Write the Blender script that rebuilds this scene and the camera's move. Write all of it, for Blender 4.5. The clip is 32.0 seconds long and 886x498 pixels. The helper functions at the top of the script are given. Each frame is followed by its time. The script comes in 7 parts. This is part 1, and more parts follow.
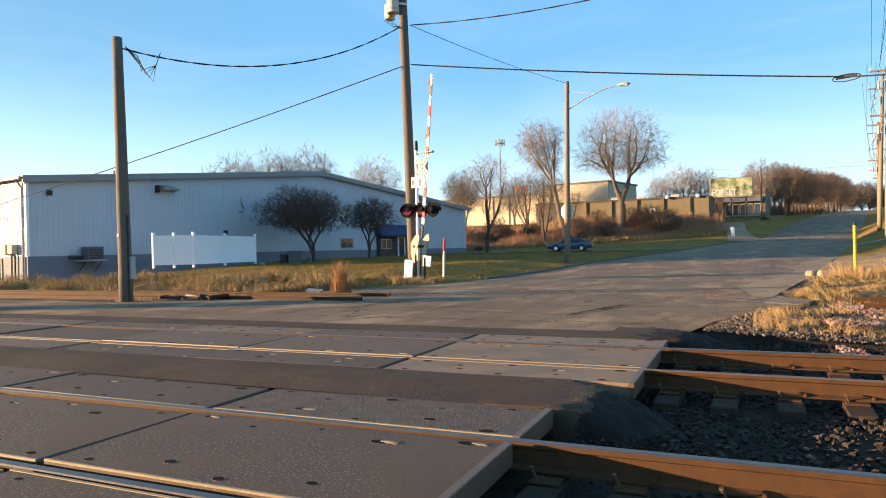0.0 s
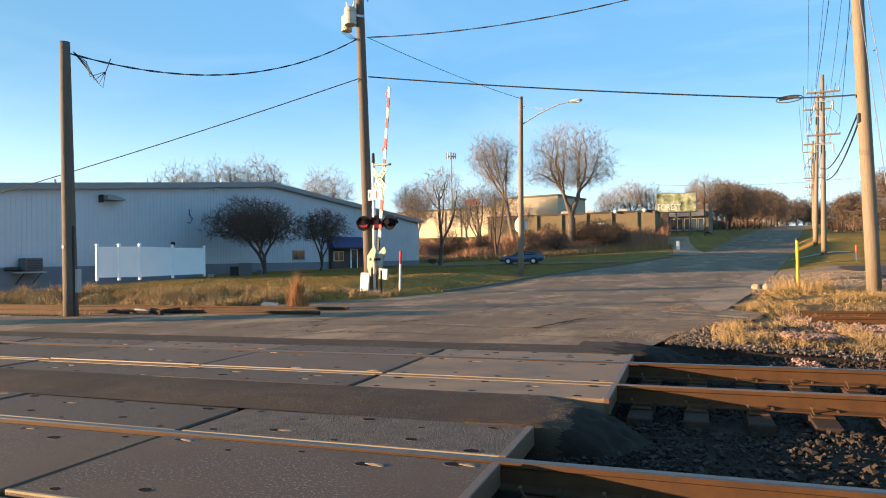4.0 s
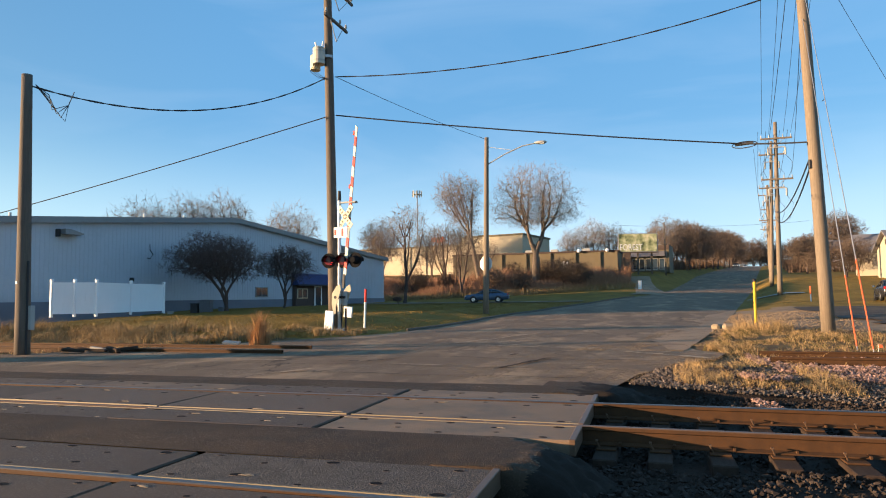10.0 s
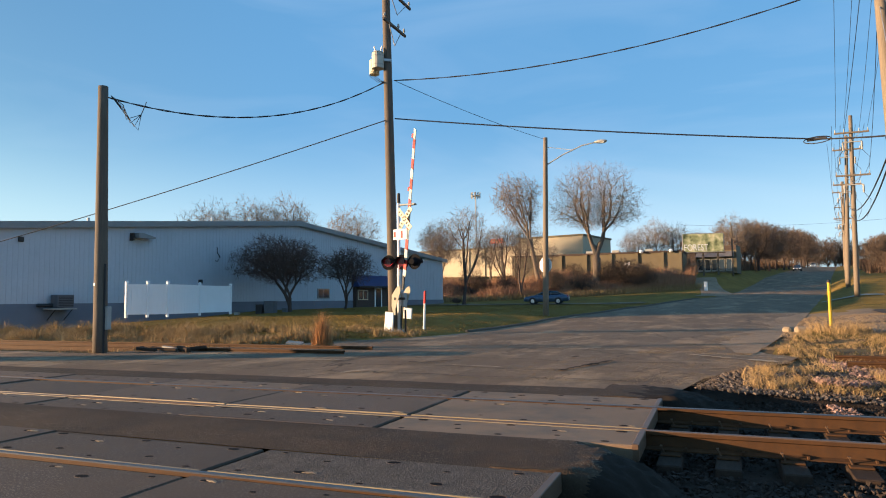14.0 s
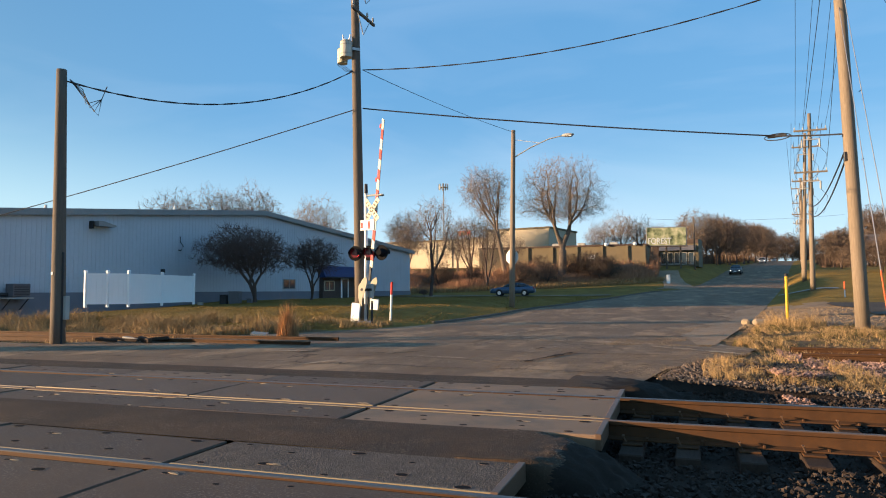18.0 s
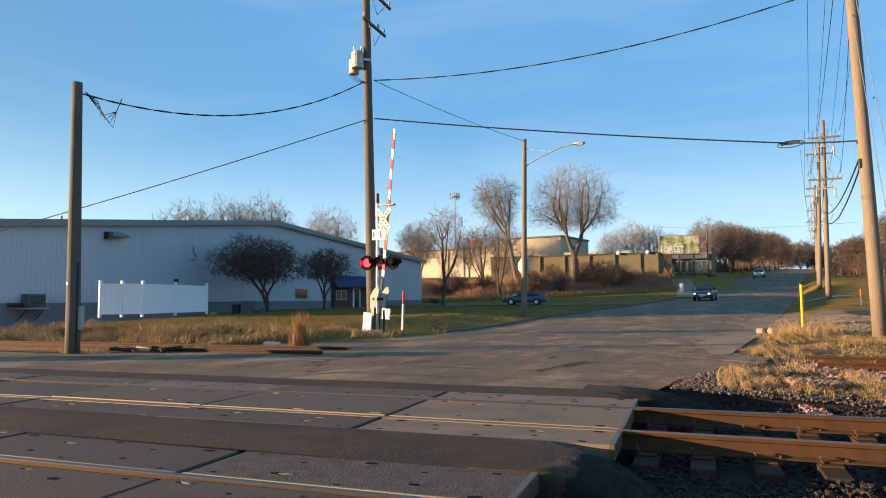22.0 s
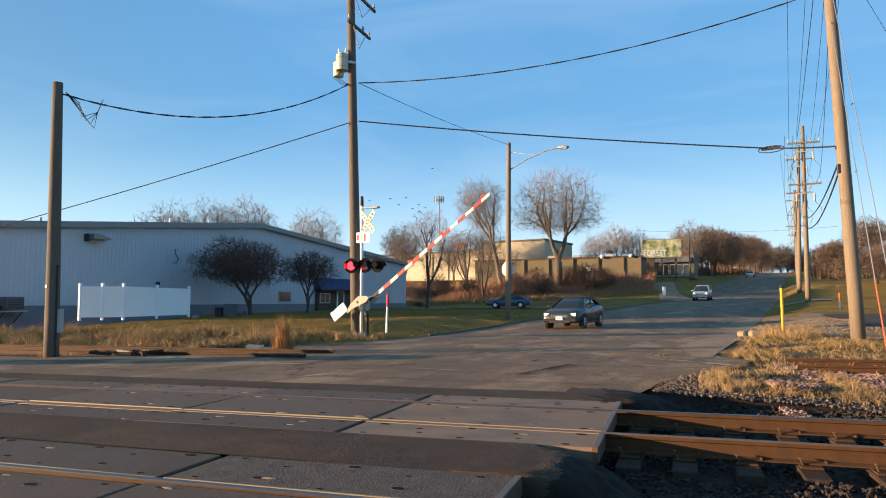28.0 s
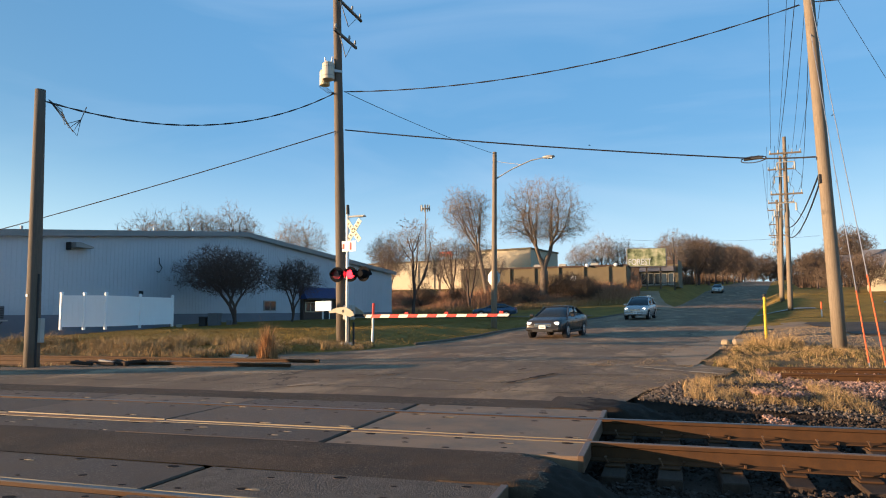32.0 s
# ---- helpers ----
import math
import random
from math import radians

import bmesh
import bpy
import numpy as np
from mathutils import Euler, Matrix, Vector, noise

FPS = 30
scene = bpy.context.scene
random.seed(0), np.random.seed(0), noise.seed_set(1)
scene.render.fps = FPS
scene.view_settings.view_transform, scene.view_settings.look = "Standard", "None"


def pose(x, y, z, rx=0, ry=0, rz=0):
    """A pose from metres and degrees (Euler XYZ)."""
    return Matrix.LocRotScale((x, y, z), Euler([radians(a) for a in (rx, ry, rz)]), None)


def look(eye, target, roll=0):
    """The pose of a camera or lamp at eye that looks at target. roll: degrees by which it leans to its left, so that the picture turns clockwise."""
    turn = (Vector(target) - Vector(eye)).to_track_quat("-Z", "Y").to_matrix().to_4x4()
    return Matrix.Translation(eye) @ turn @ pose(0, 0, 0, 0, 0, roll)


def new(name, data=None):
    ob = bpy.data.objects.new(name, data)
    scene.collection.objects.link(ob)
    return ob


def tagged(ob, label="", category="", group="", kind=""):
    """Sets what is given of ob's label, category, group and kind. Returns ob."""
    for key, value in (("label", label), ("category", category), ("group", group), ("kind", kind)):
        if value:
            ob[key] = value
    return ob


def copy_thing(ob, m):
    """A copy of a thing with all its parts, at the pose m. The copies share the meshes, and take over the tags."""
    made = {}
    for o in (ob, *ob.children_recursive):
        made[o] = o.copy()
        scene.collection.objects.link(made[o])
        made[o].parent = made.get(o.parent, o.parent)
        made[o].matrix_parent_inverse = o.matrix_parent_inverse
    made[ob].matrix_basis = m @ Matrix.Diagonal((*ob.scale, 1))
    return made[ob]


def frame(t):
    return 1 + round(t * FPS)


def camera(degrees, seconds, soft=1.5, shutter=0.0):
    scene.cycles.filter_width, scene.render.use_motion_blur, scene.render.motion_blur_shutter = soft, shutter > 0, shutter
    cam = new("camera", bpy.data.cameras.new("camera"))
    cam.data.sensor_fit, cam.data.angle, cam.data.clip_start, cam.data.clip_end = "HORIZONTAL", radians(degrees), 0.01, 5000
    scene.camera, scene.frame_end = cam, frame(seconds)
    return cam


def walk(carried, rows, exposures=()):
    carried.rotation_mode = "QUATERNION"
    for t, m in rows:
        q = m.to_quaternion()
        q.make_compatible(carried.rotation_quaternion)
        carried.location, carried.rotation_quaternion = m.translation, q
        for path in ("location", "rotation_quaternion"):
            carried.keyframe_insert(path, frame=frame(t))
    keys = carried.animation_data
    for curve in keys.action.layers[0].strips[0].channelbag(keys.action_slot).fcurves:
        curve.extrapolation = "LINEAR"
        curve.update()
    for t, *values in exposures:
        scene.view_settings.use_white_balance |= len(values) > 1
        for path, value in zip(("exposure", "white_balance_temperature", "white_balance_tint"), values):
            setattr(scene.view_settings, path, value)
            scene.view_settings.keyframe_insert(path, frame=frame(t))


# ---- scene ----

# ---- camera ----
cam = camera(66.3, 32.0, soft=1.05)
PATH = [
    (0, 0.249, 0.055, 1.242, 23.88, -0.02, 1.21),
    (0.5, 0.226, 0.085, 1.243, 23.89, -0.38, 0.69),
    (1, 0.106, 0.017, 1.247, 25.13, -0.47, 0.66),
    (1.5, 0.106, 0.034, 1.265, 25.60, -0.28, 0.10),
    (2, 0.068, 0.023, 1.272, 25.47, -0.21, 0.09),
    (2.5, 0.039, 0.018, 1.272, 25.47, -0.17, 0.34),
    (3, 0.032, 0.012, 1.273, 23.07, 0.01, 0.76),
    (3.5, 0.020, 0.034, 1.273, 20.55, 0.68, 1.25),
    (5.5, 0.000, 0.000, 1.300, 17.93, 1.13, 0.02),
    (6, 0.000, 0.000, 1.300, 15.86, 1.56, -0.24),
    (6.5, 0.000, 0.000, 1.300, 13.87, 1.72, -0.65),
    (7, 0.000, 0.000, 1.300, 13.09, 1.81, -1.01),
    (7.5, 0.000, 0.000, 1.300, 12.80, 1.91, -0.91),
    (8, 0.000, 0.000, 1.300, 12.89, 2.02, -0.72),
    (8.5, 0.000, 0.000, 1.300, 13.02, 2.30, -0.26),
    (9, 0.000, 0.000, 1.300, 13.54, 2.78, 0.18),
    (9.5, 0.000, 0.000, 1.300, 15.24, 3.46, 0.46),
    (10, 0.000, 0.000, 1.300, 16.76, 4.08, 0.65),
    (10.5, 0.000, 0.000, 1.300, 17.95, 4.48, 0.81),
    (11, 0.000, 0.000, 1.300, 19.42, 4.75, 0.79),
    (11.5, 0.000, 0.000, 1.300, 20.74, 4.79, 0.55),
    (12, 0.000, 0.000, 1.300, 21.70, 4.61, 0.35),
    (12.5, 0.000, 0.000, 1.300, 22.17, 4.54, 0.32),
    (13, 0.000, 0.000, 1.300, 22.30, 4.46, 0.35),
    (13.5, 0.000, 0.000, 1.300, 22.24, 4.34, 0.45),
    (14, 0.000, 0.000, 1.300, 21.73, 4.26, 0.60),
    (14.5, 0.000, 0.000, 1.300, 21.46, 4.35, 0.72),
    (16.5, 0.000, 0.000, 1.300, 20.53, 4.43, 0.79),
    (17, 0.000, 0.000, 1.300, 20.09, 4.26, 0.76),
    (17.5, 0.000, 0.000, 1.300, 19.25, 3.75, 0.38),
    (18, 0.000, 0.000, 1.300, 18.94, 3.51, 0.28),
    (18.5, 0.000, 0.000, 1.300, 19.10, 3.47, 0.06),
    (19, 0.000, 0.000, 1.300, 19.31, 3.59, 0.17),
    (19.5, 0.000, 0.000, 1.300, 19.40, 3.71, 0.26),
    (20, 0.000, 0.000, 1.300, 19.49, 3.81, 0.30),
    (20.5, 0.000, 0.000, 1.300, 19.66, 3.89, 0.23),
    (21, 0.000, 0.000, 1.300, 19.79, 4.02, 0.30),
    (21.5, 0.000, 0.000, 1.300, 19.90, 4.18, 0.39),
    (22, 0.000, 0.000, 1.300, 19.93, 4.29, 0.43),
    (22.5, 0.000, 0.000, 1.300, 19.87, 4.39, 0.72),
    (23, 0.000, 0.000, 1.300, 19.82, 4.44, 0.90),
    (23.5, 0.000, 0.000, 1.300, 19.76, 4.45, 0.77),
    (24, 0.000, 0.000, 1.300, 19.75, 4.40, 0.53),
    (24.5, 0.000, 0.000, 1.300, 19.85, 4.31, 0.29),
    (25, 0.000, 0.000, 1.300, 19.56, 4.29, 0.15),
    (25.5, 0.000, 0.000, 1.300, 19.27, 4.29, 0.08),
    (27.5, 0.000, 0.000, 1.300, 18.67, 4.44, 0.19),
    (28, 0.000, 0.000, 1.300, 18.60, 4.54, 0.39),
    (28.5, 0.000, 0.000, 1.300, 18.52, 4.73, 0.58),
    (29, 0.000, 0.000, 1.300, 18.35, 4.90, 0.70),
    (29.5, 0.000, 0.000, 1.300, 18.23, 5.01, 0.60),
    (30, 0.000, 0.000, 1.300, 18.04, 5.06, 0.53),
    (30.5, 0.000, 0.000, 1.300, 17.91, 5.16, 0.60),
    (31, 0.000, 0.000, 1.300, 17.79, 5.24, 0.64),
    (31.5, 0.000, 0.000, 1.300, 17.67, 5.28, 0.59),
    (32, 0.000, 0.000, 1.300, 17.42, 5.28, 0.45),
]
EXPOSURE = ((0, 1.82, 6800, 10), (1, 1.92, 6800, 10), (3.5, 1.82, 6800, 10), (6, 1.64, 6600, 11), (10, 1.42, 6500, 11), (14, 1.35, 6500, 11), (18, 1.36, 6500, 11), (20, 1.44, 6500, 11), (23, 1.44, 6500, 11), (29, 1.42, 6500, 11), (32, 1.34, 6500, 11))
walk(cam, [(t, pose(x, y, z, 90 + p, r, w)) for t, x, y, z, w, p, r in PATH], EXPOSURE)

# ---- light ----
SUN_AZ, SUN_EL = radians(246), radians(6.6)
world = bpy.data.worlds.new("sky")
scene.world = world
world.use_nodes = True
wn, wl = world.node_tree.nodes, world.node_tree.links
sky = wn.new("ShaderNodeTexSky")
sky.sky_type, sky.sun_disc = "NISHITA", False
sky.sun_elevation, sky.sun_rotation = SUN_EL, SUN_AZ
sky.altitude, sky.air_density, sky.dust_density, sky.ozone_density = 350, 1.0, 0.1, 1.7
wn["Background"].inputs["Strength"].default_value = 0.084
veil, fade, blend = wn.new("ShaderNodeTexNoise"), wn.new("ShaderNodeMapRange"), wn.new("ShaderNodeMix")
veil.inputs["Scale"].default_value, veil.inputs["Detail"].default_value, veil.inputs["Distortion"].default_value = 1.6, 6.0, 1.2
air, stretch_air = wn.new("ShaderNodeTexCoord"), wn.new("ShaderNodeMapping")
stretch_air.inputs["Scale"].default_value = (1.0, 1.0, 4.5)
wl.new(air.outputs["Generated"], stretch_air.inputs["Vector"])
wl.new(stretch_air.outputs[0], veil.inputs["Vector"])
for key, value in zip(("From Min", "From Max", "To Min", "To Max"), (0.48, 0.85, 0.0, 0.22)):
    fade.inputs[key].default_value = value
blend.data_type = "RGBA"
wl.new(veil.outputs["Fac"], fade.inputs["Value"])
wl.new(fade.outputs[0], blend.inputs[0])
rich = wn.new("ShaderNodeHueSaturation")  # very clear winter air
rich.inputs["Saturation"].default_value = 1.15
wl.new(sky.outputs[0], rich.inputs["Color"])
clear, haze = wn.new("ShaderNodeMix"), wn.new("ShaderNodeMix")
clear.data_type = haze.data_type = "RGBA"
clear.inputs[7].default_value = (0.8, 2.45, 4.7, 1)
wl.new(rich.outputs[0], clear.inputs[6])
toward, glow = wn.new("ShaderNodeVectorMath"), wn.new("ShaderNodeMapRange")  # the deep blue fades into the glow round the sun
toward.operation = "DOT_PRODUCT"
toward.inputs[1].default_value = (math.sin(SUN_AZ) * math.cos(SUN_EL), math.cos(SUN_AZ) * math.cos(SUN_EL), math.sin(SUN_EL))
wl.new(air.outputs["Generated"], toward.inputs[0])
glow.interpolation_type = "SMOOTHSTEP"
for key, value in zip(("From Min", "From Max", "To Min", "To Max"), (0.1, 0.9, 0.54, 0.0)):
    glow.inputs[key].default_value = value
wl.new(toward.outputs["Value"], glow.inputs["Value"])
wl.new(glow.outputs[0], clear.inputs[0])
place, split, low = wn.new("ShaderNodeTexCoord"), wn.new("ShaderNodeSeparateXYZ"), wn.new("ShaderNodeMapRange")
low.interpolation_type = "SMOOTHSTEP"
for key, value in zip(("From Min", "From Max", "To Min", "To Max"), (-0.02, 0.26, 0.8, 0.0)):
    low.inputs[key].default_value = value
wl.new(place.outputs["Generated"], split.inputs[0])
wl.new(split.outputs["Z"], low.inputs["Value"])
wl.new(low.outputs[0], haze.inputs[0])
wl.new(clear.outputs[2], haze.inputs[6])
haze.inputs[7].default_value = (3.5, 4.8, 5.5, 1)  # pale air near the horizon
wl.new(haze.outputs[2], blend.inputs[6])
blend.inputs[7].default_value = (3.6, 4.3, 5.2, 1)  # thin high cloud
wl.new(blend.outputs[2], wn["Background"].inputs["Color"])
sun = new("sun", bpy.data.lights.new("sun", "SUN"))
sun.data.energy, sun.data.angle, sun.data.color = 5.0, radians(0.5), (1.0, 0.68, 0.40)
to_sun = Vector((math.sin(SUN_AZ) * math.cos(SUN_EL), math.cos(SUN_AZ) * math.cos(SUN_EL), math.sin(SUN_EL)))
sun.matrix_world = look(to_sun * 60, (0, 0, 0))


# ---- materials ----
def mat(name, color, rough=0.8, metal=0.0, vary=0.25, scale=3.0, fine=40.0, bump=0.3, dist=0.01, stain=None, stain_scale=0.7,
        stain_at=0.55, stretch=(1, 1, 1), emit=0.0, rand=0.0, island=0.0, spec=0.4, crack=0.0, grit=None):
    """A surface with two scales of variation, grain, an optional stain and an optional change from piece to piece."""
    m = bpy.data.materials.new(name)
    m.use_nodes = True
    n, l = m.node_tree.nodes, m.node_tree.links
    b = n["Principled BSDF"]
    b.inputs["Roughness"].default_value, b.inputs["Metallic"].default_value = rough, metal
    b.inputs["Specular IOR Level"].default_value = spec
    tc, mp = n.new("ShaderNodeTexCoord"), n.new("ShaderNodeMapping")
    mp.inputs["Scale"].default_value = stretch
    l.new(tc.outputs["Object"], mp.inputs["Vector"])

    def noisy(s, detail=4.0, r=0.6):
        t = n.new("ShaderNodeTexNoise")
        t.inputs["Scale"].default_value, t.inputs["Detail"].default_value, t.inputs["Roughness"].default_value = s, detail, r
        l.new(mp.outputs[0], t.inputs["Vector"])
        return t

    def mixed(a, c, fac):
        x = n.new("ShaderNodeMix")
        x.data_type = "RGBA"
        for socket, v in ((x.inputs[6], a), (x.inputs[7], c), (x.inputs[0], fac)):
            if isinstance(v, (tuple, float)):
                socket.default_value = v
            else:
                l.new(v, socket)
        return x.outputs[2]

    def span(src, lo, hi, to0=0.0, to1=1.0):
        r = n.new("ShaderNodeMapRange")
        for k, v in zip(("From Min", "From Max", "To Min", "To Max"), (lo, hi, to0, to1)):
            r.inputs[k].default_value = v
        l.new(src, r.inputs["Value"])
        return r.outputs[0]

    big, small = noisy(scale), noisy(fine, 3.0, 0.7)
    dark = tuple(c * (1 - vary) for c in color) + (1.0,)
    lite = tuple(min(1.0, c * (1 + vary)) for c in color) + (1.0,)
    col = mixed(dark, lite, span(big.outputs["Fac"], 0.3, 0.7))
    col = mixed(col, mixed(dark, lite, span(small.outputs["Fac"], 0.35, 0.65)), 0.45)
    if stain:
        patch = noisy(stain_scale, 5.0, 0.65)
        col = mixed(col, tuple(stain) + (1.0,), span(patch.outputs["Fac"], stain_at, stain_at + 0.14, 0.0, 0.75))
    if grit:
        speck, where = noisy(55.0, 2.0, 0.5), noisy(0.9, 4.0, 0.6)
        mask = n.new("ShaderNodeMath")
        mask.operation = "MULTIPLY"
        l.new(span(speck.outputs["Fac"], 0.57, 0.64), mask.inputs[0])
        l.new(span(where.outputs["Fac"], 0.42, 0.62, 0.1, 0.9), mask.inputs[1])
        col = mixed(col, tuple(grit) + (1.0,), mask.outputs[0])
    if crack:
        def faint(src):
            here, m2 = noisy(0.35, 3.0), n.new("ShaderNodeMath")
            m2.operation = "MULTIPLY"
            l.new(src, m2.inputs[0])
            l.new(span(here.outputs["Fac"], 0.42, 0.6), m2.inputs[1])
            return m2.outputs[0]

        wob, vor = noisy(1.1, 4.0), n.new("ShaderNodeTexVoronoi")
        vor.feature = "DISTANCE_TO_EDGE"
        vor.inputs["Scale"].default_value = crack
        add = n.new("ShaderNodeVectorMath")
        add.operation = "MULTIPLY_ADD"
        l.new(wob.outputs["Color"], add.inputs[0])
        add.inputs[1].default_value = (1.6, 1.6, 0.0)
        l.new(mp.outputs[0], add.inputs[2])
        l.new(add.outputs[0], vor.inputs["Vector"])
        col = mixed(col, tuple(c * 0.35 for c in color) + (1.0,), faint(span(vor.outputs["Distance"], 0.003, 0.014, 0.85, 0.0)))
    for amount, source in ((rand, "ShaderNodeObjectInfo"), (island, "ShaderNodeNewGeometry")):
        if amount:
            src = n.new(source)
            hsv = n.new("ShaderNodeHueSaturation")
            l.new(span(src.outputs["Random" if amount is rand and source == "ShaderNodeObjectInfo" else "Random Per Island"], 0, 1, 1 - amount, 1 + amount), hsv.inputs["Value"])
            l.new(col, hsv.inputs["Color"])
            col = hsv.outputs[0]
    l.new(col, b.inputs["Base Color"])
    l.new(span(small.outputs["Fac"], 0.3, 0.7, max(0.02, rough - 0.1), min(1.0, rough + 0.1)), b.inputs["Roughness"])
    if bump:
        bp = n.new("ShaderNodeBump")
        bp.inputs["Strength"].default_value, bp.inputs["Distance"].default_value = bump, dist
        l.new(small.outputs["Fac"], bp.inputs["Height"])
        l.new(bp.outputs[0], b.inputs["Normal"])
    if emit:
        b.inputs["Emission Color"].default_value = tuple(color) + (1.0,)
        b.inputs["Emission Strength"].default_value = emit
    return m


M_ASPHALT = mat("asphalt", (0.167, 0.112, 0.0708), 0.85, crack=0.42, vary=0.34, scale=0.6, fine=60, bump=0.7, dist=0.012, stain=(0.37, 0.245, 0.142), stain_scale=0.7, stain_at=0.5, stretch=(1, 0.45, 1), grit=(0.34, 0.27, 0.19), spec=0.15)
M_DUSTY = mat("dusty_asphalt", (0.295, 0.205, 0.131), 0.9, vary=0.3, scale=0.8, fine=60, bump=0.7, dist=0.012, stain=(0.215, 0.136, 0.084), stain_scale=0.9, stain_at=0.5, stretch=(1, 0.45, 1), grit=(0.4, 0.3, 0.2), spec=0.12)
M_LOT = mat("old_lot_asphalt", (0.075, 0.06, 0.047), 0.9, vary=0.3, scale=0.5, fine=40, bump=0.6, dist=0.012, stain=(0.14, 0.115, 0.085), stain_scale=0.4, stain_at=0.52, spec=0.15)
M_STRIP = mat("brown_asphalt_strip", (0.0658, 0.0431, 0.0274), 0.85, vary=0.3, scale=1.2, fine=70, bump=0.8, dist=0.012, stain=(0.04, 0.032, 0.026), stain_scale=0.7, stain_at=0.48, grit=(0.2, 0.155, 0.11), spec=0.15)
M_TAR = mat("dark_asphalt", (0.027, 0.0207, 0.0162), 0.95, spec=0.1, vary=0.3, scale=1.2, fine=70, bump=0.5, dist=0.012, stain=(0.06, 0.047, 0.037), stain_scale=3)
M_PANEL = mat("panel_concrete", (0.0853, 0.0517, 0.0293), 0.75, vary=0.22, scale=1.3, fine=90, bump=0.5, dist=0.006, stain=(0.065, 0.042, 0.029), stain_scale=0.9, stain_at=0.5, rand=0.28, grit=(0.22, 0.17, 0.12))
M_PANELPALE = mat("pale_panel_concrete", (0.198, 0.125, 0.0729), 0.8, vary=0.22, scale=1.3, fine=90, bump=0.5, dist=0.006, stain=(0.11, 0.085, 0.062), stain_scale=0.9, stain_at=0.5, rand=0.15)
M_GRIT = mat("loose_road_grit", (0.162, 0.119, 0.0765), 0.95, vary=0.3, scale=20, bump=0.2, island=0.4)
M_SPALL = mat("spalled_concrete", (0.26, 0.195, 0.125), 0.9, vary=0.4, scale=30, fine=120, bump=0.8)
M_STEEL = mat("worn_steel", (0.17, 0.148, 0.132), 0.48, metal=1.0, vary=0.15, scale=4, fine=80, bump=0.1)
M_RUST = mat("rusty_steel", (0.0695, 0.0292, 0.00833), 0.85, vary=0.35, scale=6, fine=60, bump=0.4, dist=0.004, stain=(0.05, 0.023, 0.01), stain_scale=2.0)
M_RUSTBRIGHT = mat("worn_rusty_steel", (0.15, 0.09, 0.055), 0.5, metal=0.3, vary=0.2, scale=4, fine=80, bump=0.1)
M_EDGE = mat("worn_edge_steel", (0.289, 0.212, 0.111), 0.6, vary=0.2, scale=5, fine=60, bump=0.2)
M_TIE = mat("weathered_tie_wood", (0.0562, 0.0375, 0.027), 0.9, vary=0.35, scale=4, fine=30, bump=0.7, dist=0.01, stretch=(6, 1, 6), rand=0.2, spec=0.15)
M_STONE = mat("ballast_stone", (0.052, 0.0391, 0.0319), 0.9, vary=0.3, scale=6, fine=50, bump=0.4, island=0.32, spec=0.15)
M_SHOULDER = mat("mixed_grey_stone", (0.15, 0.115, 0.09), 0.9, vary=0.3, scale=6, fine=50, bump=0.4, island=0.6, spec=0.1)
M_PINK = mat("pink_ballast_stone", (0.289, 0.183, 0.149), 0.9, vary=0.3, scale=6, fine=50, bump=0.4, island=0.45, spec=0.12)
M_BED = mat("ballast_dirt", (0.0486, 0.0356, 0.027), 0.95, vary=0.4, scale=3, fine=25, bump=0.9, dist=0.03, spec=0.08)
M_SOIL = mat("soil_and_grass", (0.22, 0.141, 0.038), 0.95, vary=0.42, scale=0.6, fine=26, bump=0.6, dist=0.02, stain=(0.13, 0.095, 0.04), stain_scale=0.25, spec=0.05)
M_DIRT = mat("dry_dirt_and_stubble", (0.156, 0.0984, 0.0508), 0.95, vary=0.4, scale=1.4, fine=22, bump=0.9, dist=0.03, stain=(0.13, 0.105, 0.04), stain_scale=0.6, stain_at=0.48, spec=0.08)
M_GRAVEL = mat("gravel_lot", (0.24, 0.176, 0.116), 0.9, vary=0.25, scale=0.8, fine=30, bump=0.8, dist=0.02, stain=(0.14, 0.10, 0.07), stain_scale=0.7, spec=0.1)
M_WOOD = mat("weathered_pole_wood", (0.12, 0.0944, 0.072), 0.85, vary=0.3, scale=5, fine=30, bump=0.5, dist=0.008, stretch=(8, 8, 0.5))
M_PALEWOOD = mat("new_pole_wood", (0.191, 0.149, 0.106), 0.8, vary=0.42, scale=5, fine=30, bump=0.4, dist=0.006, stretch=(8, 8, 0.4))
M_SIDING = mat("pale_blue_metal_siding", (0.42, 0.46, 0.51), 0.5, vary=0.06, scale=0.5, fine=6, bump=0.05, stain=(0.37, 0.405, 0.45), stain_scale=0.3)
M_BLOCK = mat("painted_blue_grey_block", (0.15, 0.165, 0.20), 0.8, vary=0.12, scale=1, fine=20, bump=0.3)
M_TRIM = mat("grey_metal_trim", (0.22, 0.22, 0.22), 0.5, vary=0.1)
M_WHITE = mat("white_paint", (0.8, 0.8, 0.78), 0.5, vary=0.06, scale=2, bump=0.05)
M_VINYL = mat("white_vinyl", (0.78, 0.79, 0.8), 0.45, vary=0.04, scale=1, bump=0.03)
M_GALV = mat("galvanised_steel", (0.42, 0.42, 0.42), 0.45, metal=0.7, vary=0.15, scale=6)
M_GREY = mat("grey_paint", (0.36, 0.35, 0.32), 0.6, vary=0.12)
M_BLACK = mat("black_paint", (0.018, 0.018, 0.02), 0.55, vary=0.2)
M_MATTE = mat("matte_black_and_hole_shade", (0.012, 0.012, 0.013), 0.95, vary=0.2, spec=0.08)
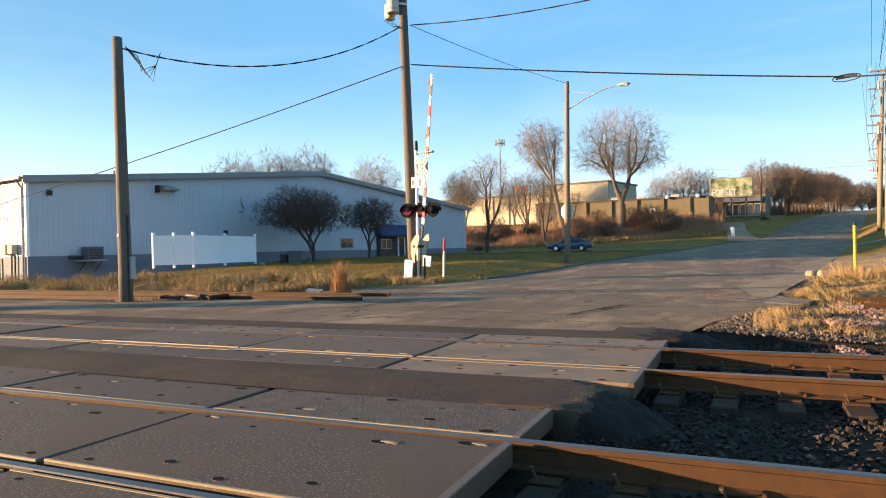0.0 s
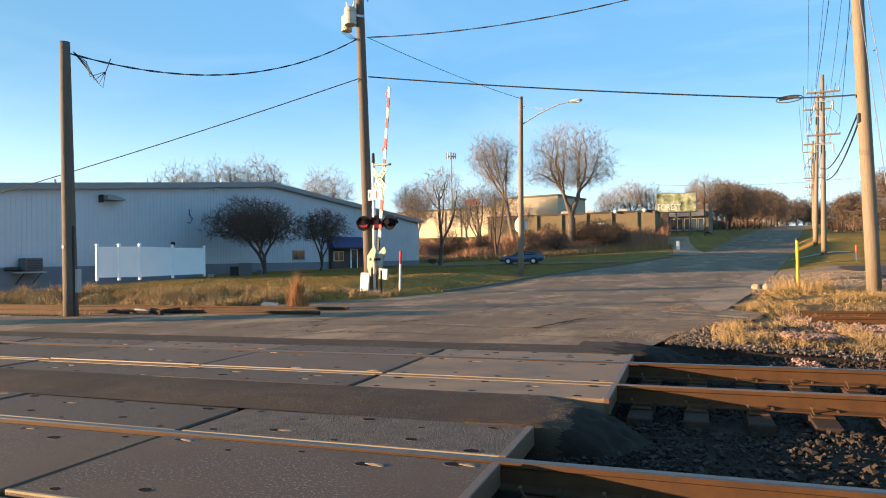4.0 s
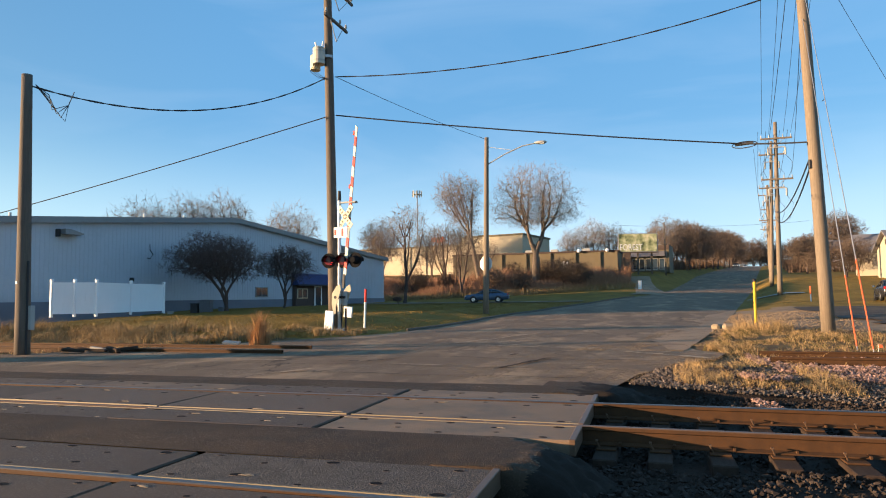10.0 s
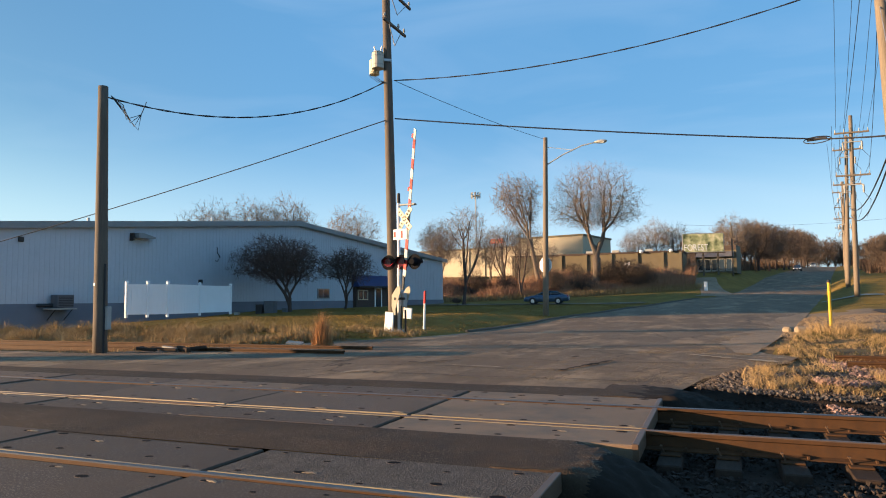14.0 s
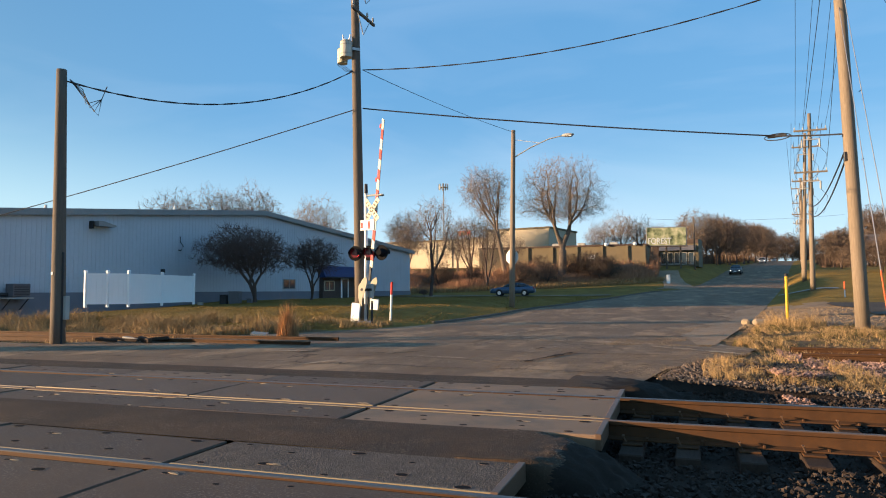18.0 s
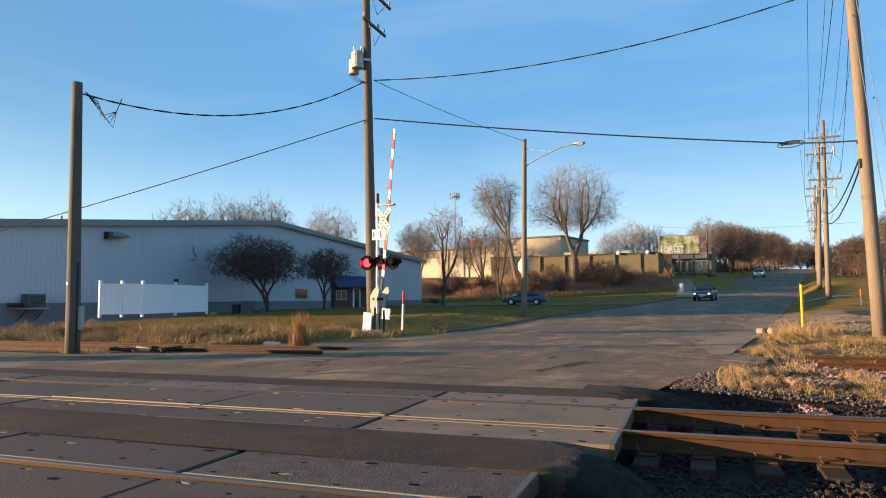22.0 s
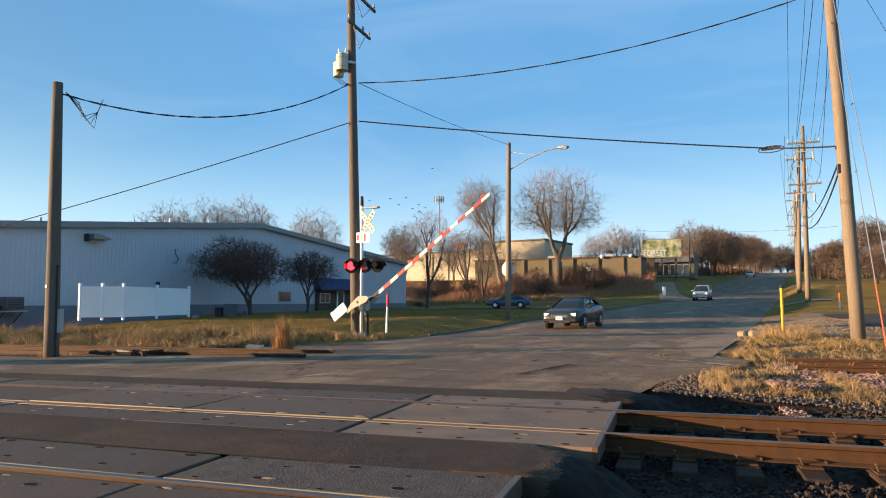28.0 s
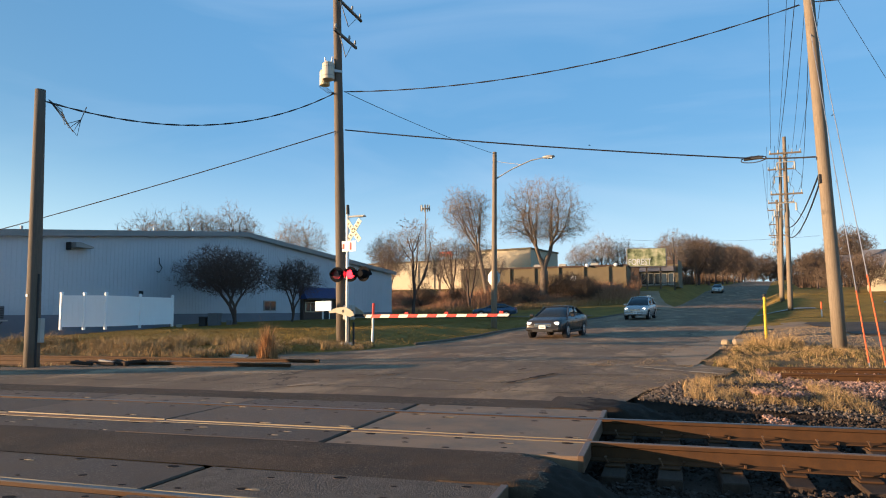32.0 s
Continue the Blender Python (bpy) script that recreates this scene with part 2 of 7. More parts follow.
M_SIGN = mat("yellowed_sign_paint", (0.663, 0.595, 0.391), 0.6, vary=0.1, scale=4)
M_REDPAINT = mat("red_reflective_sheet", (0.62, 0.05, 0.035), 0.4, vary=0.1)
M_YELLOW = mat("yellow_paint", (0.595, 0.357, 0.0255), 0.5, vary=0.12)
M_ORANGE = mat("orange_plastic", (0.75, 0.13, 0.04), 0.5, vary=0.1)
M_WIRE = mat("black_cable", (0.02, 0.02, 0.022), 0.6, vary=0.1, bump=0)
M_BARK = mat("grey_bark", (0.17, 0.132, 0.102), 0.9, vary=0.3, scale=6, fine=30, bump=0.6, stretch=(4, 4, 0.7), spec=0.1)
M_TWIG = mat("thin_twigs", (0.212, 0.162, 0.123), 0.9, vary=0.2, bump=0, spec=0.1)
M_DARKBARK = mat("dark_bark", (0.095, 0.07, 0.06), 0.9, vary=0.3, scale=6, fine=30, bump=0.5, spec=0.1)
M_BRUSH = mat("brown_brush", (0.374, 0.208, 0.125), 0.95, vary=0.3, bump=0, island=0.35, spec=0.05)
M_DRY = mat("dry_grass", (0.352, 0.236, 0.112), 0.9, vary=0.2, bump=0, island=0.4, spec=0.1)
M_RUSTGRASS = mat("rusty_dry_grass", (0.36, 0.19, 0.085), 0.9, vary=0.2, bump=0, island=0.4, spec=0.1)
M_WEED = mat("olive_weeds", (0.128, 0.102, 0.0425), 0.9, vary=0.3, bump=0, island=0.45, spec=0.08)
M_LAWN = mat("green_lawn_blades", (0.202, 0.134, 0.041), 0.9, vary=0.2, bump=0, island=0.2, spec=0.05)
M_TAN = mat("tan_brick", (0.157, 0.126, 0.0765), 0.85, vary=0.15, scale=0.7, fine=14, bump=0.3)
M_CREAM = mat("cream_stucco", (0.47, 0.405, 0.29), 0.8, vary=0.08, scale=0.5)
M_ROOF = mat("grey_shingle", (0.16, 0.15, 0.15), 0.85, vary=0.2, scale=2, fine=20)
M_CONC = mat("pale_concrete", (0.336, 0.304, 0.256), 0.85, vary=0.15, scale=2, fine=40, bump=0.3)


# ---- mesh tools ----
def box(bm, c, s, rz=0.0, bevel=0.0, rot=None):
    m = Matrix.Translation(c) @ (rot.to_4x4() if rot else Matrix.Rotation(rz, 4, "Z")) @ Matrix.Diagonal((*s, 1))
    r = bmesh.ops.create_cube(bm, size=1, matrix=m)
    if bevel:
        es = {e for v in r["verts"] for e in v.link_edges}
        bmesh.ops.bevel(bm, geom=list(es), offset=bevel, segments=1, affect="EDGES")
    return bm


def rod(bm, p, q, r0, r1=None, n=8):
    p, q = Vector(p), Vector(q)
    d = q - p
    m = Matrix.Translation((p + q) / 2) @ d.to_track_quat("Z", "Y").to_matrix().to_4x4()
    bmesh.ops.create_cone(bm, cap_ends=True, segments=n, radius1=r0, radius2=r0 if r1 is None else r1, depth=d.length, matrix=m)
    return bm


def tube(bm, pts, r, n=6):
    """A round strip along points."""
    rings = []
    pts = [Vector(p) for p in pts]
    for i, p in enumerate(pts):
        d = (pts[min(i + 1, len(pts) - 1)] - pts[max(i - 1, 0)]).normalized()
        q = d.to_track_quat("Z", "Y").to_matrix()
        rr = r[i] if isinstance(r, (list, tuple)) else r
        rings.append([bm.verts.new(p + q @ Vector((rr * math.cos(a * 2 * math.pi / n), rr * math.sin(a * 2 * math.pi / n), 0))) for a in range(n)])
    for a, b in zip(rings, rings[1:]):
        for k in range(n):
            bm.faces.new((a[k], a[(k + 1) % n], b[(k + 1) % n], b[k]))
    bm.faces.new(rings[0][::-1]), bm.faces.new(rings[-1])
    return bm


def prism(bm, outline, axis, lo, hi):
    """An outline of 2D points, pulled along an axis: 'x' (points are y, z), 'y' (x, z) or 'z' (x, y)."""
    def at(u, v, w):
        return {"x": (w, u, v), "y": (u, w, v), "z": (u, v, w)}[axis]
    a = [bm.verts.new(at(u, v, lo)) for u, v in outline]
    b = [bm.verts.new(at(u, v, hi)) for u, v in outline]
    n = len(outline)
    bm.faces.new(a), bm.faces.new(b[::-1])
    for k in range(n):
        bm.faces.new((a[k], b[k], b[(k + 1) % n], a[(k + 1) % n]))
    bmesh.ops.recalc_face_normals(bm, faces=bm.faces[:])
    return bm


def finish(bm, name, material, smooth=False):
    me = bpy.data.meshes.new(name)
    bm.normal_update()
    bm.to_mesh(me)
    bm.free()
    for m in material if isinstance(material, (list, tuple)) else (material,):
        me.materials.append(m)
    if smooth:
        for p in me.polygons:
            p.use_smooth = True
    return me


def part(name, bm, material, parent=None, label="", smooth=False, at=None):
    ob = new(name, finish(bm, name, material, smooth))
    if parent:
        ob.parent = parent
    if at is not None:
        ob.matrix_basis = at
    if label:
        ob["label"] = label
    return ob


def thing(name, m, label, category, group="", kind=""):
    ob = new(name)
    ob.empty_display_size = 0.2
    ob.matrix_basis = m
    return tagged(ob, label, category, group, kind)


def data_mesh(name, verts, faces, material):
    me = bpy.data.meshes.new(name)
    me.from_pydata(verts, [], faces)
    for m in material if isinstance(material, (list, tuple)) else (material,):
        me.materials.append(m)
    return me


B = bmesh.new


# ---- ground heights ----
ROAD_A = radians(8.9)
RS, RC = math.sin(ROAD_A), math.cos(ROAD_A)
ROAD_Z = ((-60, -0.03), (12, -0.03), (30, -0.03), (35, 0.01), (41, 0.2), (48, 0.4), (55, 0.56), (64, 0.8), (72, 0.98), (84, 1.32), (100, 1.95), (115, 3.0), (135, 4.6), (180, 7.0), (280, 11.7), (350, 13.5), (600, 15), (2500, 15))
WEST_Z = ((-60, -0.3), (10, -0.3), (14, -0.25), (17, -0.22), (19.5, -0.02), (23, 0.25), (28, 0.48), (45, 0.55), (66, 0.70), (78, 0.95), (86, 1.45), (95, 2.3), (105, 3.3), (115, 4.6), (121, 5.3), (140, 6.2), (180, 7.6), (280, 12), (2500, 15))
EAST_Z = ((-60, -0.4), (10, -0.3), (12, -0.17), (16, -0.1), (19, -0.03), (25, 0.03), (30, 0.22), (40, 0.42), (52, 0.85), (60, 1.38), (75, 2.7), (95, 3.3), (180, 7.3), (280, 12), (2500, 15))


def ramp(table, v):
    for (a, p), (b, q) in zip(table, table[1:]):
        if v <= b:
            return p + (q - p) * max(0.0, (v - a) / (b - a))
    return table[-1][1]


def road_right(y):
    return 0.84 + (y - 17.6) * math.tan(ROAD_A)


ROAD_L = ((13.5, -15.7), (17, -13.0), (20, -11.1), (23.9, -9.4), (27.6, -9.1), (31.3, -8.95), (37.2, -8.7), (41.2, -7.9), (45, -6.9), (52.5, -5.8), (58.3, -4.6), (73, -2.5), (80, -0.5), (88, 1.3), (2500, 379.0))


def road_left(y):
    return ramp(ROAD_L, y) if y > 13.5 else -15.7 - (13.5 - y) * 0.9


def ground_z(x, y):
    """The height of the land: the road's grade, falling away to the verge on each side."""
    r, e, w = ramp(ROAD_Z, y), ramp(EAST_Z, y), ramp(WEST_Z, y)
    if x < -26 and y < 45:
        w -= 1.0 * min(1, (-26 - x) / 9) * min(1, max(0, (45 - y) / 14)) * min(1, max(0, (y - 16) / 8))
    xr, xl = road_right(y), road_left(y)
    if x > xr:
        k = min(1.0, (x - xr) / 3.0)
        return r + (e - r) * k
    if x < xl:
        k = min(1.0, (xl - x) / 4.0)
        return r + (w - r) * k
    return r


# ---- the land ----
def grid_axis(lo, hi, fine_lo, fine_hi, fine, grow):
    out, v = [], fine_lo
    while v < fine_hi:
        out.append(v)
        v += fine
    step = fine
    while v < hi:
        out.append(v)
        step *= grow
        v += step
    out.append(hi)
    v, step = fine_lo, fine
    while v > lo:
        step *= grow
        v -= step
        out.insert(0, max(v, lo))
    return out


APRON_R = ((-60, -8.0), (1.0, -1.75), (4.2, -1.15), (6.5, -0.72), (9.3, -0.68), (12, -0.2), (13.6, 0.35), (15, 1.25), (16.8, 1.7), (17.4, 1.25), (17.6, 0.9))


def apron_right(y):
    return ramp(APRON_R, y)


def land_z(x, y):
    z = ground_z(x, y)
    right = apron_right(y) if y < 17.6 else road_right(y)
    left = -60 if y < 13.5 else road_left(y)
    if left < x < right:
        z -= 0.02 + 0.12 * min(1.0, max(0.0, min(right - x, x - left) / 0.8))
        if y < 10.5:
            z = min(z, -0.36)
    elif y < 10.8 and x > right:
        z = -0.33
    return z + 0.05 * noise.noise((x * 0.4, y * 0.4, 0)) * (1 if x < left or x > right else 0.2)


def brush_foot(x):
    """Where the mown lawn ends and the brush on the slope begins."""
    return 78.5 + 0.62 * (x + 29)


def build_land():
    xs = grid_axis(-900, 900, -46, 34, 0.6, 1.12)
    ys = grid_axis(-200, 2400, -6, 90, 0.6, 1.10)
    verts = [(x, y, land_z(x, y)) for y in ys for x in xs]
    n = len(xs)
    faces = [(j * n + i, j * n + i + 1, (j + 1) * n + i + 1, (j + 1) * n + i) for j in range(len(ys) - 1) for i in range(n - 1)]
    ob = new("ground", data_mesh("ground", verts, faces, (M_SOIL, M_BED, M_GRAVEL, M_DIRT)))
    for p in ob.data.polygons:
        x, y = p.center[:2]
        p.use_smooth = True
        if (y < 14.2 and x > apron_right(y) - 1) or (y < 14.8 and x < -7):
            p.material_index = 1
        if (13.6 < y < 27 and x > apron_right(y) - 1 and x < 60) or (14.8 < y < 20.4 + 0.8 * noise.noise((x * 0.4, 2, 0)) and x < road_left(y) + 1):
            p.material_index = 3
        if brush_foot(x) + 0.8 * noise.noise((x * 0.3, y * 0.3, 1)) < y < 106 and x < -2:
            p.material_index = 3
        if road_right(y) - 0.3 < x < 40 and 25.6 < y < 43.4 + 0.8 * noise.noise((x, y, 3)):
            p.material_index = 2
    tagged(ob, "rolling grass verge and bare ballast dirt", "ground", kind="structure")


build_land()


def sheet(name, rows, material, label, category, thick=0.0):
    """A strip of ground from rows of points."""
    verts = [p for r in rows for p in r]
    n = len(rows[0])
    faces = [(j * n + i, j * n + i + 1, (j + 1) * n + i + 1, (j + 1) * n + i) for j in range(len(rows) - 1) for i in range(n - 1)]
    ob = new(name, data_mesh(name, verts, faces, material))
    for p in ob.data.polygons:
        p.use_smooth = True
    return tagged(ob, label, category, kind="structure")


def build_road():
    rows = []
    for y in grid_axis(13.5, 700, 13.5, 90, 0.8, 1.08):
        a, b = road_left(y), (road_right(y) if y > 17.6 else apron_right(y))
        rows.append([(a + (b - a) * i / 16, y, ramp(ROAD_Z, y) + 0.05 * (1 - (2 * i / 16 - 1) ** 2) * min(1, max(0, (y - 20) / 12)) + 0.012 * noise.noise((a + (b - a) * i / 16, y * 0.6, 5))) for i in range(17)])
    sheet("road", rows, M_ASPHALT, "worn grey asphalt street climbing a hill", "road")


build_road()

# The crossing: rails along x, two main tracks.
RAIL_A, RAIL_B, RAIL_C, RAIL_D = 4.25, 2.745, 7.05, 8.555
SPUR = (14.9, 16.4)


def apron_strip(name, y0, y1, material, label, z=-0.02, west=-44, dip=0.0, short=0.0):
    rows = []
    for k in range(9):
        y = y0 + (y1 - y0) * k / 8
        r = apron_right(y) - short
        rows.append([(west + (r - west) * i / 60, y, z - dip * math.sin(math.pi * k / 8) + 0.010 * noise.noise(((west + (r - west) * i / 60) * 0.7, y, 9))) for i in range(61)])
    return sheet(name, rows, material, label, "pavement")


apron_strip("pavement_south", -40, 1.85, M_ASPHALT, "grey asphalt on the near side of the tracks")
apron_strip("pavement_between_tracks", 5.115, 6.305, M_STRIP, "brown asphalt strip between the two tracks", -0.004, dip=-0.022, short=0.7)
apron_strip("pavement_seam", 9.29, 10.1, M_STRIP, "dark asphalt patch along the crossing panels", -0.014, short=0.5)
apron_strip("pavement_north", 10.1, 13.52, M_ASPHALT, "cracked grey asphalt beyond the crossing", -0.03)


def rail_mesh(length):
    """One rail with its head, web and foot, running head at z = 0."""
    bm = B()
    prof = [(-0.072, -0.18), (0.072, -0.18), (0.072, -0.168), (0.012, -0.15), (0.010, -0.052), (0.034, -0.04), (0.036, -0.008), (0.028, 0.0), (-0.028, 0.0), (-0.036, -0.008), (-0.034, -0.04), (-0.010, -0.052), (-0.012, -0.15), (-0.072, -0.168)]
    prism(bm, prof, "x", 0, length)
    bm.normal_update()
    for f in bm.faces:
        f.material_index = 1 if f.normal.z > 0.5 and f.calc_center_median().z > -0.01 else 0
    return bm




def lay_rail(x0, x1, y, z, tread, label, group):
    r = thing("rail", pose(x0, y, z), label, "rail", group)
    head = rail_mesh(x1 - x0)
    web = head.copy()
    for bmx, keep in ((head, True), (web, False)):
        bmesh.ops.delete(bmx, geom=[f for f in bmx.faces if len(f.verts) == 4 and (f.calc_center_median().z > -0.047) != keep], context="FACES")
    part("rail_head", head, (M_RUST, tread), r, "worn running head")
    part("rail_web", web, M_RUST, r)


for y, tread in ((RAIL_A, M_STEEL), (RAIL_B, M_STEEL), (RAIL_C, M_RUSTBRIGHT), (RAIL_D, M_STEEL)):
    lay_rail(-60, 70, y, 0, tread, "long rusty steel rail with a polished running head" if tread is M_STEEL else "long rusty brown steel rail", "rails of the main tracks")
for y in SPUR:
    for x0, x1, z in ((-60, -8.6, 0.06), (2.3, 70, 0.05)):
        lay_rail(x0, x1, y, z, M_RUST, "rusty rail of an overgrown siding", "rails of the siding")


def build_lawn_edge():
    """The low dark strip added between the street and the lawn, broken by the drive."""
    # The dark colour stands for the shadow under the raised lawn edge.
    m = mat("lawn_edge_shade", (0.11, 0.09, 0.07), 0.9, vary=0.3, scale=3, fine=30, bump=0.5, spec=0.1)
    k = thing("kerb_west", pose(0, 0, 0), "low dark strip standing for the shadow of the lawn's edge", "kerb", kind="structure")
    y = 26.0
    while y < 77:
        bm = B()
        n = 4
        rings = []
        for i in range(n + 1):
            v = y + 2.97 * i / n
            x, z = road_left(v), ramp(ROAD_Z, v)
            rings.append([bm.verts.new(p) for p in ((x + 0.03, v, z - 0.1), (x - 0.01, v, z + 0.06), (x - 0.05, v, z + 0.09), (x - 0.17, v, z + 0.09), (x - 0.19, v, z - 0.1))])
        for a, b in zip(rings, rings[1:]):
            for j in range(5):
                bm.faces.new((a[j], b[j], b[(j + 1) % 5], a[(j + 1) % 5]))
        bm.faces.new(rings[0]), bm.faces.new(rings[-1][::-1])
        bmesh.ops.recalc_face_normals(bm, faces=bm.faces[:])
        part("kerb_length", bm, m, k)
        y += 3.0


build_lawn_edge()
sheet("store_drive", [[(x + w, y, land_z(x + w, y) + 0.07) for w in (-2.0 * f, -f, 0, f, 2.0 * f)] for x, y, f in ((1.6, 84.5, 1.9), (1.0, 87, 1.2), (0.3, 92, 0.9), (-0.4, 98, 0.8), (-1.0, 105, 0.8), (-1.2, 112, 0.8))], M_DUSTY, "pale drive leading up to the corner shop", "road")

# ---- buildings ----
WH = thing("warehouse", pose(-37.6, 26.2, 0, 0, 0, 79.7), "long pale blue metal-sided warehouse with grey block base", "warehouse")


def build_warehouse():
    L, D, base, band, eave, ridge = 47.7, 9.5, -1.2, 1.3, 5.78, 7.98
    bm = B()
    prism(bm, [(0.05, band), (L - 0.05, band), (L - 0.05, eave), (L / 2, ridge), (0.05, eave)], "y", 0.05, D)
    part("inner_wall", bm, M_SIDING, WH)
    bm = B()
    box(bm, (L / 2, D / 2, (base + band) / 2), (L, D, band - base))
    part("block_base", bm, M_BLOCK, WH, "blue-grey painted block base")
    bm = B()
    for a, b in (((-0.35, eave - 0.02), (L / 2, ridge + 0.02)), ((L / 2, ridge + 0.02), (L + 0.35, eave - 0.02))):
        prism(bm, [a, b, (b[0], b[1] + 0.18), (a[0], a[1] + 0.18)], "y", -0.3, D + 0.3)
    part("roof", bm, M_TRIM, WH, "grey metal roof with a low ridge")


build_warehouse()


# ---- poles ----
def wood_pole(name, base, top, r0, r1, label, material=M_WOOD, group=""):
    p = thing(name, pose(*base), label, "utility pole", group)
    bm = B()
    v = Vector(top) - Vector(base)
    tube(bm, [v * (k / 8) - Vector((0, 0, 0.3 if k == 0 else 0)) for k in range(9)], [r0 + (r1 - r0) * k / 8 for k in range(9)], 14)
    part("pole", bm, material, p, smooth=True)
    return p


POLE_W = wood_pole("utility_pole", (-15.33, 13.61, -0.05), (-15.39, 13.54, 7.24), 0.19, 0.13, "short weathered wooden utility pole at the crossing")
POLE_C = wood_pole("utility_pole", (-11.59, 23.94, 0.1), (-11.87, 23.80, 15.4), 0.22, 0.15, "tall weathered wooden utility pole with transformer")
POLE_L = wood_pole("street_lamp", (-7.97, 34.08, 0.35), (-7.80, 34.12, 9.59), 0.16, 0.11, "wooden street lamp pole with a steel arm", M_PALEWOOD)
POLE_R = wood_pole("utility_pole", (5.52, 24.48, 0.0), (5.15, 24.56, 14.5), 0.215, 0.16, "tall pale wooden utility pole at the verge", M_PALEWOOD)


# ---- the crossing: panels, ties, ballast ----
def build_panels():
    rng = random.Random(17)
    plug = B()
    rings = [[plug.verts.new((0.06 * r * math.cos(a * math.pi / 6), 0.043 * r * math.sin(a * math.pi / 6), z)) for a in range(12)] for r, z in ((1.18, -0.002), (1.1, 0.002), (1.0, 0.0006))]
    for a, b in zip(rings, rings[1:]):
        for i in range(12):
            plug.faces.new((a[i], a[(i + 1) % 12], b[(i + 1) % 12], b[i]))
    # No hole is cut: the black cap paints in the dark of its inside.
    plug.faces.new(rings[2]).material_index = 1
    plug = finish(plug, "lag_hole", (M_PANEL, M_MATTE))
    chip = B()
    bmesh.ops.create_icosphere(chip, subdivisions=2, radius=1, matrix=Matrix.Diagonal((0.075, 0.022, 0.012, 1)))
    for v in chip.verts:
        v.co += Vector((noise.noise(v.co * 40), noise.noise(v.co * 40 + Vector((5, 0, 0))), 0)) * 0.02
    filler = finish(chip, "filler_chip", M_SPALL)
    for title, end, first, step, rows in (
            ("near", -1.14, 2.62, 2.57, ((1.87, 0.80, (0.78,)), (2.85, 1.29, (0.015,)), (4.30, 0.83, (0.014,)))),
            ("far", -0.70, 2.60, 2.57, ((6.30, 0.69, (0.675,)), (7.15, 1.30, (0.015,)), (8.61, 0.66, ())))):
        root = thing("crossing_surface", pose(end, 0, 0), "grey concrete panels of the %s track crossing" % title, "level crossing", kind="structure")
        for y, w, bars in rows:
            slab = finish(box(B(), (-step / 2, w / 2, -0.07), (step - 0.017, w, 0.14), bevel=0.014), "concrete_panel", M_PANEL)
            pale = finish(box(B(), (-step / 2, w / 2, -0.07), (step - 0.017, w, 0.14), bevel=0.014), "concrete_panel", M_PANELPALE)
            frame_end = finish(box(B(), (0.004, w / 2, -0.065), (0.06, w, 0.15), bevel=0.006), "end_angle", M_RUSTBRIGHT)
            rough = finish(box(B(), (-step / 2, w / 2, -0.07), (step - 0.017, w, 0.14), bevel=0.014), "concrete_panel", M_ROUGH)
            bar = finish(box(B(), (0, 0, 0), (step - 0.03, 0.02, 0.046)), "edge_bar", M_EDGE)
            for k in range(14):
                ob = new("concrete_panel", rough if k == 0 and y == 4.30 else pale if (k == 0 and y > 6) or (k in (2, 5) and y > 8) else slab)
                ob.parent = root
                ob.matrix_basis = pose(-(first - step) * (k > 0) - k * step, y, -0.006 + 0.006 * math.sin(k * 2.3 + y * 5), 0.15 * math.sin(k * 1.7 + y), 0.12 * math.sin(k * 3.1 + y), 0)
                if k == 0:
                    o = new("end_angle", frame_end)
                    o.parent = ob
                for b in bars:
                    o = new("edge_bar", bar)
                    o.parent = ob
                    o.matrix_basis = pose(-step / 2, b, -0.018)
                if k < 6:
                    for row in (0.17, w - 0.17):
                        for n in range(5):
                            o = new("lag_hole", plug)
                            o.parent = ob
                            x = -step * (0.09 + 0.205 * n) + rng.uniform(-0.05, 0.05)
                            yy = row + (0.07 if n % 2 else -0.07) * (1 if row < 0.3 else -1) + rng.uniform(-0.02, 0.02)
                            o.matrix_basis = pose(x, yy, 0.001, 0, 0, rng.uniform(-14, 14)) @ Matrix.Scale(rng.uniform(0.4, 0.95), 4)
                            if rng.random() < 0.24:
                                o = new("filler_chip", filler)
                                o.parent = ob
                                o.matrix_basis = pose(x + rng.uniform(0.06, 0.1), yy, 0.0, 0, 0, rng.uniform(-12, 12)) @ Matrix.Scale(rng.uniform(0.5, 1.15), 4)


M_ROUGH = mat("exposed_aggregate", (0.0723, 0.0578, 0.0459), 0.9, vary=0.5, scale=6, fine=38, bump=1.0, dist=0.02, stain=(0.14, 0.115, 0.09), stain_scale=25, stain_at=0.55)
build_panels()


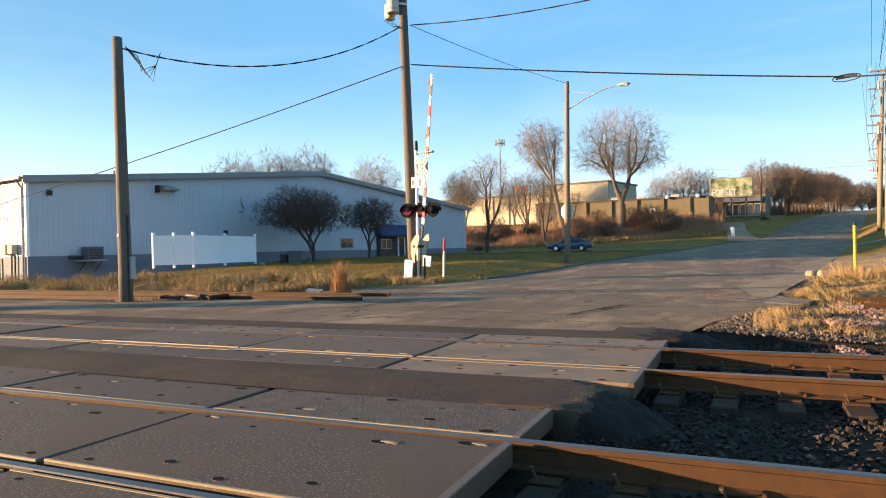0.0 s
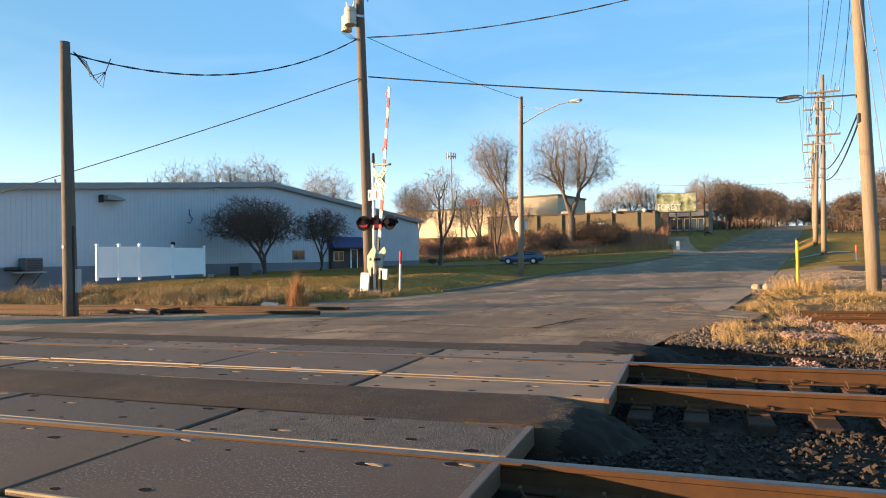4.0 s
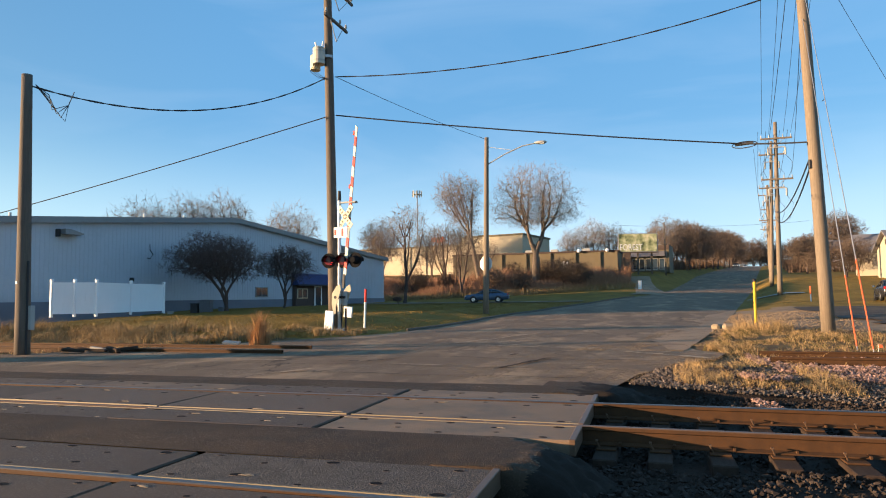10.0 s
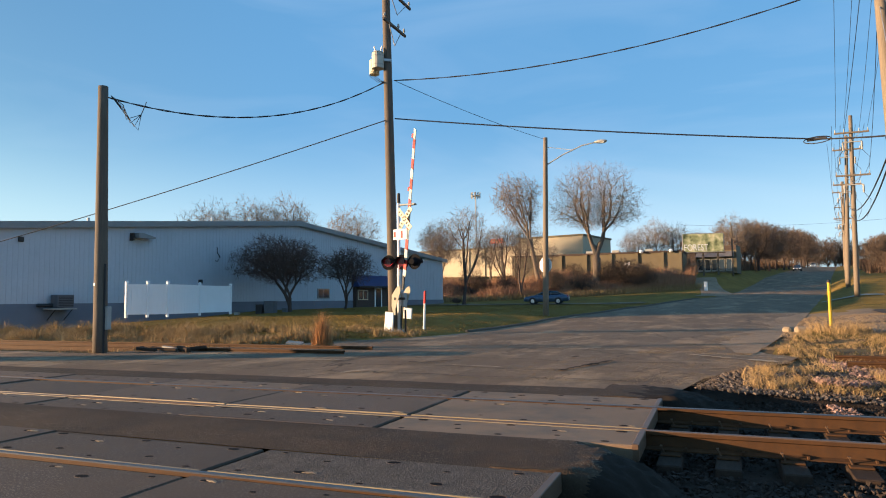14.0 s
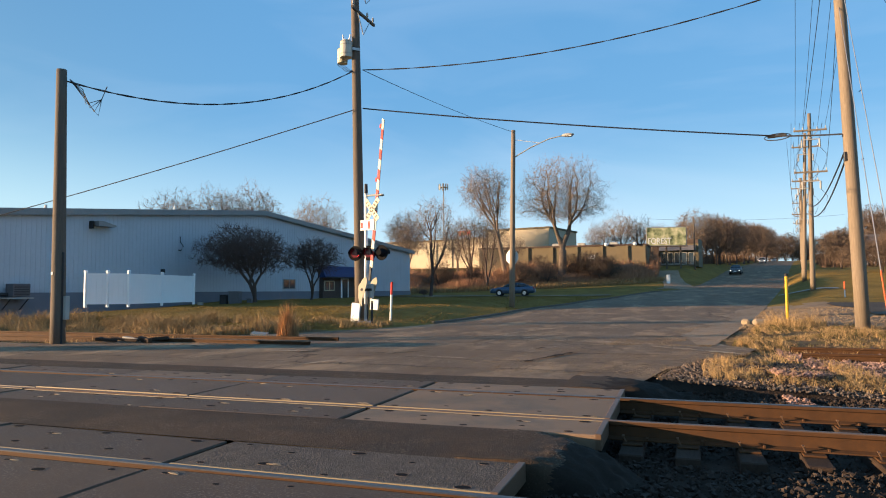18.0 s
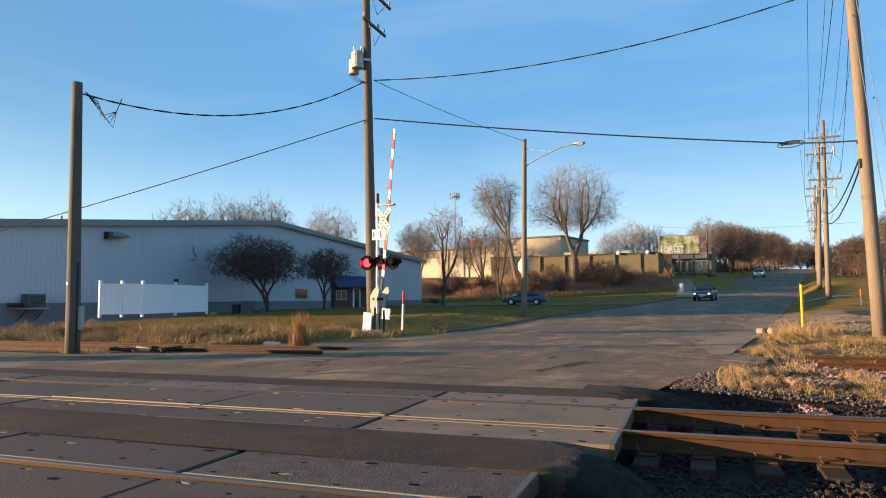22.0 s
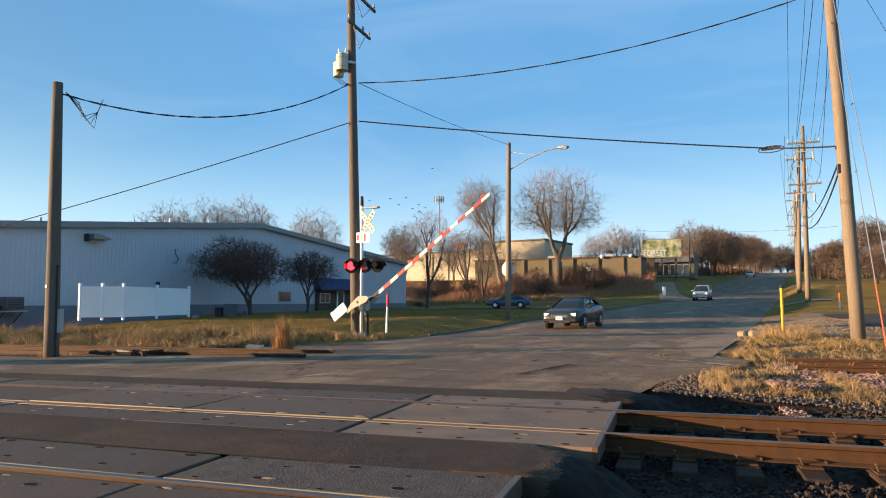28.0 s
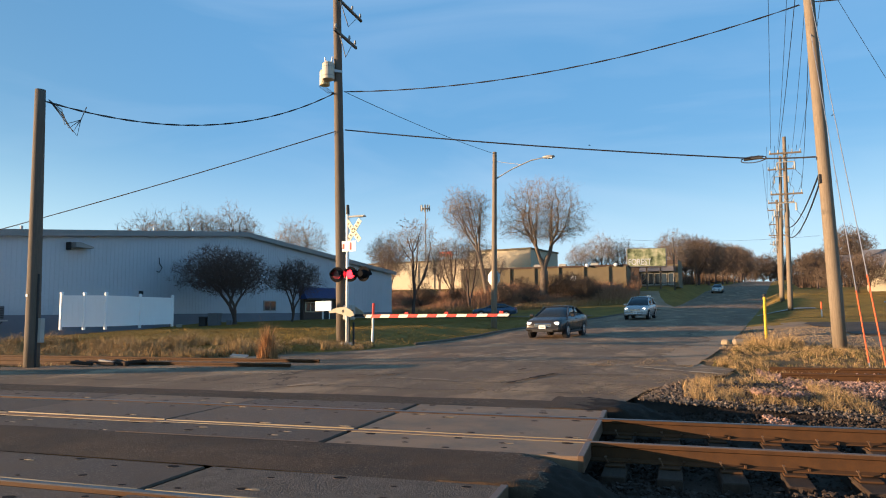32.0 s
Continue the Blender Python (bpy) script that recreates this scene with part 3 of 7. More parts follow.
def build_slump(name, cx, cy, rx, ry, depth, label, z0):
    """Asphalt that has slumped over the end of the strip, in a rounded fan."""
    verts, faces, n, rings = [], [], 64, 44
    for j in range(rings + 1):
        q = j / rings
        for i in range(n + 1):
            a = -math.pi / 2 + math.pi * i / n
            x = cx - 1.05 + (1.05 + rx) * q * max(0.0, math.cos(a)) ** 0.35
            y = cy + ry * math.sin(a)
            verts.append((x, y, z0 + 0.016 * math.cos(a) - depth * max(0.0, (q - 0.5) / 0.5) ** 1.5 + (0.09 * noise.noise((x * 3, y * 3, 1)) + 0.05 * noise.noise((x * 8, y * 8, 3)) + 0.025 * noise.noise((x * 21, y * 21, 5))) * min(1, max(0.0, q - 0.35) * 2)))
    for j in range(rings):
        for i in range(n):
            a = j * (n + 1) + i
            faces.append((a, a + n + 1, a + n + 2, a + 1))
    ob = new(name, data_mesh(name, verts, faces, (M_STRIP, M_TAR)))
    for p in ob.data.polygons:
        x, y = p.center[:2]
        # Dark asphalt toward the east, where the side turned from the sun is coloured as shade.
        p.material_index = int((x - cx) / rx + 0.3 * noise.noise((x * 4, y * 4, 8)) > -0.6)
    for p in ob.data.polygons:
        p.use_smooth = True
    tagged(ob, label, "pavement", kind="structure")


build_slump("pavement_slump", -0.62, 5.715, 0.42, 0.58, 0.36, "dark asphalt slumped over the ballast between the tracks, shade coloured into its east side", 0.0)
build_slump("pavement_slump_north", -0.45, 9.95, 0.85, 0.66, 0.3, "dark asphalt slumped at the crossing corner, shade coloured into its east side", -0.012)


def build_ties():
    bm = B()
    box(bm, (0, 0, -0.29), (0.22, 2.55, 0.17), bevel=0.012)
    wood = finish(bm, "tie", M_TIE)
    bm = B()
    box(bm, (0, 0, -0.192), (0.19, 0.36, 0.018), bevel=0.004)
    for sx in (-0.06, 0.06):
        box(bm, (sx, 0.105, -0.185), (0.03, 0.03, 0.05))
    plate = finish(bm, "tie_plate", M_RUST)
    bm = B()
    rod(bm, (0, 0, -0.19), (0.03, 0.03, -0.12), 0.009, 0.009, 6)
    box(bm, (0.03, 0.022, -0.116), (0.022, 0.04, 0.012))
    spike = finish(bm, "rail_spike", M_RUSTBRIGHT)
    bm = B()
    box(bm, (0.13, 0.0, -0.155), (0.025, 0.17, 0.03), bevel=0.004)
    anchor = finish(bm, "rail_anchor", M_RUST)
    rng = random.Random(4)
    for yc, x0 in ((3.4975, -1.0), (7.8025, -0.55)):
        for k in range(52):
            t = tagged(new("railroad_tie", wood), "weathered wooden railroad tie bedded in ballast", "railroad tie", "railroad ties")
            t.matrix_basis = pose(x0 + 0.12 + 0.53 * k + rng.uniform(-0.03, 0.03), yc + rng.uniform(-0.03, 0.03), rng.uniform(-0.012, 0.0), 0, 0, rng.uniform(-1.2, 1.2))
            if k < 26:
                for s in (-0.7525, 0.7525):
                    for name, me, m in (("tie_plate", plate, pose(0, s, 0)), ("rail_spike", spike, pose(0.05, s + 0.1, 0)), ("rail_spike", spike, pose(-0.06, s - 0.1, 0, 0, 0, 180)), ("rail_anchor", anchor, pose(0, s, 0))):
                        ob = new(name, me)
                        ob.parent = t
                        ob.matrix_basis = m
    for k in range(24):
        t = tagged(new("railroad_tie", wood), "old wooden tie of the overgrown siding", "railroad tie", "siding ties")
        t.matrix_basis = pose(2.6 + 0.55 * k, 15.65, 0.02, 0, 0, rng.uniform(-2, 2))


build_ties()


def stones(name, material, count, region, size, label, seed):
    """Loose broken stones, lying as heaped in the region (a function that gives a place or None)."""
    rng = np.random.default_rng(seed)
    base = np.array([(1, 0, 0), (-1, 0, 0), (0, 1, 0), (0, -1, 0), (0, 0, 1), (0, 0, -1), (0.6, 0.6, 0.5), (-0.6, -0.6, 0.5)], float)
    tri = [(0, 6, 4), (6, 2, 4), (2, 1, 4), (1, 7, 4), (7, 3, 4), (3, 0, 4), (0, 2, 6), (1, 3, 7), (0, 5, 2), (2, 5, 1), (1, 5, 3), (3, 5, 0)]
    verts, faces = [], []
    while count > 0:
        p = region(rng)
        count -= 1
        if p is None:
            continue
        s = size * (0.45 + 1.1 * rng.random() ** 2)
        v = base * (0.6 + 0.7 * rng.random((8, 1))) * s * np.array([1.0, 0.8, 0.65])
        a, b = rng.random(2) * 6.28
        ca, sa, cb, sb = math.cos(a), math.sin(a), math.cos(b * 0.25), math.sin(b * 0.25)
        v = v @ np.array([[ca, -sa, 0], [sa, ca, 0], [0, 0, 1]]) @ np.array([[1, 0, 0], [0, cb, -sb], [0, sb, cb]]) + p
        k = len(verts)
        verts += v.tolist()
        faces += [(k + i, k + j, k + l) for i, j, l in tri]
    ob = new(name, data_mesh(name, verts, faces, material))
    tagged(ob, label, "ballast", kind="stuff")


def bed_spot(rng):
    x = apron_right(5) - 0.2 + 13 * rng.random() ** 1.6
    y = -0.5 + 11.5 * rng.random()
    if x < apron_right(y) + 0.02:
        return None
    crib = min(abs(y - 3.5), abs(y - 7.8))
    z = -0.30 + 0.05 * noise.noise((x * 1.3, y * 1.3, 2)) + (0.03 if crib > 1.3 else -0.035) + 0.03 * rng.random()
    return np.array((x, y, z))


def far_spot(rng):
    x, y = 8 + 30 * rng.random(), -0.5 + 13.5 * rng.random()
    return np.array((x, y, -0.30 + 0.04 * rng.random()))


def pink_spot(rng):
    x, y = 1.4 + 16 * rng.random() ** 1.3, 9.5 + 5.0 * rng.random()
    if noise.noise((x * 0.5, y * 0.8, 7)) + (x - 2.9) * 0.3 < -0.1:
        return None
    return np.array((x, y, land_z(x, y) + 0.10 * math.exp(-((y - 11.2) / 1.2) ** 2) + 0.05 * rng.random()))


stones("ballast", M_STONE, 48000, bed_spot, 0.027, "grey broken ballast stones between and beside the ties", 1)
stones("ballast_far", M_STONE, 5000, far_spot, 0.07, "grey broken ballast along the far track", 2)
stones("pink_ballast", M_PINK, 42000, pink_spot, 0.027, "pinkish crushed stone heaped beside the track", 3)


def siding_spot(rng):
    x, y = 2.0 + 18 * rng.random() ** 1.2, 14.2 + 2.6 * rng.random()
    return np.array((x, y, land_z(x, y) + 0.02))


stones("siding_ballast", M_PINK, 5000, siding_spot, 0.035, "old crushed stone between the siding rails", 12)


def verge_spot(rng):
    x, y = -1.0 + 5.5 * rng.random(), 9.6 + 4.2 * rng.random()
    if x < apron_right(y) + 0.1:
        return None
    return np.array((x, y, land_z(x, y) + 0.01))


def lot_spot(rng):
    y = 24.5 + 15 * rng.random() ** 1.4
    x = road_right(y) - 0.5 + 5.5 * rng.random() ** 1.3
    return np.array((x, y, land_z(x, y) + 0.01))


stones("shoulder_stones", M_SHOULDER, 15000, verge_spot, 0.026, "grey stones spilled on the verge by the track", 5)
stones("lot_gravel", M_GRAVEL, 4500, lot_spot, 0.035, "pale loose gravel at the edge of the lot", 6)


def road_grit(rng):
    y = 10.9 + 5 * rng.random()
    x = apron_right(y) + 0.1 - 4.2 * rng.random() ** 1.6
    if noise.noise((x * 0.6, y * 1.6, 30)) < -0.05:
        return None
    return np.array((x, y, -0.02))


stones("road_grit", M_GRIT, 6000, road_grit, 0.0075, "pale grit scattered at the edge of the asphalt", 8)


def build_cracks():
    """Tar-dark cracks that wander over the asphalt, and worn pale paint."""
    rng = random.Random(11)
    for y0, x0, x1, w in ((11.2, -16, -0.6, 0.03), (12.6, -22, 0.1, 0.025), (14.4, -14, 0.4, 0.035), (16.3, -8, 0.5, 0.02), (19.0, -9, 1.0, 0.03), (22.4, -8, 1.5, 0.025), (27, -7.4, 2.1, 0.03), (33, -6.6, 3.0, 0.03)):
        bm = B()
        pts, x = [], x0
        while x < x1:
            pts.append((x, y0 + 0.35 * noise.noise((x * 0.5, y0, 2)) + 0.08 * noise.noise((x * 3, y0, 4))))
            x += 0.3
        prev = None
        for px, py in pts:
            z = ramp(ROAD_Z, py) + 0.05 * min(1, max(0, (py - 20) / 12)) + 0.018
            ww = w * rng.uniform(0.15, 0.7)
            pair = (bm.verts.new((px, py - ww, z)), bm.verts.new((px, py + ww, z)))
            if prev:
                bm.faces.new((prev[0], pair[0], pair[1], prev[1]))
            prev = pair
        ob = part("road_crack", bm, M_TAR)
        tagged(ob, "dark tar-filled crack across the asphalt", "road crack", kind="structure")
    for rows, material, name, label in ((PALE_LINES, M_OLDPAINT, "road_paint", "worn pale line across the asphalt"), (DARK_LINES, M_TAR, "road_crack", "dark tar patch on the asphalt")):
        for (xa, ya), (xb, yb), w in rows:
            bm = B()
            side = Vector((ya - yb, xb - xa, 0)).normalized()
            n, prev = 40, None
            for k in range(n + 1):
                x, y = xa + (xb - xa) * k / n, ya + (yb - ya) * k / n
                c = Vector((x, y, ramp(ROAD_Z, y) + 0.05 * min(1, max(0, (y - 20) / 12)) + 0.019)) + side * 0.05 * noise.noise((k * 0.35, xa, 2))
                ww = w * max(0.06, 0.5 + 0.9 * noise.noise((k * 0.6, xa, ya)))
                pair = (bm.verts.new(c - side * ww), bm.verts.new(c + side * ww))
                if prev:
                    bm.faces.new((prev[0], prev[1], pair[1], pair[0]))
                prev = pair
            tagged(part(name, bm, material), label, "road marking" if material is M_OLDPAINT else "road crack", kind="structure")


PALE_LINES = (((-8.8, 13.2), (-7.6, 13.3), 0.09), ((-4.07, 18.73), (-0.56, 17.35), 0.06), ((-4.98, 12.94), (-3.91, 12.76), 0.05), ((-5.49, 18.4), (-3.76, 24.02), 0.05), ((-0.54, 16.67), (1.22, 15.14), 0.16), ((-4.52, 18.22), (-2.2, 17.66), 0.05), ((-2.2, 17.66), (-0.33, 16.97), 0.045), ((-0.33, 16.97), (1.47, 16.16), 0.05), ((-6.42, 10.96), (-6.16, 11.68), 0.07))
DARK_LINES = (((-6.42, 13.07), (-5.26, 13.72), 0.04), ((-2.68, 12.46), (-2.07, 14.64), 0.1), ((-3.02, 15.24), (-2.91, 15.58), 0.1), ((-6.0, 12.66), (-5.2, 14.22), 0.035))
M_OLDPAINT = mat("worn_road_paint", (0.42, 0.31, 0.2), 0.9, vary=0.3, scale=5, fine=40, stain=(0.22, 0.155, 0.10), stain_scale=4, stain_at=0.5)
build_cracks()


def edge_spot(rng):
    y = 17.0 + 24 * rng.random() ** 1.5
    x = road_right(y) + 0.5 - 3.0 * rng.random() ** 1.8
    if noise.noise((x * 0.9, y * 0.7, 40)) < -0.12:
        return None
    return np.array((x, y, (ramp(ROAD_Z, y) if x < road_right(y) else land_z(x, y)) + 0.005))


stones("shoulder", M_GRIT, 13000, edge_spot, 0.012, "pale gritty gravel along the broken road edge", 9)


def build_dusty_edge():
    """The pale dusty edge of the street, with a ragged border."""
    rows = []
    for k in range(70):
        y = 17.4 + 0.4 * k
        a, b = road_left(y), road_right(y)
        inner = b - (1.1 + 0.9 * noise.noise((y * 0.35, 3.3, 0)) + 0.35 * noise.noise((y * 1.9, 7.1, 0))) * min(1.0, 0.35 + k * 0.06) * min(1.0, (70 - k) * 0.05)
        row = []
        for i in range(7):
            x = inner + (b + 0.05 - inner) * i / 6
            f = (x - a) / (b - a)
            row.append((x, y, ramp(ROAD_Z, y) + 0.05 * (1 - (2 * f - 1) ** 2) * min(1, max(0, (y - 20) / 12)) + 0.012 * noise.noise((x, y * 0.6, 5)) + 0.012))
        rows.append(row)
    sheet("road_edge", rows, M_DUSTY, "pale dusty asphalt along the road edge", "road")


build_dusty_edge()


# ---- poles, wires, signals ----
def sagging(p, q, sag, n=14):
    p, q = Vector(p), Vector(q)
    return [p.lerp(q, k / n) - Vector((0, 0, 4 * sag * (k / n) * (1 - k / n))) for k in range(n + 1)]


def cable(p, q, sag, r, label="thin black overhead cable", group="overhead cables"):
    bm = B()
    tube(bm, sagging(p, q, sag, 24), r, 6)
    return tagged(part("overhead_cable", bm, M_WIRE), label, "cable", group)


def twisted(p, q, sag, r):
    """A service cable of two strands wound round each other."""
    bm = B()
    pts = sagging(p, q, sag, 90)
    for s in (0, math.pi):
        tube(bm, [v + Vector((math.cos(k * 0.55 + s) * r, 0, math.sin(k * 0.55 + s) * r)) for k, v in enumerate(pts)], r, 5)
    return tagged(part("service_cable", bm, M_WIRE), "twisted black service cable between the poles", "cable", "overhead cables")


PC_TEL, PC_UP = (-11.53, 23.97, 8.5), (-11.55, 23.95, 10.05)
twisted((-15.3, 13.62, 6.95), (-11.85, 23.7, 9.95), 0.95, 0.014)
cable((-45.0, 21.5, 2.1), (-11.76, 23.64, 8.38), 0.3, 0.02)
cable(PC_TEL, (3.44, 25.77, 6.6), 0.10, 0.026, "thick black telephone cable over the street")
cable((3.44, 25.77, 6.6), (5.26, 24.54, 6.26), 0.02, 0.028, "thick black telephone cable over the street")
twisted(PC_UP, (4.95, 24.61, 11.5), 0.72, 0.014)
cable(PC_UP, (-9.15, 40.02, 10.92), 0.14, 0.012)
twisted((5.3, 24.5, 11.5), (26, 20.0, 11.0), 0.6, 0.014)

SPLICE = thing("cable_splice", pose(3.44, 25.77, 6.6, 0, 0, -20), "black cable splice case with a coil of slack", "cable splice")
bm = B()
rod(bm, (-0.3, 0, 0), (0.3, 0, 0), 0.055, 0.055, 10)
part("case", bm, M_BLACK, SPLICE)
bm = B()
tube(bm, [(0.42 * math.cos(a), 0.02, -0.03 + 0.11 * math.sin(a)) for a in [k * math.pi / 8 for k in range(17)]], 0.018, 5)
part("slack_loop", bm, M_WIRE, SPLICE)


def crossarm(p, z, y0, y1, name="crossarm"):
    bm = B()
    box(bm, (0.2, (y0 + y1) / 2, z), (0.09, y1 - y0, 0.11), bevel=0.01)
    arm = part(name, bm, M_WOOD, p, "weathered timber crossarm")
    for k, y in enumerate((y0 + 0.12, (y0 + y1) / 2 + 0.35, y1 - 0.12)):
        bm = B()
        rod(bm, (0.2, y, z + 0.05), (0.2, y, z + 0.14), 0.02, 0.02, 6)
        rod(bm, (0.2, y, z + 0.14), (0.2, y, z + 0.27), 0.055, 0.035, 8)
        part("insulator", bm, M_GREY, arm)
    for y in (y0 + 0.45, y1 - 0.45):
        bm = B()
        rod(bm, (0.22, y, z - 0.04), (0.2, (y0 + y1) / 2, z - 0.75), 0.018, 0.018, 6)
        part("brace", bm, M_GALV, arm)


crossarm(POLE_C, 12.0, -1.25, 0.75)
crossarm(POLE_C, 13.35, -1.25, 1.25)


def build_transformer():
    at = Vector((-0.46, -0.42, 10.36))
    bm = B()
    rod(bm, at, at + Vector((0, 0, 0.62)), 0.24, 0.24, 18)
    rod(bm, at + Vector((0, 0, 0.62)), at + Vector((0, 0, 0.68)), 0.25, 0.19, 18)
    tank = part("transformer", bm, mat("pale_cream_enamel", (0.5, 0.46, 0.38), 0.5, vary=0.1), POLE_C, "pale grey pole transformer tank")
    bm = B()
    back = at + Vector((-0.3, 0.28, -0.12))
    rod(bm, back, back + Vector((0, 0, 0.56)), 0.2, 0.2, 16)
    rod(bm, back + Vector((0, 0, 0.56)), back + Vector((0, 0, 0.62)), 0.21, 0.15, 16)
    part("arrester_tank", bm, M_SIGN, POLE_C, "smaller cream transformer tank")
    for z in (0.12, 0.48):
        part("band", rod(B(), at + Vector((0, 0, z)), at + Vector((0, 0, z + 0.035)), 0.247, 0.247, 18), M_GREY, tank)
    for dx, dy in ((-0.1, 0), (0.1, 0.05)):
        bm = B()
        rod(bm, at + Vector((dx, dy, 0.64)), at + Vector((dx * 1.6, dy, 0.92)), 0.045, 0.03, 8)
        part("bushing", bm, M_WHITE, tank)
    bm = B()
    box(bm, at + Vector((0.27, 0.24, 0.35)), (0.3, 0.3, 0.1), 0.7)
    part("mount", bm, M_GALV, tank)
    bm = B()
    for k in range(3):
        tube(bm, [at + Vector((0.1 * k - 0.1, -0.1, 0.1)), at + Vector((0.1 * k - 0.3, -0.15, -0.3)), at + Vector((0.1 * k, 0, -0.55)), Vector((-0.3, -0.2, 9.9 - 0.06 * k))], 0.012, 5)
    part("lead_wire", bm, M_WIRE, POLE_C)


build_transformer()

# Service leads on the short west pole.
bm = B()
for k in range(4):
    a = k * 0.5
    tube(bm, [(0.1, 0.05, 7.05), (0.35, 0.25 + 0.05 * k, 6.8 - 0.1 * k), (0.3 + 0.15 * k, 0.4, 6.45 - 0.12 * k), (0.62, 0.62, 6.6), (0.7, 0.72, 6.98)], 0.012, 5)
part("drip_loop", bm, M_WIRE, POLE_W)
bm = B()
box(bm, (0.2, 0.03, 0.95), (0.16, 0.13, 0.62), bevel=0.01)
part("meter_box", bm, M_GREY, POLE_W, "grey metal service box")
bm = B()
rod(bm, (0.17, -0.05, 0.0), (0.16, -0.05, 2.4), 0.03, 0.03, 8)
part("conduit", bm, M_BLACK, POLE_W)
bm = B()
box(bm, (-0.05, -0.19, 1.85), (0.06, 0.02, 0.07))
part("tag", bm, M_WHITE, POLE_W)


def build_lamp():
    bm = B()
    tube(bm, [(0.25, 0.06, 7.85), (1.1, -0.1, 8.25), (2.1, -0.3, 8.58), (2.85, -0.44, 8.66)], 0.032, 8)
    arm = part("lamp_arm", bm, M_GALV, POLE_L, "galvanised steel arm")
    bm = B()
    rod(bm, (0.2, 0.05, 8.75), (1.6, -0.2, 8.42), 0.014, 0.014, 6)
    part("brace", bm, M_GALV, arm)
    bm = B()
    bmesh.ops.create_uvsphere(bm, u_segments=14, v_segments=8, radius=1, matrix=pose(3.05, -0.47, 8.66, 0, 0, -10) @ Matrix.Diagonal((0.34, 0.15, 0.09, 1)))
    head = part("lamp_head", bm, M_GREY, arm, "grey cobra-head lamp", smooth=True)
    part("lamp_lens", box(B(), (3.12, -0.48, 8.6), (0.3, 0.2, 0.06), -0.17, bevel=0.02), M_WHITE, head, "pale lamp lens")
    # The stop sign's back, fixed behind the pole.
    for name, r, dx, dy, dz, turn, colour, label in (("stop_sign", 0.43, 0.0, 0.2, 2.66, -28, M_WHITE, "pale octagonal sign back"),):
        bm = B()
        bmesh.ops.create_cone(bm, cap_ends=True, segments=8, radius1=r, radius2=r, depth=0.012, matrix=pose(dx, dy, dz, 90, 0, turn) @ pose(0, 0, 0, 0, 0, 22.5))
        part(name, bm, colour, POLE_L, label)


build_lamp()
POLE_L.matrix_basis = pose(-9.35, 39.98, 0.19) @ Matrix.Scale(1.173, 4)

# Pale pole at the east verge: attachments and guys.
part("cable_terminal", box(B(), (-0.30, -0.05, 5.5), (0.12, 0.14, 0.3), bevel=0.02), M_BLACK, POLE_R)
part("cable_bracket", box(B(), (-0.28, 0.02, 6.2), (0.16, 0.08, 0.1)), M_BLACK, POLE_R)
for k in range(3):
    part("pole_step", tube(B(), [(0.18, 0.1, 3.2 + 2.2 * k), (0.24, 0.12, 3.25 + 2.2 * k)], 0.02, 5), M_GALV, POLE_R)
crossarm(POLE_R, 13.2, -0.1, 0.1)
for k, (x, y) in enumerate(((4.62, 17.95), (4.72, 17.1))):
    g = thing("guy_wire", pose(x, y, -0.05), "steel guy wire with an orange plastic guard", "guy wire", "guy wires")
    bm = B()
    top = Vector((5.2 - x, 24.5 - y, 10.6 + 1.6 * k))
    rod(bm, (0, 0, 0), top, 0.012, 0.012, 6)
    part("wire", bm, M_GALV, g)
    d = top.normalized()
    bm = B()
    rod(bm, d * 0.12, d * (2.1 + 0.4 * k), 0.017, 0.017, 8)
    part("guard", bm, M_ORANGE, g, "orange plastic guard")
cable((5.2, 24.5, 13.5), (16, 40, 4.6), 0.3, 0.009)


def far_pole(x, y, h, lean=0.0, arms=2):
    z = land_z(x, y)
    p = wood_pole("power_pole", (x, y, z - 0.2), (x + lean, y, z + h), 0.2, 0.13, "tall wooden power pole with crossarms beside the street", M_PALEWOOD, "power poles along the street")
    for zz in (h - 1.15, h - 4.4)[:arms]:
        bm = B()
        box(bm, (lean * zz / h, -0.2, zz), (2.3, 0.1, 0.13), bevel=0.01)
        arm = part("crossarm", bm, M_PALEWOOD, p)
        for dx in (-1.08, -0.5, 0.5, 1.08):
            bm = B()
            rod(bm, (lean * zz / h + dx, -0.2, zz + 0.05), (lean * zz / h + dx, -0.2, zz + 0.3), 0.05, 0.03, 7)
            part("insulator", bm, M_GREY, arm)
        for s in (-1, 1):
            bm = B()
            rod(bm, (lean * zz / h + 0.6 * s, -0.2, zz), (lean * zz / h, -0.2, zz - 0.6), 0.02, 0.02, 5)
            part("brace", bm, M_GALV, arm)
        for dx in (-0.62, 0.62):
            bm = B()
            rod(bm, (lean * zz / h + dx, -0.3, zz - 1.35), (lean * zz / h + dx, -0.3, zz - 0.75), 0.07, 0.07, 8)
            box(bm, (lean * zz / h + dx * 0.5, -0.24, zz - 0.72), (0.62, 0.07, 0.07))
            part("cutout", bm, M_GREY, arm, "grey fused cutout on its bracket")
            part("lead_wire", tube(B(), [(lean * zz / h + dx, -0.3, zz - 1.35), (lean * zz / h + dx * 1.7, -0.3, zz - 1.9), (lean * zz / h + dx * 1.6, -0.25, zz - 2.6), (lean * zz / h + dx * 1.2, -0.2, zz - 3.2)], 0.014, 4), M_WIRE, arm)
    return p


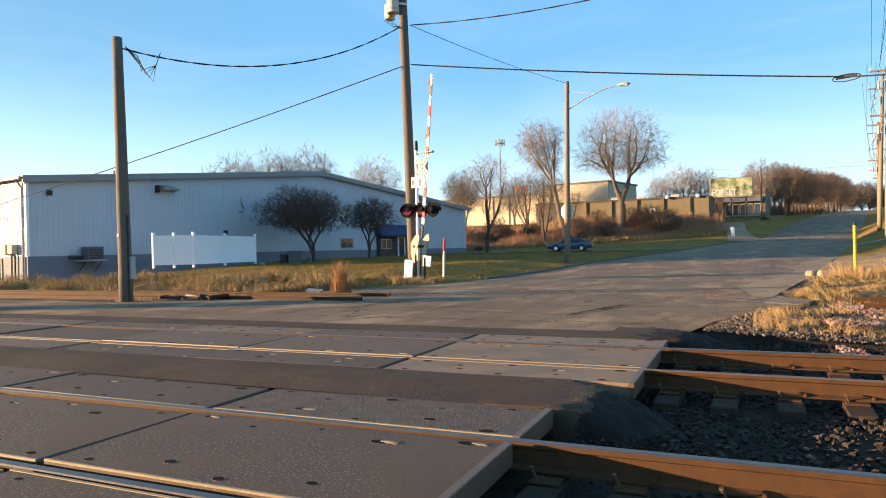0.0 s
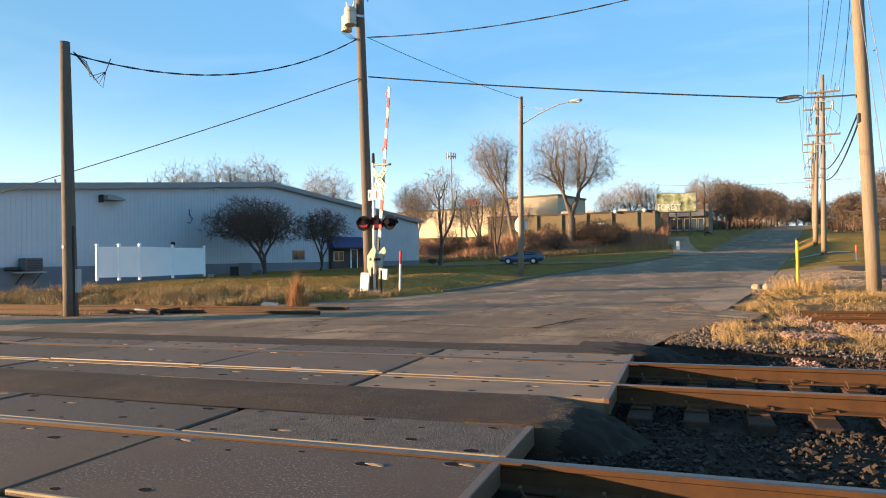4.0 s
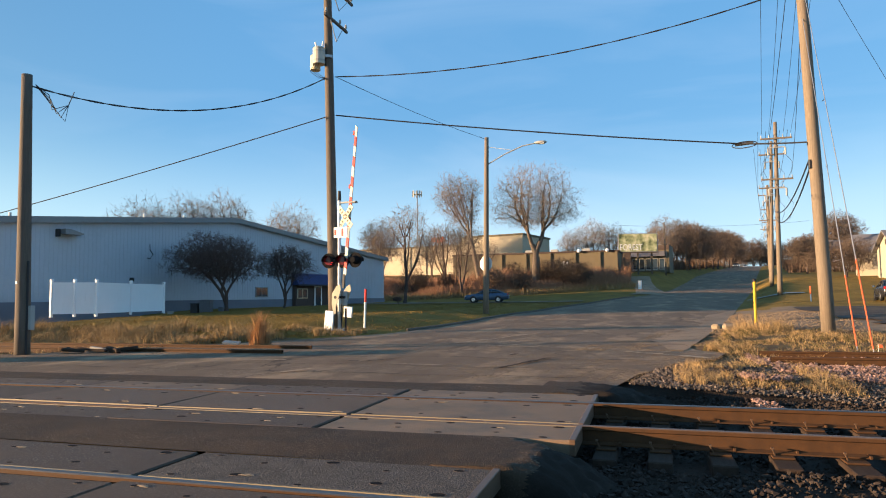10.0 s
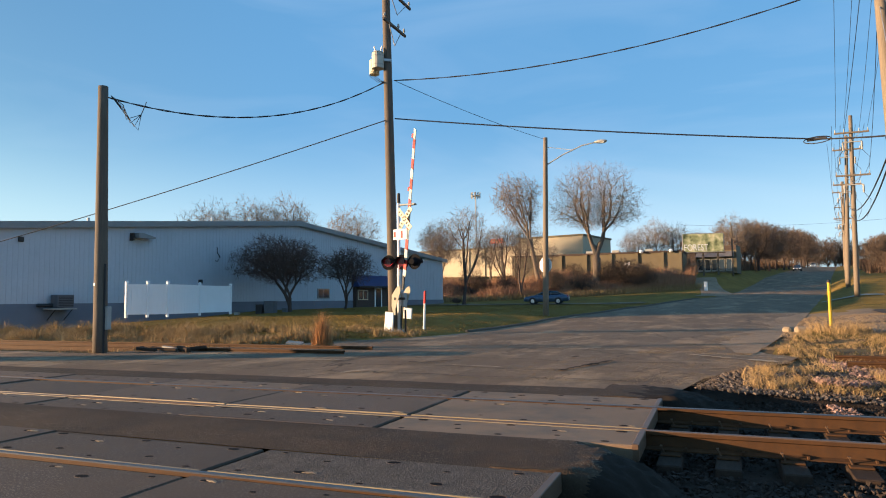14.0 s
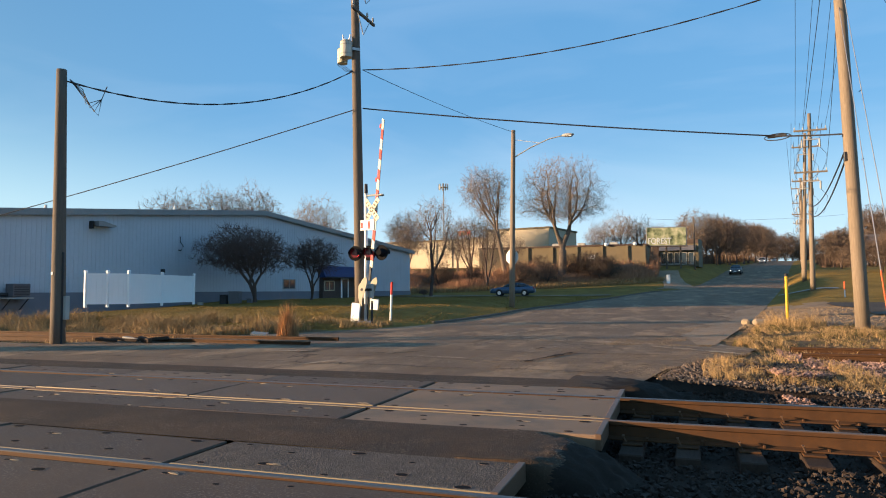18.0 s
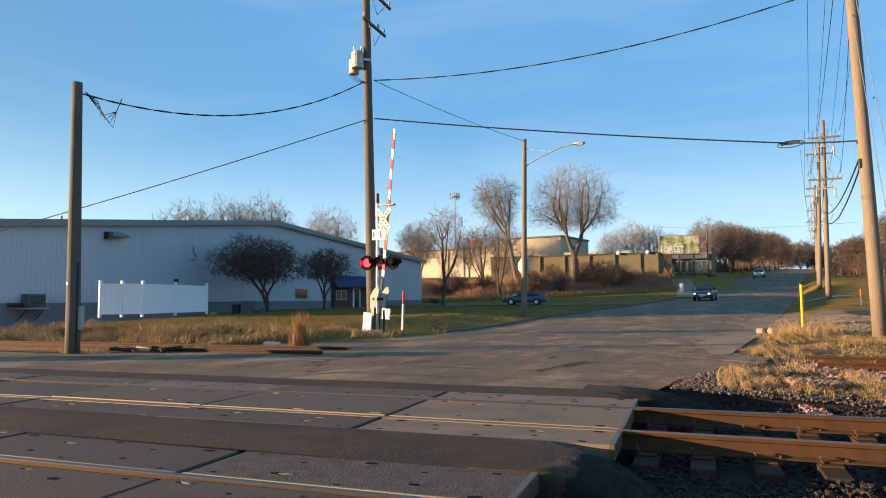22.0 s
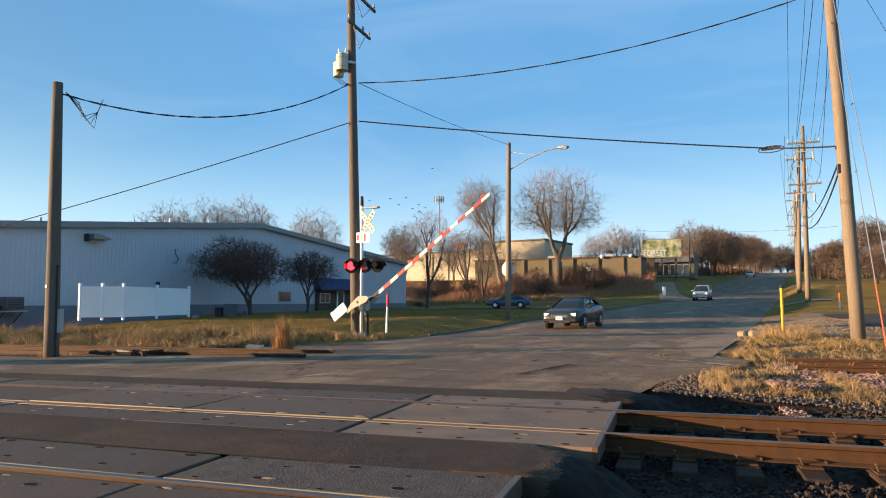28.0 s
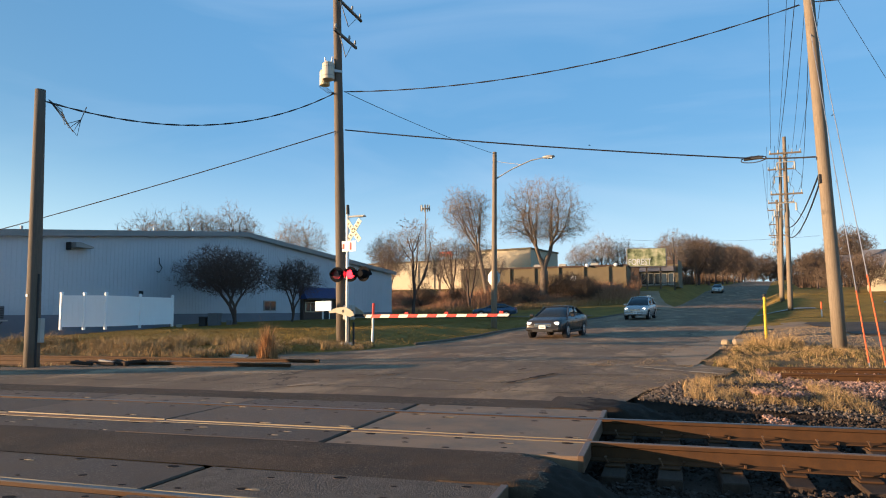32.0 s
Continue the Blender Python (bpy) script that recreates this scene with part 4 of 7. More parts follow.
FAR = ((9.9, 58.4, 13.7, 0.2), (11.45, 71.6, 14.1, 0.5), (15.1, 95, 12.4, 0.1), (19.3, 122, 12.2, 0), (26, 165, 12, 0.1), (33, 210, 12, 0), (41, 260, 12, 0))
for x, y, h, l in FAR:
    far_pole(x, y, h, l)
for (xa, ya, ha, la), (xb, yb, hb, lb) in zip(FAR, FAR[2:]):
    for dx in (-1.08, -0.5, 0.5, 1.08):
        cable((xa + dx, ya, land_z(xa, ya) + ha - 0.7), (xb + dx, yb, land_z(xb, yb) + hb - 0.7), 0.5, 0.014)
zt = land_z(9.9, 58.4)
for dx, tx, tz in ((-0.8, 4.1, 15.6), (-0.4, 4.9, 15.6), (0.4, 5.6, 15.9), (0.8, 6.2, 15.6)):
    cable((10.1 + dx * 1.3, 58.2, zt + 12.75), (tx, 24.5, tz), 0.5, 0.011)
for dx, tx, tz in ((-0.8, 4.9, 12.4), (0.8, 5.3, 12.2)):
    cable((10.05 + dx * 1.3, 58.2, zt + 9.5), (tx, 24.5, tz), 0.7, 0.013)
for k in range(2):
    cable((9.75, 58.2, zt + 6.6 - 0.5 * k), (5.25, 24.6, 5.75 - 0.3 * k), 0.75 + 0.25 * k, 0.028, "black telephone cable sagging along the street")
cable((-9, 205, 22), (45, 215, 22), 1.0, 0.03)


def build_signal():
    """The crossing signal: mast, lamps, crossbuck and gate machine; its arm turns on the machine's shaft."""
    s = thing("crossing_signal", pose(-11.16, 23.48, 0.08, 0, 0, -8.7), "railroad crossing signal mast with red lamps and gate", "crossing signal")
    bm = B()
    rod(bm, (0, 0, 0), (0, 0, 5.0), 0.064, 0.064, 12)
    part("mast", bm, M_WHITE, s, "silver-white steel mast", smooth=True)
    bm = B()
    rod(bm, (0, 0, 4.95), (0, 0, 5.32), 0.075, 0.06, 10)
    part("bell", bm, M_BLACK, s, "dark bell cap")
    bm = B()
    box(bm, (0, 0, 0.04), (0.42, 0.42, 0.1), bevel=0.02)
    for a in (-1, 1):
        for b in (-1, 1):
            rod(bm, (0.15 * a, 0.15 * b, 0.06), (0.15 * a, 0.15 * b, 0.16), 0.02, 0.02, 6)
    part("base", bm, M_GREY, s)
    bm = B()
    box(bm, (0.36, 0, 4.86), (0.85, 0.09, 0.06), bevel=0.01)
    box(bm, (0.62, 0, 4.84), (0.3, 0.2, 0.05), bevel=0.01)
    part("lamp_bracket", bm, M_GREY, s)
    # Crossbuck with bars for its worn lettering.
    cb = part("crossbuck", box(box(B(), (0.0, 0, 0), (1.05, 0.02, 0.2), rot=Matrix.Rotation(radians(48), 3, "Y")), (0, 0.022, 0), (1.05, 0.02, 0.2), rot=Matrix.Rotation(radians(-48), 3, "Y")), M_SIGN, s, "yellowed white crossed boards with dark lettering bars", at=pose(0.34, -0.12, 4.3, 0, 0, -14))
    for a in (48, -48):
        for k in range(6):
            bm = B()
            box(bm, ((k - 2.5) * 0.15, -0.017 if a > 0 else -0.012 , 0), (0.05, 0.008, 0.10))
            part("lettering_bar", bm, M_BLACK, cb, at=Matrix.Rotation(radians(a), 4, "Y"))
    sg = part("track_sign", box(B(), (0.12, -0.09, 3.72), (0.62, 0.015, 0.4), bevel=0.004), M_WHITE, s, "small white sign with a red bar")
    part("lettering_bar", box(B(), (0.2, -0.105, 3.72), (0.07, 0.008, 0.28)), M_REDPAINT, sg)
    part("lettering_bar", box(B(), (-0.12, -0.105, 3.72), (0.08, 0.008, 0.2)), M_REDPAINT, sg)
    # Lamps: two facing the tracks, two facing the street.
    bm = B()
    rod(bm, (-0.62, 0.02, 2.67), (0.78, 0.02, 2.67), 0.035, 0.035, 8)
    part("crossarm", bm, M_BLACK, s)
    lamps = []
    for x, face in ((-0.46, -1), (0.16, -1), (0.70, 1)):
        turn = 0 if face < 0 else 180
        housing = B()
        rod(housing, (0, 0.02, 0), (0, 0.24, 0), 0.17, 0.11, 16)
        ring = 20
        o = [housing.verts.new((0.29 * math.cos(k * 2 * math.pi / ring), 0.03, 0.29 * math.sin(k * 2 * math.pi / ring))) for k in range(ring)]
        i = [housing.verts.new((0.17 * math.cos(k * 2 * math.pi / ring), 0.03, 0.17 * math.sin(k * 2 * math.pi / ring))) for k in range(ring)]
        for k in range(ring):
            housing.faces.new((o[k], o[(k + 1) % ring], i[(k + 1) % ring], i[k]))
        hood = [(math.cos(a), math.sin(a)) for a in [radians(-15 + 210 * k / 16) for k in range(17)]]
        rows = [[housing.verts.new((0.185 * c, y, 0.185 * q)) for c, q in hood] for y in (0.03, -0.28)]
        for k in range(16):
            housing.faces.new((rows[0][k], rows[0][k + 1], rows[1][k + 1], rows[1][k]))
        h = part("lamp_housing", housing, M_MATTE, s, "black hooded lamp with round backing plate", at=pose(x, -0.05 * -face, 2.66, 0, 0, turn + (14 if face < 0 else 0)))
        lens = B()
        rod(lens, (0, 0.015, 0), (0, 0.0, 0), 0.16, 0.16, 18)
        part("lens", lens, M_LAMP if face < 0 else M_DARKLENS, h, "red signal lens")
        # The lens always glows; an added disc covers it to look unlit.
        if face < 0:
            sh = B()
            rod(sh, (0.166, -0.006, 0), (0.166, -0.016, 0), 0.166, 0.166, 18)
            shutter = part("shutter", sh, M_DARKLENS, h, "added dark red disc that hides the glowing lens while unlit", at=pose(-0.166, -0.01, 0))
            lamps.append(shutter)
    # Gate machine.
    bm = B()
    box(bm, (-0.02, 0.16, 1.22), (0.42, 0.28, 0.56), bevel=0.04)
    part("gate_machine", bm, M_GREY, s, "grey steel gate machine")
    bm = B()
    rod(bm, (-0.1, 0.0, 1.27), (0.25, 0.0, 1.27), 0.05, 0.05, 8)
    rod(bm, (0.0, -0.28, 1.27), (0.0, 0.45, 1.27), 0.06, 0.06, 10)
    part("shaft", bm, M_BLACK, s)
    bm = B()
    rod(bm, (0.11, -0.03, 0.0), (0.11, -0.03, 1.0), 0.03, 0.03, 8)
    rod(bm, (0.22, 0.1, 0.0), (0.22, 0.1, 0.85), 0.04, 0.04, 8)
    part("conduit", bm, M_BLACK, s)
    # The arm, in its lowered pose: along +x from the shaft.
    arm = new("gate_arm")
    arm.parent = s
    arm.matrix_basis = pose(0, 0, 1.27)
    arm["label"] = "red and white striped gate arm with counterweights"
    for y in (-0.26, 0.42):
        bm = B()
        prism(bm, [(-0.62, 0.02), (-0.3, 0.13), (0.12, 0.16), (0.42, -0.02), (0.5, -0.16), (0.3, -0.22), (-0.05, -0.13), (-0.35, -0.05), (-0.62, -0.07)], "y", y - 0.015, y + 0.015)
        part("arm_bracket", bm, M_TANGREY, arm, "tan steel bracket")
        bm = B()
        box(bm, (-0.9, y, 0.2) if y < 0 else (-0.55, y, -0.17), (0.74, 0.07, 0.38) if y < 0 else (0.42, 0.07, 0.36), bevel=0.01)
        part("counterweight", bm, M_WHITE, arm, "white counterweight plate")
    bm = B()
    box(bm, (0.62, -0.05, -0.17), (0.55, 0.06, 0.1), bevel=0.01)
    part("arm_socket", bm, M_BLACK, arm)
    x, k = 0.85, 0
    while x < 6.4:
        w = 0.30 if k == 0 else 0.385
        h0, h1 = 0.062 - 0.003 * (x - 0.85), 0.062 - 0.003 * (x + w - 0.85)
        sl = 0.06
        bm = B()
        prism(bm, [(x - (sl if k else 0), -0.2 - h0), (x + w - sl, -0.2 - h1), (x + w, -0.2 + h1), (x, -0.2 + h0)], "y", -0.075, -0.025)
        part("stripe", bm, M_REDPAINT if k % 2 else M_ARM, arm)
        x += w
        k += 1
    for x in (2.6, 4.2, 6.25):
        bm = B()
        box(bm, (x, -0.05, -0.11), (0.16, 0.07, 0.09), bevel=0.015)
        part("arm_lamp", bm, M_REDPAINT, arm, "small red arm lamp")
    return arm, lamps


M_LAMP = mat("lit_red_lens", (1.0, 0.02, 0.03), 0.3, vary=0.0, bump=0, emit=3.0)
M_DARKLENS = mat("dark_red_lens", (0.16, 0.012, 0.01), 0.25, vary=0.2, scale=20, fine=60, bump=0.2, spec=0.6)
M_ARM = mat("cream_reflective_sheet", (0.80, 0.75, 0.60), 0.5, vary=0.08)
M_TANGREY = mat("tan_grey_paint", (0.42, 0.37, 0.27), 0.6, vary=0.12)
GATE_ARM, LAMPS = build_signal()


def post(name, base, height, r, material, label, category, cap=None, lean=(0, 0)):
    p = thing(name, pose(*base), label, category)
    bm = B()
    top = Vector((lean[0], lean[1], height))
    rod(bm, (0, 0, -0.1), top, r, r, 10)
    part("post", bm, material, p)
    if cap:
        d = top.normalized()
        bm = B()
        rod(bm, top - d * cap[1], top + d * 0.01, r * 1.12, r * 1.12, 10)
        part("cap", bm, cap[0], p)
    return p


post("marker_post", (-10.9, 25.25, 0.2), 1.45, 0.045, M_WHITE, "white marker post with a red sleeve in the lawn", "marker post", (M_REDPAINT, 0.5), (0.06, 0))
post("yellow_post", (3.84, 27.74, 0.1), 1.75, 0.055, M_YELLOW, "yellow pipeline marker post with a black cap", "marker post", (M_BLACK, 0.09))
post("marker_post", (10.1, 49.0, 0.6), 1.15, 0.04, M_WHITE, "white marker post with an orange top", "marker post", (M_ORANGE, 0.5))
for x, y in ((4.75, 16.9), (6.1, 16.7), (6.0, 14.2)):
    f = thing("marker_flag", pose(x, y, land_z(x, y)), "small orange survey flag on a wire", "marker flag", "survey flags")
    part("wire", rod(B(), (0, 0, 0), (0, 0, 0.27), 0.004, 0.004, 5), M_GALV, f)
    part("flag", box(B(), (0.04, 0, 0.22), (0.08, 0.006, 0.07)), M_ORANGE, f)


def build_shop_sign():
    s = thing("shop_sign", pose(10.35, 28.2, 0.1, 0, 0, -18), "illuminated white roadside sign on a dark steel post", "sign")
    part("post", box(B(), (0, 0, 2.7), (0.16, 0.16, 5.4), bevel=0.01), M_BLACK, s)
    for name, z0, z1 in (("upper_panel", 4.15, 5.5), ("lower_panel", 3.52, 4.13)):
        p = part(name, box(B(), (0.42, -0.12, (z0 + z1) / 2), (2.95, 0.3, z1 - z0), bevel=0.02), M_BLACK, s, "black sign cabinet")
        part("face", box(B(), (0.42, -0.275, (z0 + z1) / 2), (2.8, 0.012, z1 - z0 - 0.12)), M_SIGNFACE, p, "cream sign face")
    up = s.children[1]
    ring = B()
    n = 40
    for k in range(n):
        a, b = 2 * math.pi * k / n, 2 * math.pi * (k + 1) / n
        def pt(t, r):
            return (0.42 + (1.12 * r + 0.1 * (1 - r)) * math.cos(t), 0.40 * r * math.sin(t) + 4.86 + 0.06 * (1 - r))
        q = [pt(a, 1), pt(b, 1), pt(b, 0.70), pt(a, 0.70)]
        ring.faces.new([ring.verts.new((x, -0.285, z)) for x, z in q])
    part("oval", ring, M_NAVY, up, "dark blue oval ring")
    for k in range(5):
        part("lettering_bar", box(B(), (-0.18 + 0.3 * k, -0.29, 4.88), (0.2, 0.008, 0.15)), M_NAVY, up)
    low = s.children[2]
    for k in range(9):
        part("lettering_bar", box(B(), (-0.85 + 0.27 * k, -0.29, 3.8), (0.14, 0.008, 0.27)), M_BLACK, low)
    part("guy", rod(B(), (0, 0, 2.6), (1.8, -0.6, 1.0), 0.015, 0.015, 5), M_YELLOW, s)


M_SIGNFACE = mat("cream_sign_face", (0.74, 0.68, 0.52), 0.5, vary=0.04, bump=0)
M_NAVY = mat("navy_paint", (0.02, 0.022, 0.05), 0.5, vary=0.1, bump=0)
build_shop_sign()

# Kerb piece and scrap by the yellow post.
M_KERB = mat("weathered_kerb_concrete", (0.289, 0.221, 0.145), 0.9, vary=0.25, scale=4, fine=30, bump=0.6)
for x, y, l, a in ((3.35, 27.2, 1.5, 12), (2.5, 27.8, 0.5, 60)):
    k = part("kerb_stone", box(B(), (0, 0, 0.06), (l, 0.32, 0.24), bevel=0.07), M_KERB, at=pose(x, y, land_z(x, y) + 0.02, 4, 0, a))
    tagged(k, "broken pale concrete kerb stone at the road edge", "kerb stone", "broken kerb stones")


# ---- the warehouse's fittings ----
M_BRICKDARK = mat("dark_brown_brick", (0.075, 0.05, 0.04), 0.85, vary=0.3, scale=5, fine=30)
M_BLUEROOF = mat("dark_blue_shingle", (0.025, 0.04, 0.12), 0.7, vary=0.2, scale=4, fine=30)
M_GLASS = mat("dark_window_glass", (0.03, 0.04, 0.05), 0.06, vary=0.1, bump=0, spec=0.8)
M_ACGREY = mat("dark_grey_cabinet", (0.10, 0.10, 0.11), 0.6, vary=0.15)


def build_fittings():
    L, eave, ridge, band = 47.7, 5.78, 7.98, 1.3

    def top(x):
        return eave + (ridge - eave) * (1 - abs(x - L / 2) / (L / 2)) - 0.05

    n = 0
    me = {}
    x = 0.3
    while x < L:
        bm = B()
        prism(bm, [(x - 0.45, band), (x + 0.45, band), (x + 0.45, top(x + 0.45)), (x - 0.45, top(x - 0.45))] if 0.5 < x < L - 0.5 else [(max(0.0, x - 0.45), band), (min(L, x + 0.45), band), (min(L, x + 0.45), top(min(L, x + 0.45))), (max(0.0, x - 0.45), top(max(0.0, x - 0.45)))], "y", 0.0, 0.045)
        for dx in (-0.3, 0.0, 0.3):
            if 0 < x + dx < L:
                box(bm, (x + dx, -0.006, (band + top(x + dx)) / 2), (0.07, 0.016, top(x + dx) - band))
        part("siding_panel", bm, M_SIDING, WH)
        x += 0.9
    y = 0.5
    while y < 8.6:
        bm = B()
        box(bm, (0.02, y + 0.45, (band + eave) / 2), (0.05, 0.895, eave - band))
        for dy in (0.1, 0.4, 0.7):
            box(bm, (-0.012, y + dy, (band + eave) / 2), (0.03, 0.06, eave - band))
        part("siding_panel", bm, M_SIDING, WH)
        y += 0.9
    for x0, x1 in ((-0.35, L / 2), (L / 2, L + 0.35)):
        bm = B()
        z0, z1 = top(x0) + 0.0, top(x1) + 0.0
        prism(bm, [(x0, z0 - 0.15), (x1, z1 - 0.15), (x1, z1 + 0.26), (x0, z0 + 0.26)], "y", -0.36, -0.3)
        part("rake_trim", bm, M_TRIM, WH, "grey rake trim")
    bm = B()
    box(bm, (-0.42, 4.75, eave + 0.05), (0.14, 9.9, 0.16), bevel=0.02)
    gut = part("gutter", bm, M_TRIM, WH)
    bm = B()
    tube(bm, [(-0.42, 0.3, eave), (-0.1, 0.35, eave - 0.5), (-0.08, 0.35, -0.4)], 0.06, 8)
    part("downspout", bm, M_TRIM, gut)
    bm = B()
    box(bm, (0.0, 0.0, (band + eave) / 2), (0.16, 0.16, eave - band))
    part("corner_trim", bm, M_WHITE, WH)
    # Flood lamp on its bracket.
    fl = part("flood_lamp", prism(B(), [(8.35, 5.62), (9.6, 5.62), (9.6, 5.72), (8.7, 5.95), (8.35, 5.95)], "y", -0.75, -0.05), M_TRIM, WH, "grey wall flood lamp")
    part("bracket", box(B(), (8.2, -0.2, 5.7), (0.1, 0.4, 0.5)), M_BLACK, fl)
    # Air conditioner on a shelf.
    ac = part("air_conditioner", box(B(), (3.5, -0.55, 1.45), (1.0, 0.8, 0.75), bevel=0.03), M_ACGREY, WH, "dark wall air conditioner on a shelf")
    for k in range(6):
        part("louvre", box(B(), (3.5, -0.96, 1.18 + 0.1 * k), (0.86, 0.02, 0.04)), M_BLACK, ac)
    part("shelf", box(B(), (3.4, -0.55, 0.98), (1.5, 1.0, 0.08)), M_GREY, ac)
    for s in (-0.5, 0.5):
        part("prop", rod(B(), (3.4 + s, -0.95, 0.95), (3.4 + s, -0.05, 0.3), 0.03, 0.03, 6), M_BLACK, ac)
    part("duct", rod(B(), (2.2, -0.2, 1.2), (3.0, -0.4, 1.2), 0.11, 0.11, 10), M_BLACK, ac)
    bm = B()
    tube(bm, [(15.33, -0.05, 5.4), (15.3, -0.1, 5.0), (15.55, -0.12, 4.7), (15.33, -0.1, 4.35), (15.1, -0.1, 4.4)], 0.035, 6)
    part("vent_pipe", bm, M_BLACK, WH)
    for x, z in ((13.8, 2.8), (1.24, 5.05)):
        part("wall_lamp", box(B(), (x, -0.12, z), (0.25, 0.24, 0.3), bevel=0.03), M_BLACK, WH, "small dark wall lamp")
    part("door_hood", box(B(), (13.0, -0.35, 2.48), (1.5, 0.7, 0.1)), M_TRIM, WH)
    for x, h in ((5.75, 0.45), (15.5, 0.5), (19.2, 0.4)):
        part("roof_vent", rod(B(), (x, 0.8, top(x) + 0.1), (x, 0.8, top(x) + 0.1 + h), 0.09, 0.09, 8), M_GALV, WH)
    # Windows along the office end.
    for x0, x1, z0, z1 in ((26.4, 28.0, 1.5, 2.4),):
        f = part("window", box(B(), ((x0 + x1) / 2, -0.02, (z0 + z1) / 2), (x1 - x0, 0.1, z1 - z0)), M_TRIM, WH, "grey framed window")
        for k in range(2):
            part("pane", box(B(), (x0 + (x1 - x0) * (0.27 + 0.46 * k), -0.075, (z0 + z1) / 2), ((x1 - x0) * 0.4, 0.02, (z1 - z0) * 0.82)), M_GLASS, f)
    # Office entrance, a brick bay under a shingled mansard.
    y0 = -0.4
    part("vestibule_wall", box(B(), (34.5, y0 / 2, 1.5), (6.2, -y0, 2.4)), M_BRICKDARK, WH, "dark brick entrance bay")
    rf = part("vestibule_roof", prism(B(), [(y0 - 0.55, 2.6), (0.0, 2.6), (0.0, 3.75), (y0 + 0.05, 3.65)], "x", 31.2, 37.8), M_BLUEROOF, WH, "dark blue shingled mansard roof")
    part("fascia", box(B(), (34.5, y0 - 0.55, 2.6), (6.6, 0.06, 0.16)), M_BLACK, rf)
    w = part("window", box(B(), (32.35, y0 - 0.03, 1.82), (1.5, 0.08, 0.95)), M_CREAM, WH, "cream framed window")
    for k in range(2):
        part("pane", box(B(), (32.0 + 0.7 * k, y0 - 0.08, 1.82), (0.56, 0.03, 0.78)), M_GLASS, w)
    d = part("door", box(B(), (34.75, y0 - 0.03, 1.55), (1.15, 0.08, 2.1)), M_WHITE, WH, "white framed glass door")
    part("pane", box(B(), (34.75, y0 - 0.08, 1.55), (0.82, 0.03, 1.8)), M_GLASS, d)
    part("handle", box(B(), (35.05, y0 - 0.12, 1.45), (0.04, 0.05, 0.25)), M_BLACK, d)
    # Meters and pipes on the sunlit side wall.
    mb = part("meter_box", box(B(), (-0.2, 1.4, 1.75), (0.32, 0.55, 0.55), bevel=0.02), M_CREAM, WH, "cream electric meter box")
    part("meter_box", box(B(), (-0.2, 2.2, 1.7), (0.3, 0.5, 0.6), bevel=0.02), M_CREAM, WH, "cream electric meter box")
    for y in (1.3, 1.7):
        part("conduit", rod(B(), (-0.12, y, -0.4), (-0.12, y, 1.5), 0.05, 0.05, 8), M_BLACK, mb)
    part("ladder_hook", tube(B(), [(-0.05, 2.6, 3.6), (-0.5, 2.6, 3.55), (-0.5, 2.6, 3.1)], 0.03, 6), M_TRIM, WH)
    for k in range(22):
        part("slat", box(B(), (-0.04, 3.2 + 0.3 * k, 0.45), (0.06, 0.1, 1.5)), M_CREAM, WH)


build_fittings()


def build_fence():
    f = thing("vinyl_fence", pose(-28.5, 31.5, 0), "white vinyl privacy fence screen on the lawn", "fence")
    pts = [(-29.35, 27.66), (-28.5, 28.3), (-27.68, 28.9), (-28.4, 32.2), (-29.0, 35.7)]
    for x, y in pts:
        z = 0.55
        p = part("post", box(B(), (x + 28.5, y - 31.5, z + 0.9), (0.13, 0.13, 1.9), bevel=0.012), M_VINYL, f)
        part("cap", prism(B(), [(-0.085, 0), (0.085, 0), (0.0, 0.07)], "y", -0.085, 0.085), M_VINYL, p, at=pose(x + 28.5, y - 31.5, z + 1.85))
    for (xa, ya), (xb, yb) in zip(pts, pts[1:]):
        za = 0.55
        ln, a = math.hypot(xb - xa, yb - ya), math.atan2(yb - ya, xb - xa)
        m = Matrix.Translation(((xa + xb) / 2 + 28.5, (ya + yb) / 2 - 31.5, za + 0.92)) @ Matrix.Rotation(a, 4, "Z")
        n = max(4, round(ln / 0.28))
        part("panel_rail", box(B(), (0, 0, -0.74), (ln - 0.13, 0.07, 0.13)), M_VINYL, f, at=m)
        panel = part("panel_rail", box(B(), (0, 0, 0.76), (ln - 0.13, 0.07, 0.13)), M_VINYL, f, at=m)
        for k in range(n):
            part("board", box(B(), (-ln / 2 + ln * (k + 0.5) / n, 0, 0), (ln / n - 0.003, 0.03, 1.42), bevel=0.004), M_VINYL, panel)


build_fence()

for x, y, sx, sz, m in ((-30.0, 41.4, 0.75, 0.85, M_ACGREY), (-30.75, 41.1, 0.5, 0.65, M_BLACK), (-29.2, 42.0, 0.35, 0.3, M_ACGREY), (-31.9, 40.0, 0.35, 0.22, M_CONC)):
    t = thing("utility_cabinet", pose(x, y, land_z(x, y), 0, 0, 12), "grey utility cabinet on the lawn by the warehouse", "utility cabinet")
    part("body", box(B(), (0, 0, sz / 2), (sx, sx * 0.8, sz), bevel=0.03), m, t)
    part("lid", box(B(), (0, 0, sz + 0.02), (sx * 1.06, sx * 0.86, 0.05), bevel=0.015), m, t)

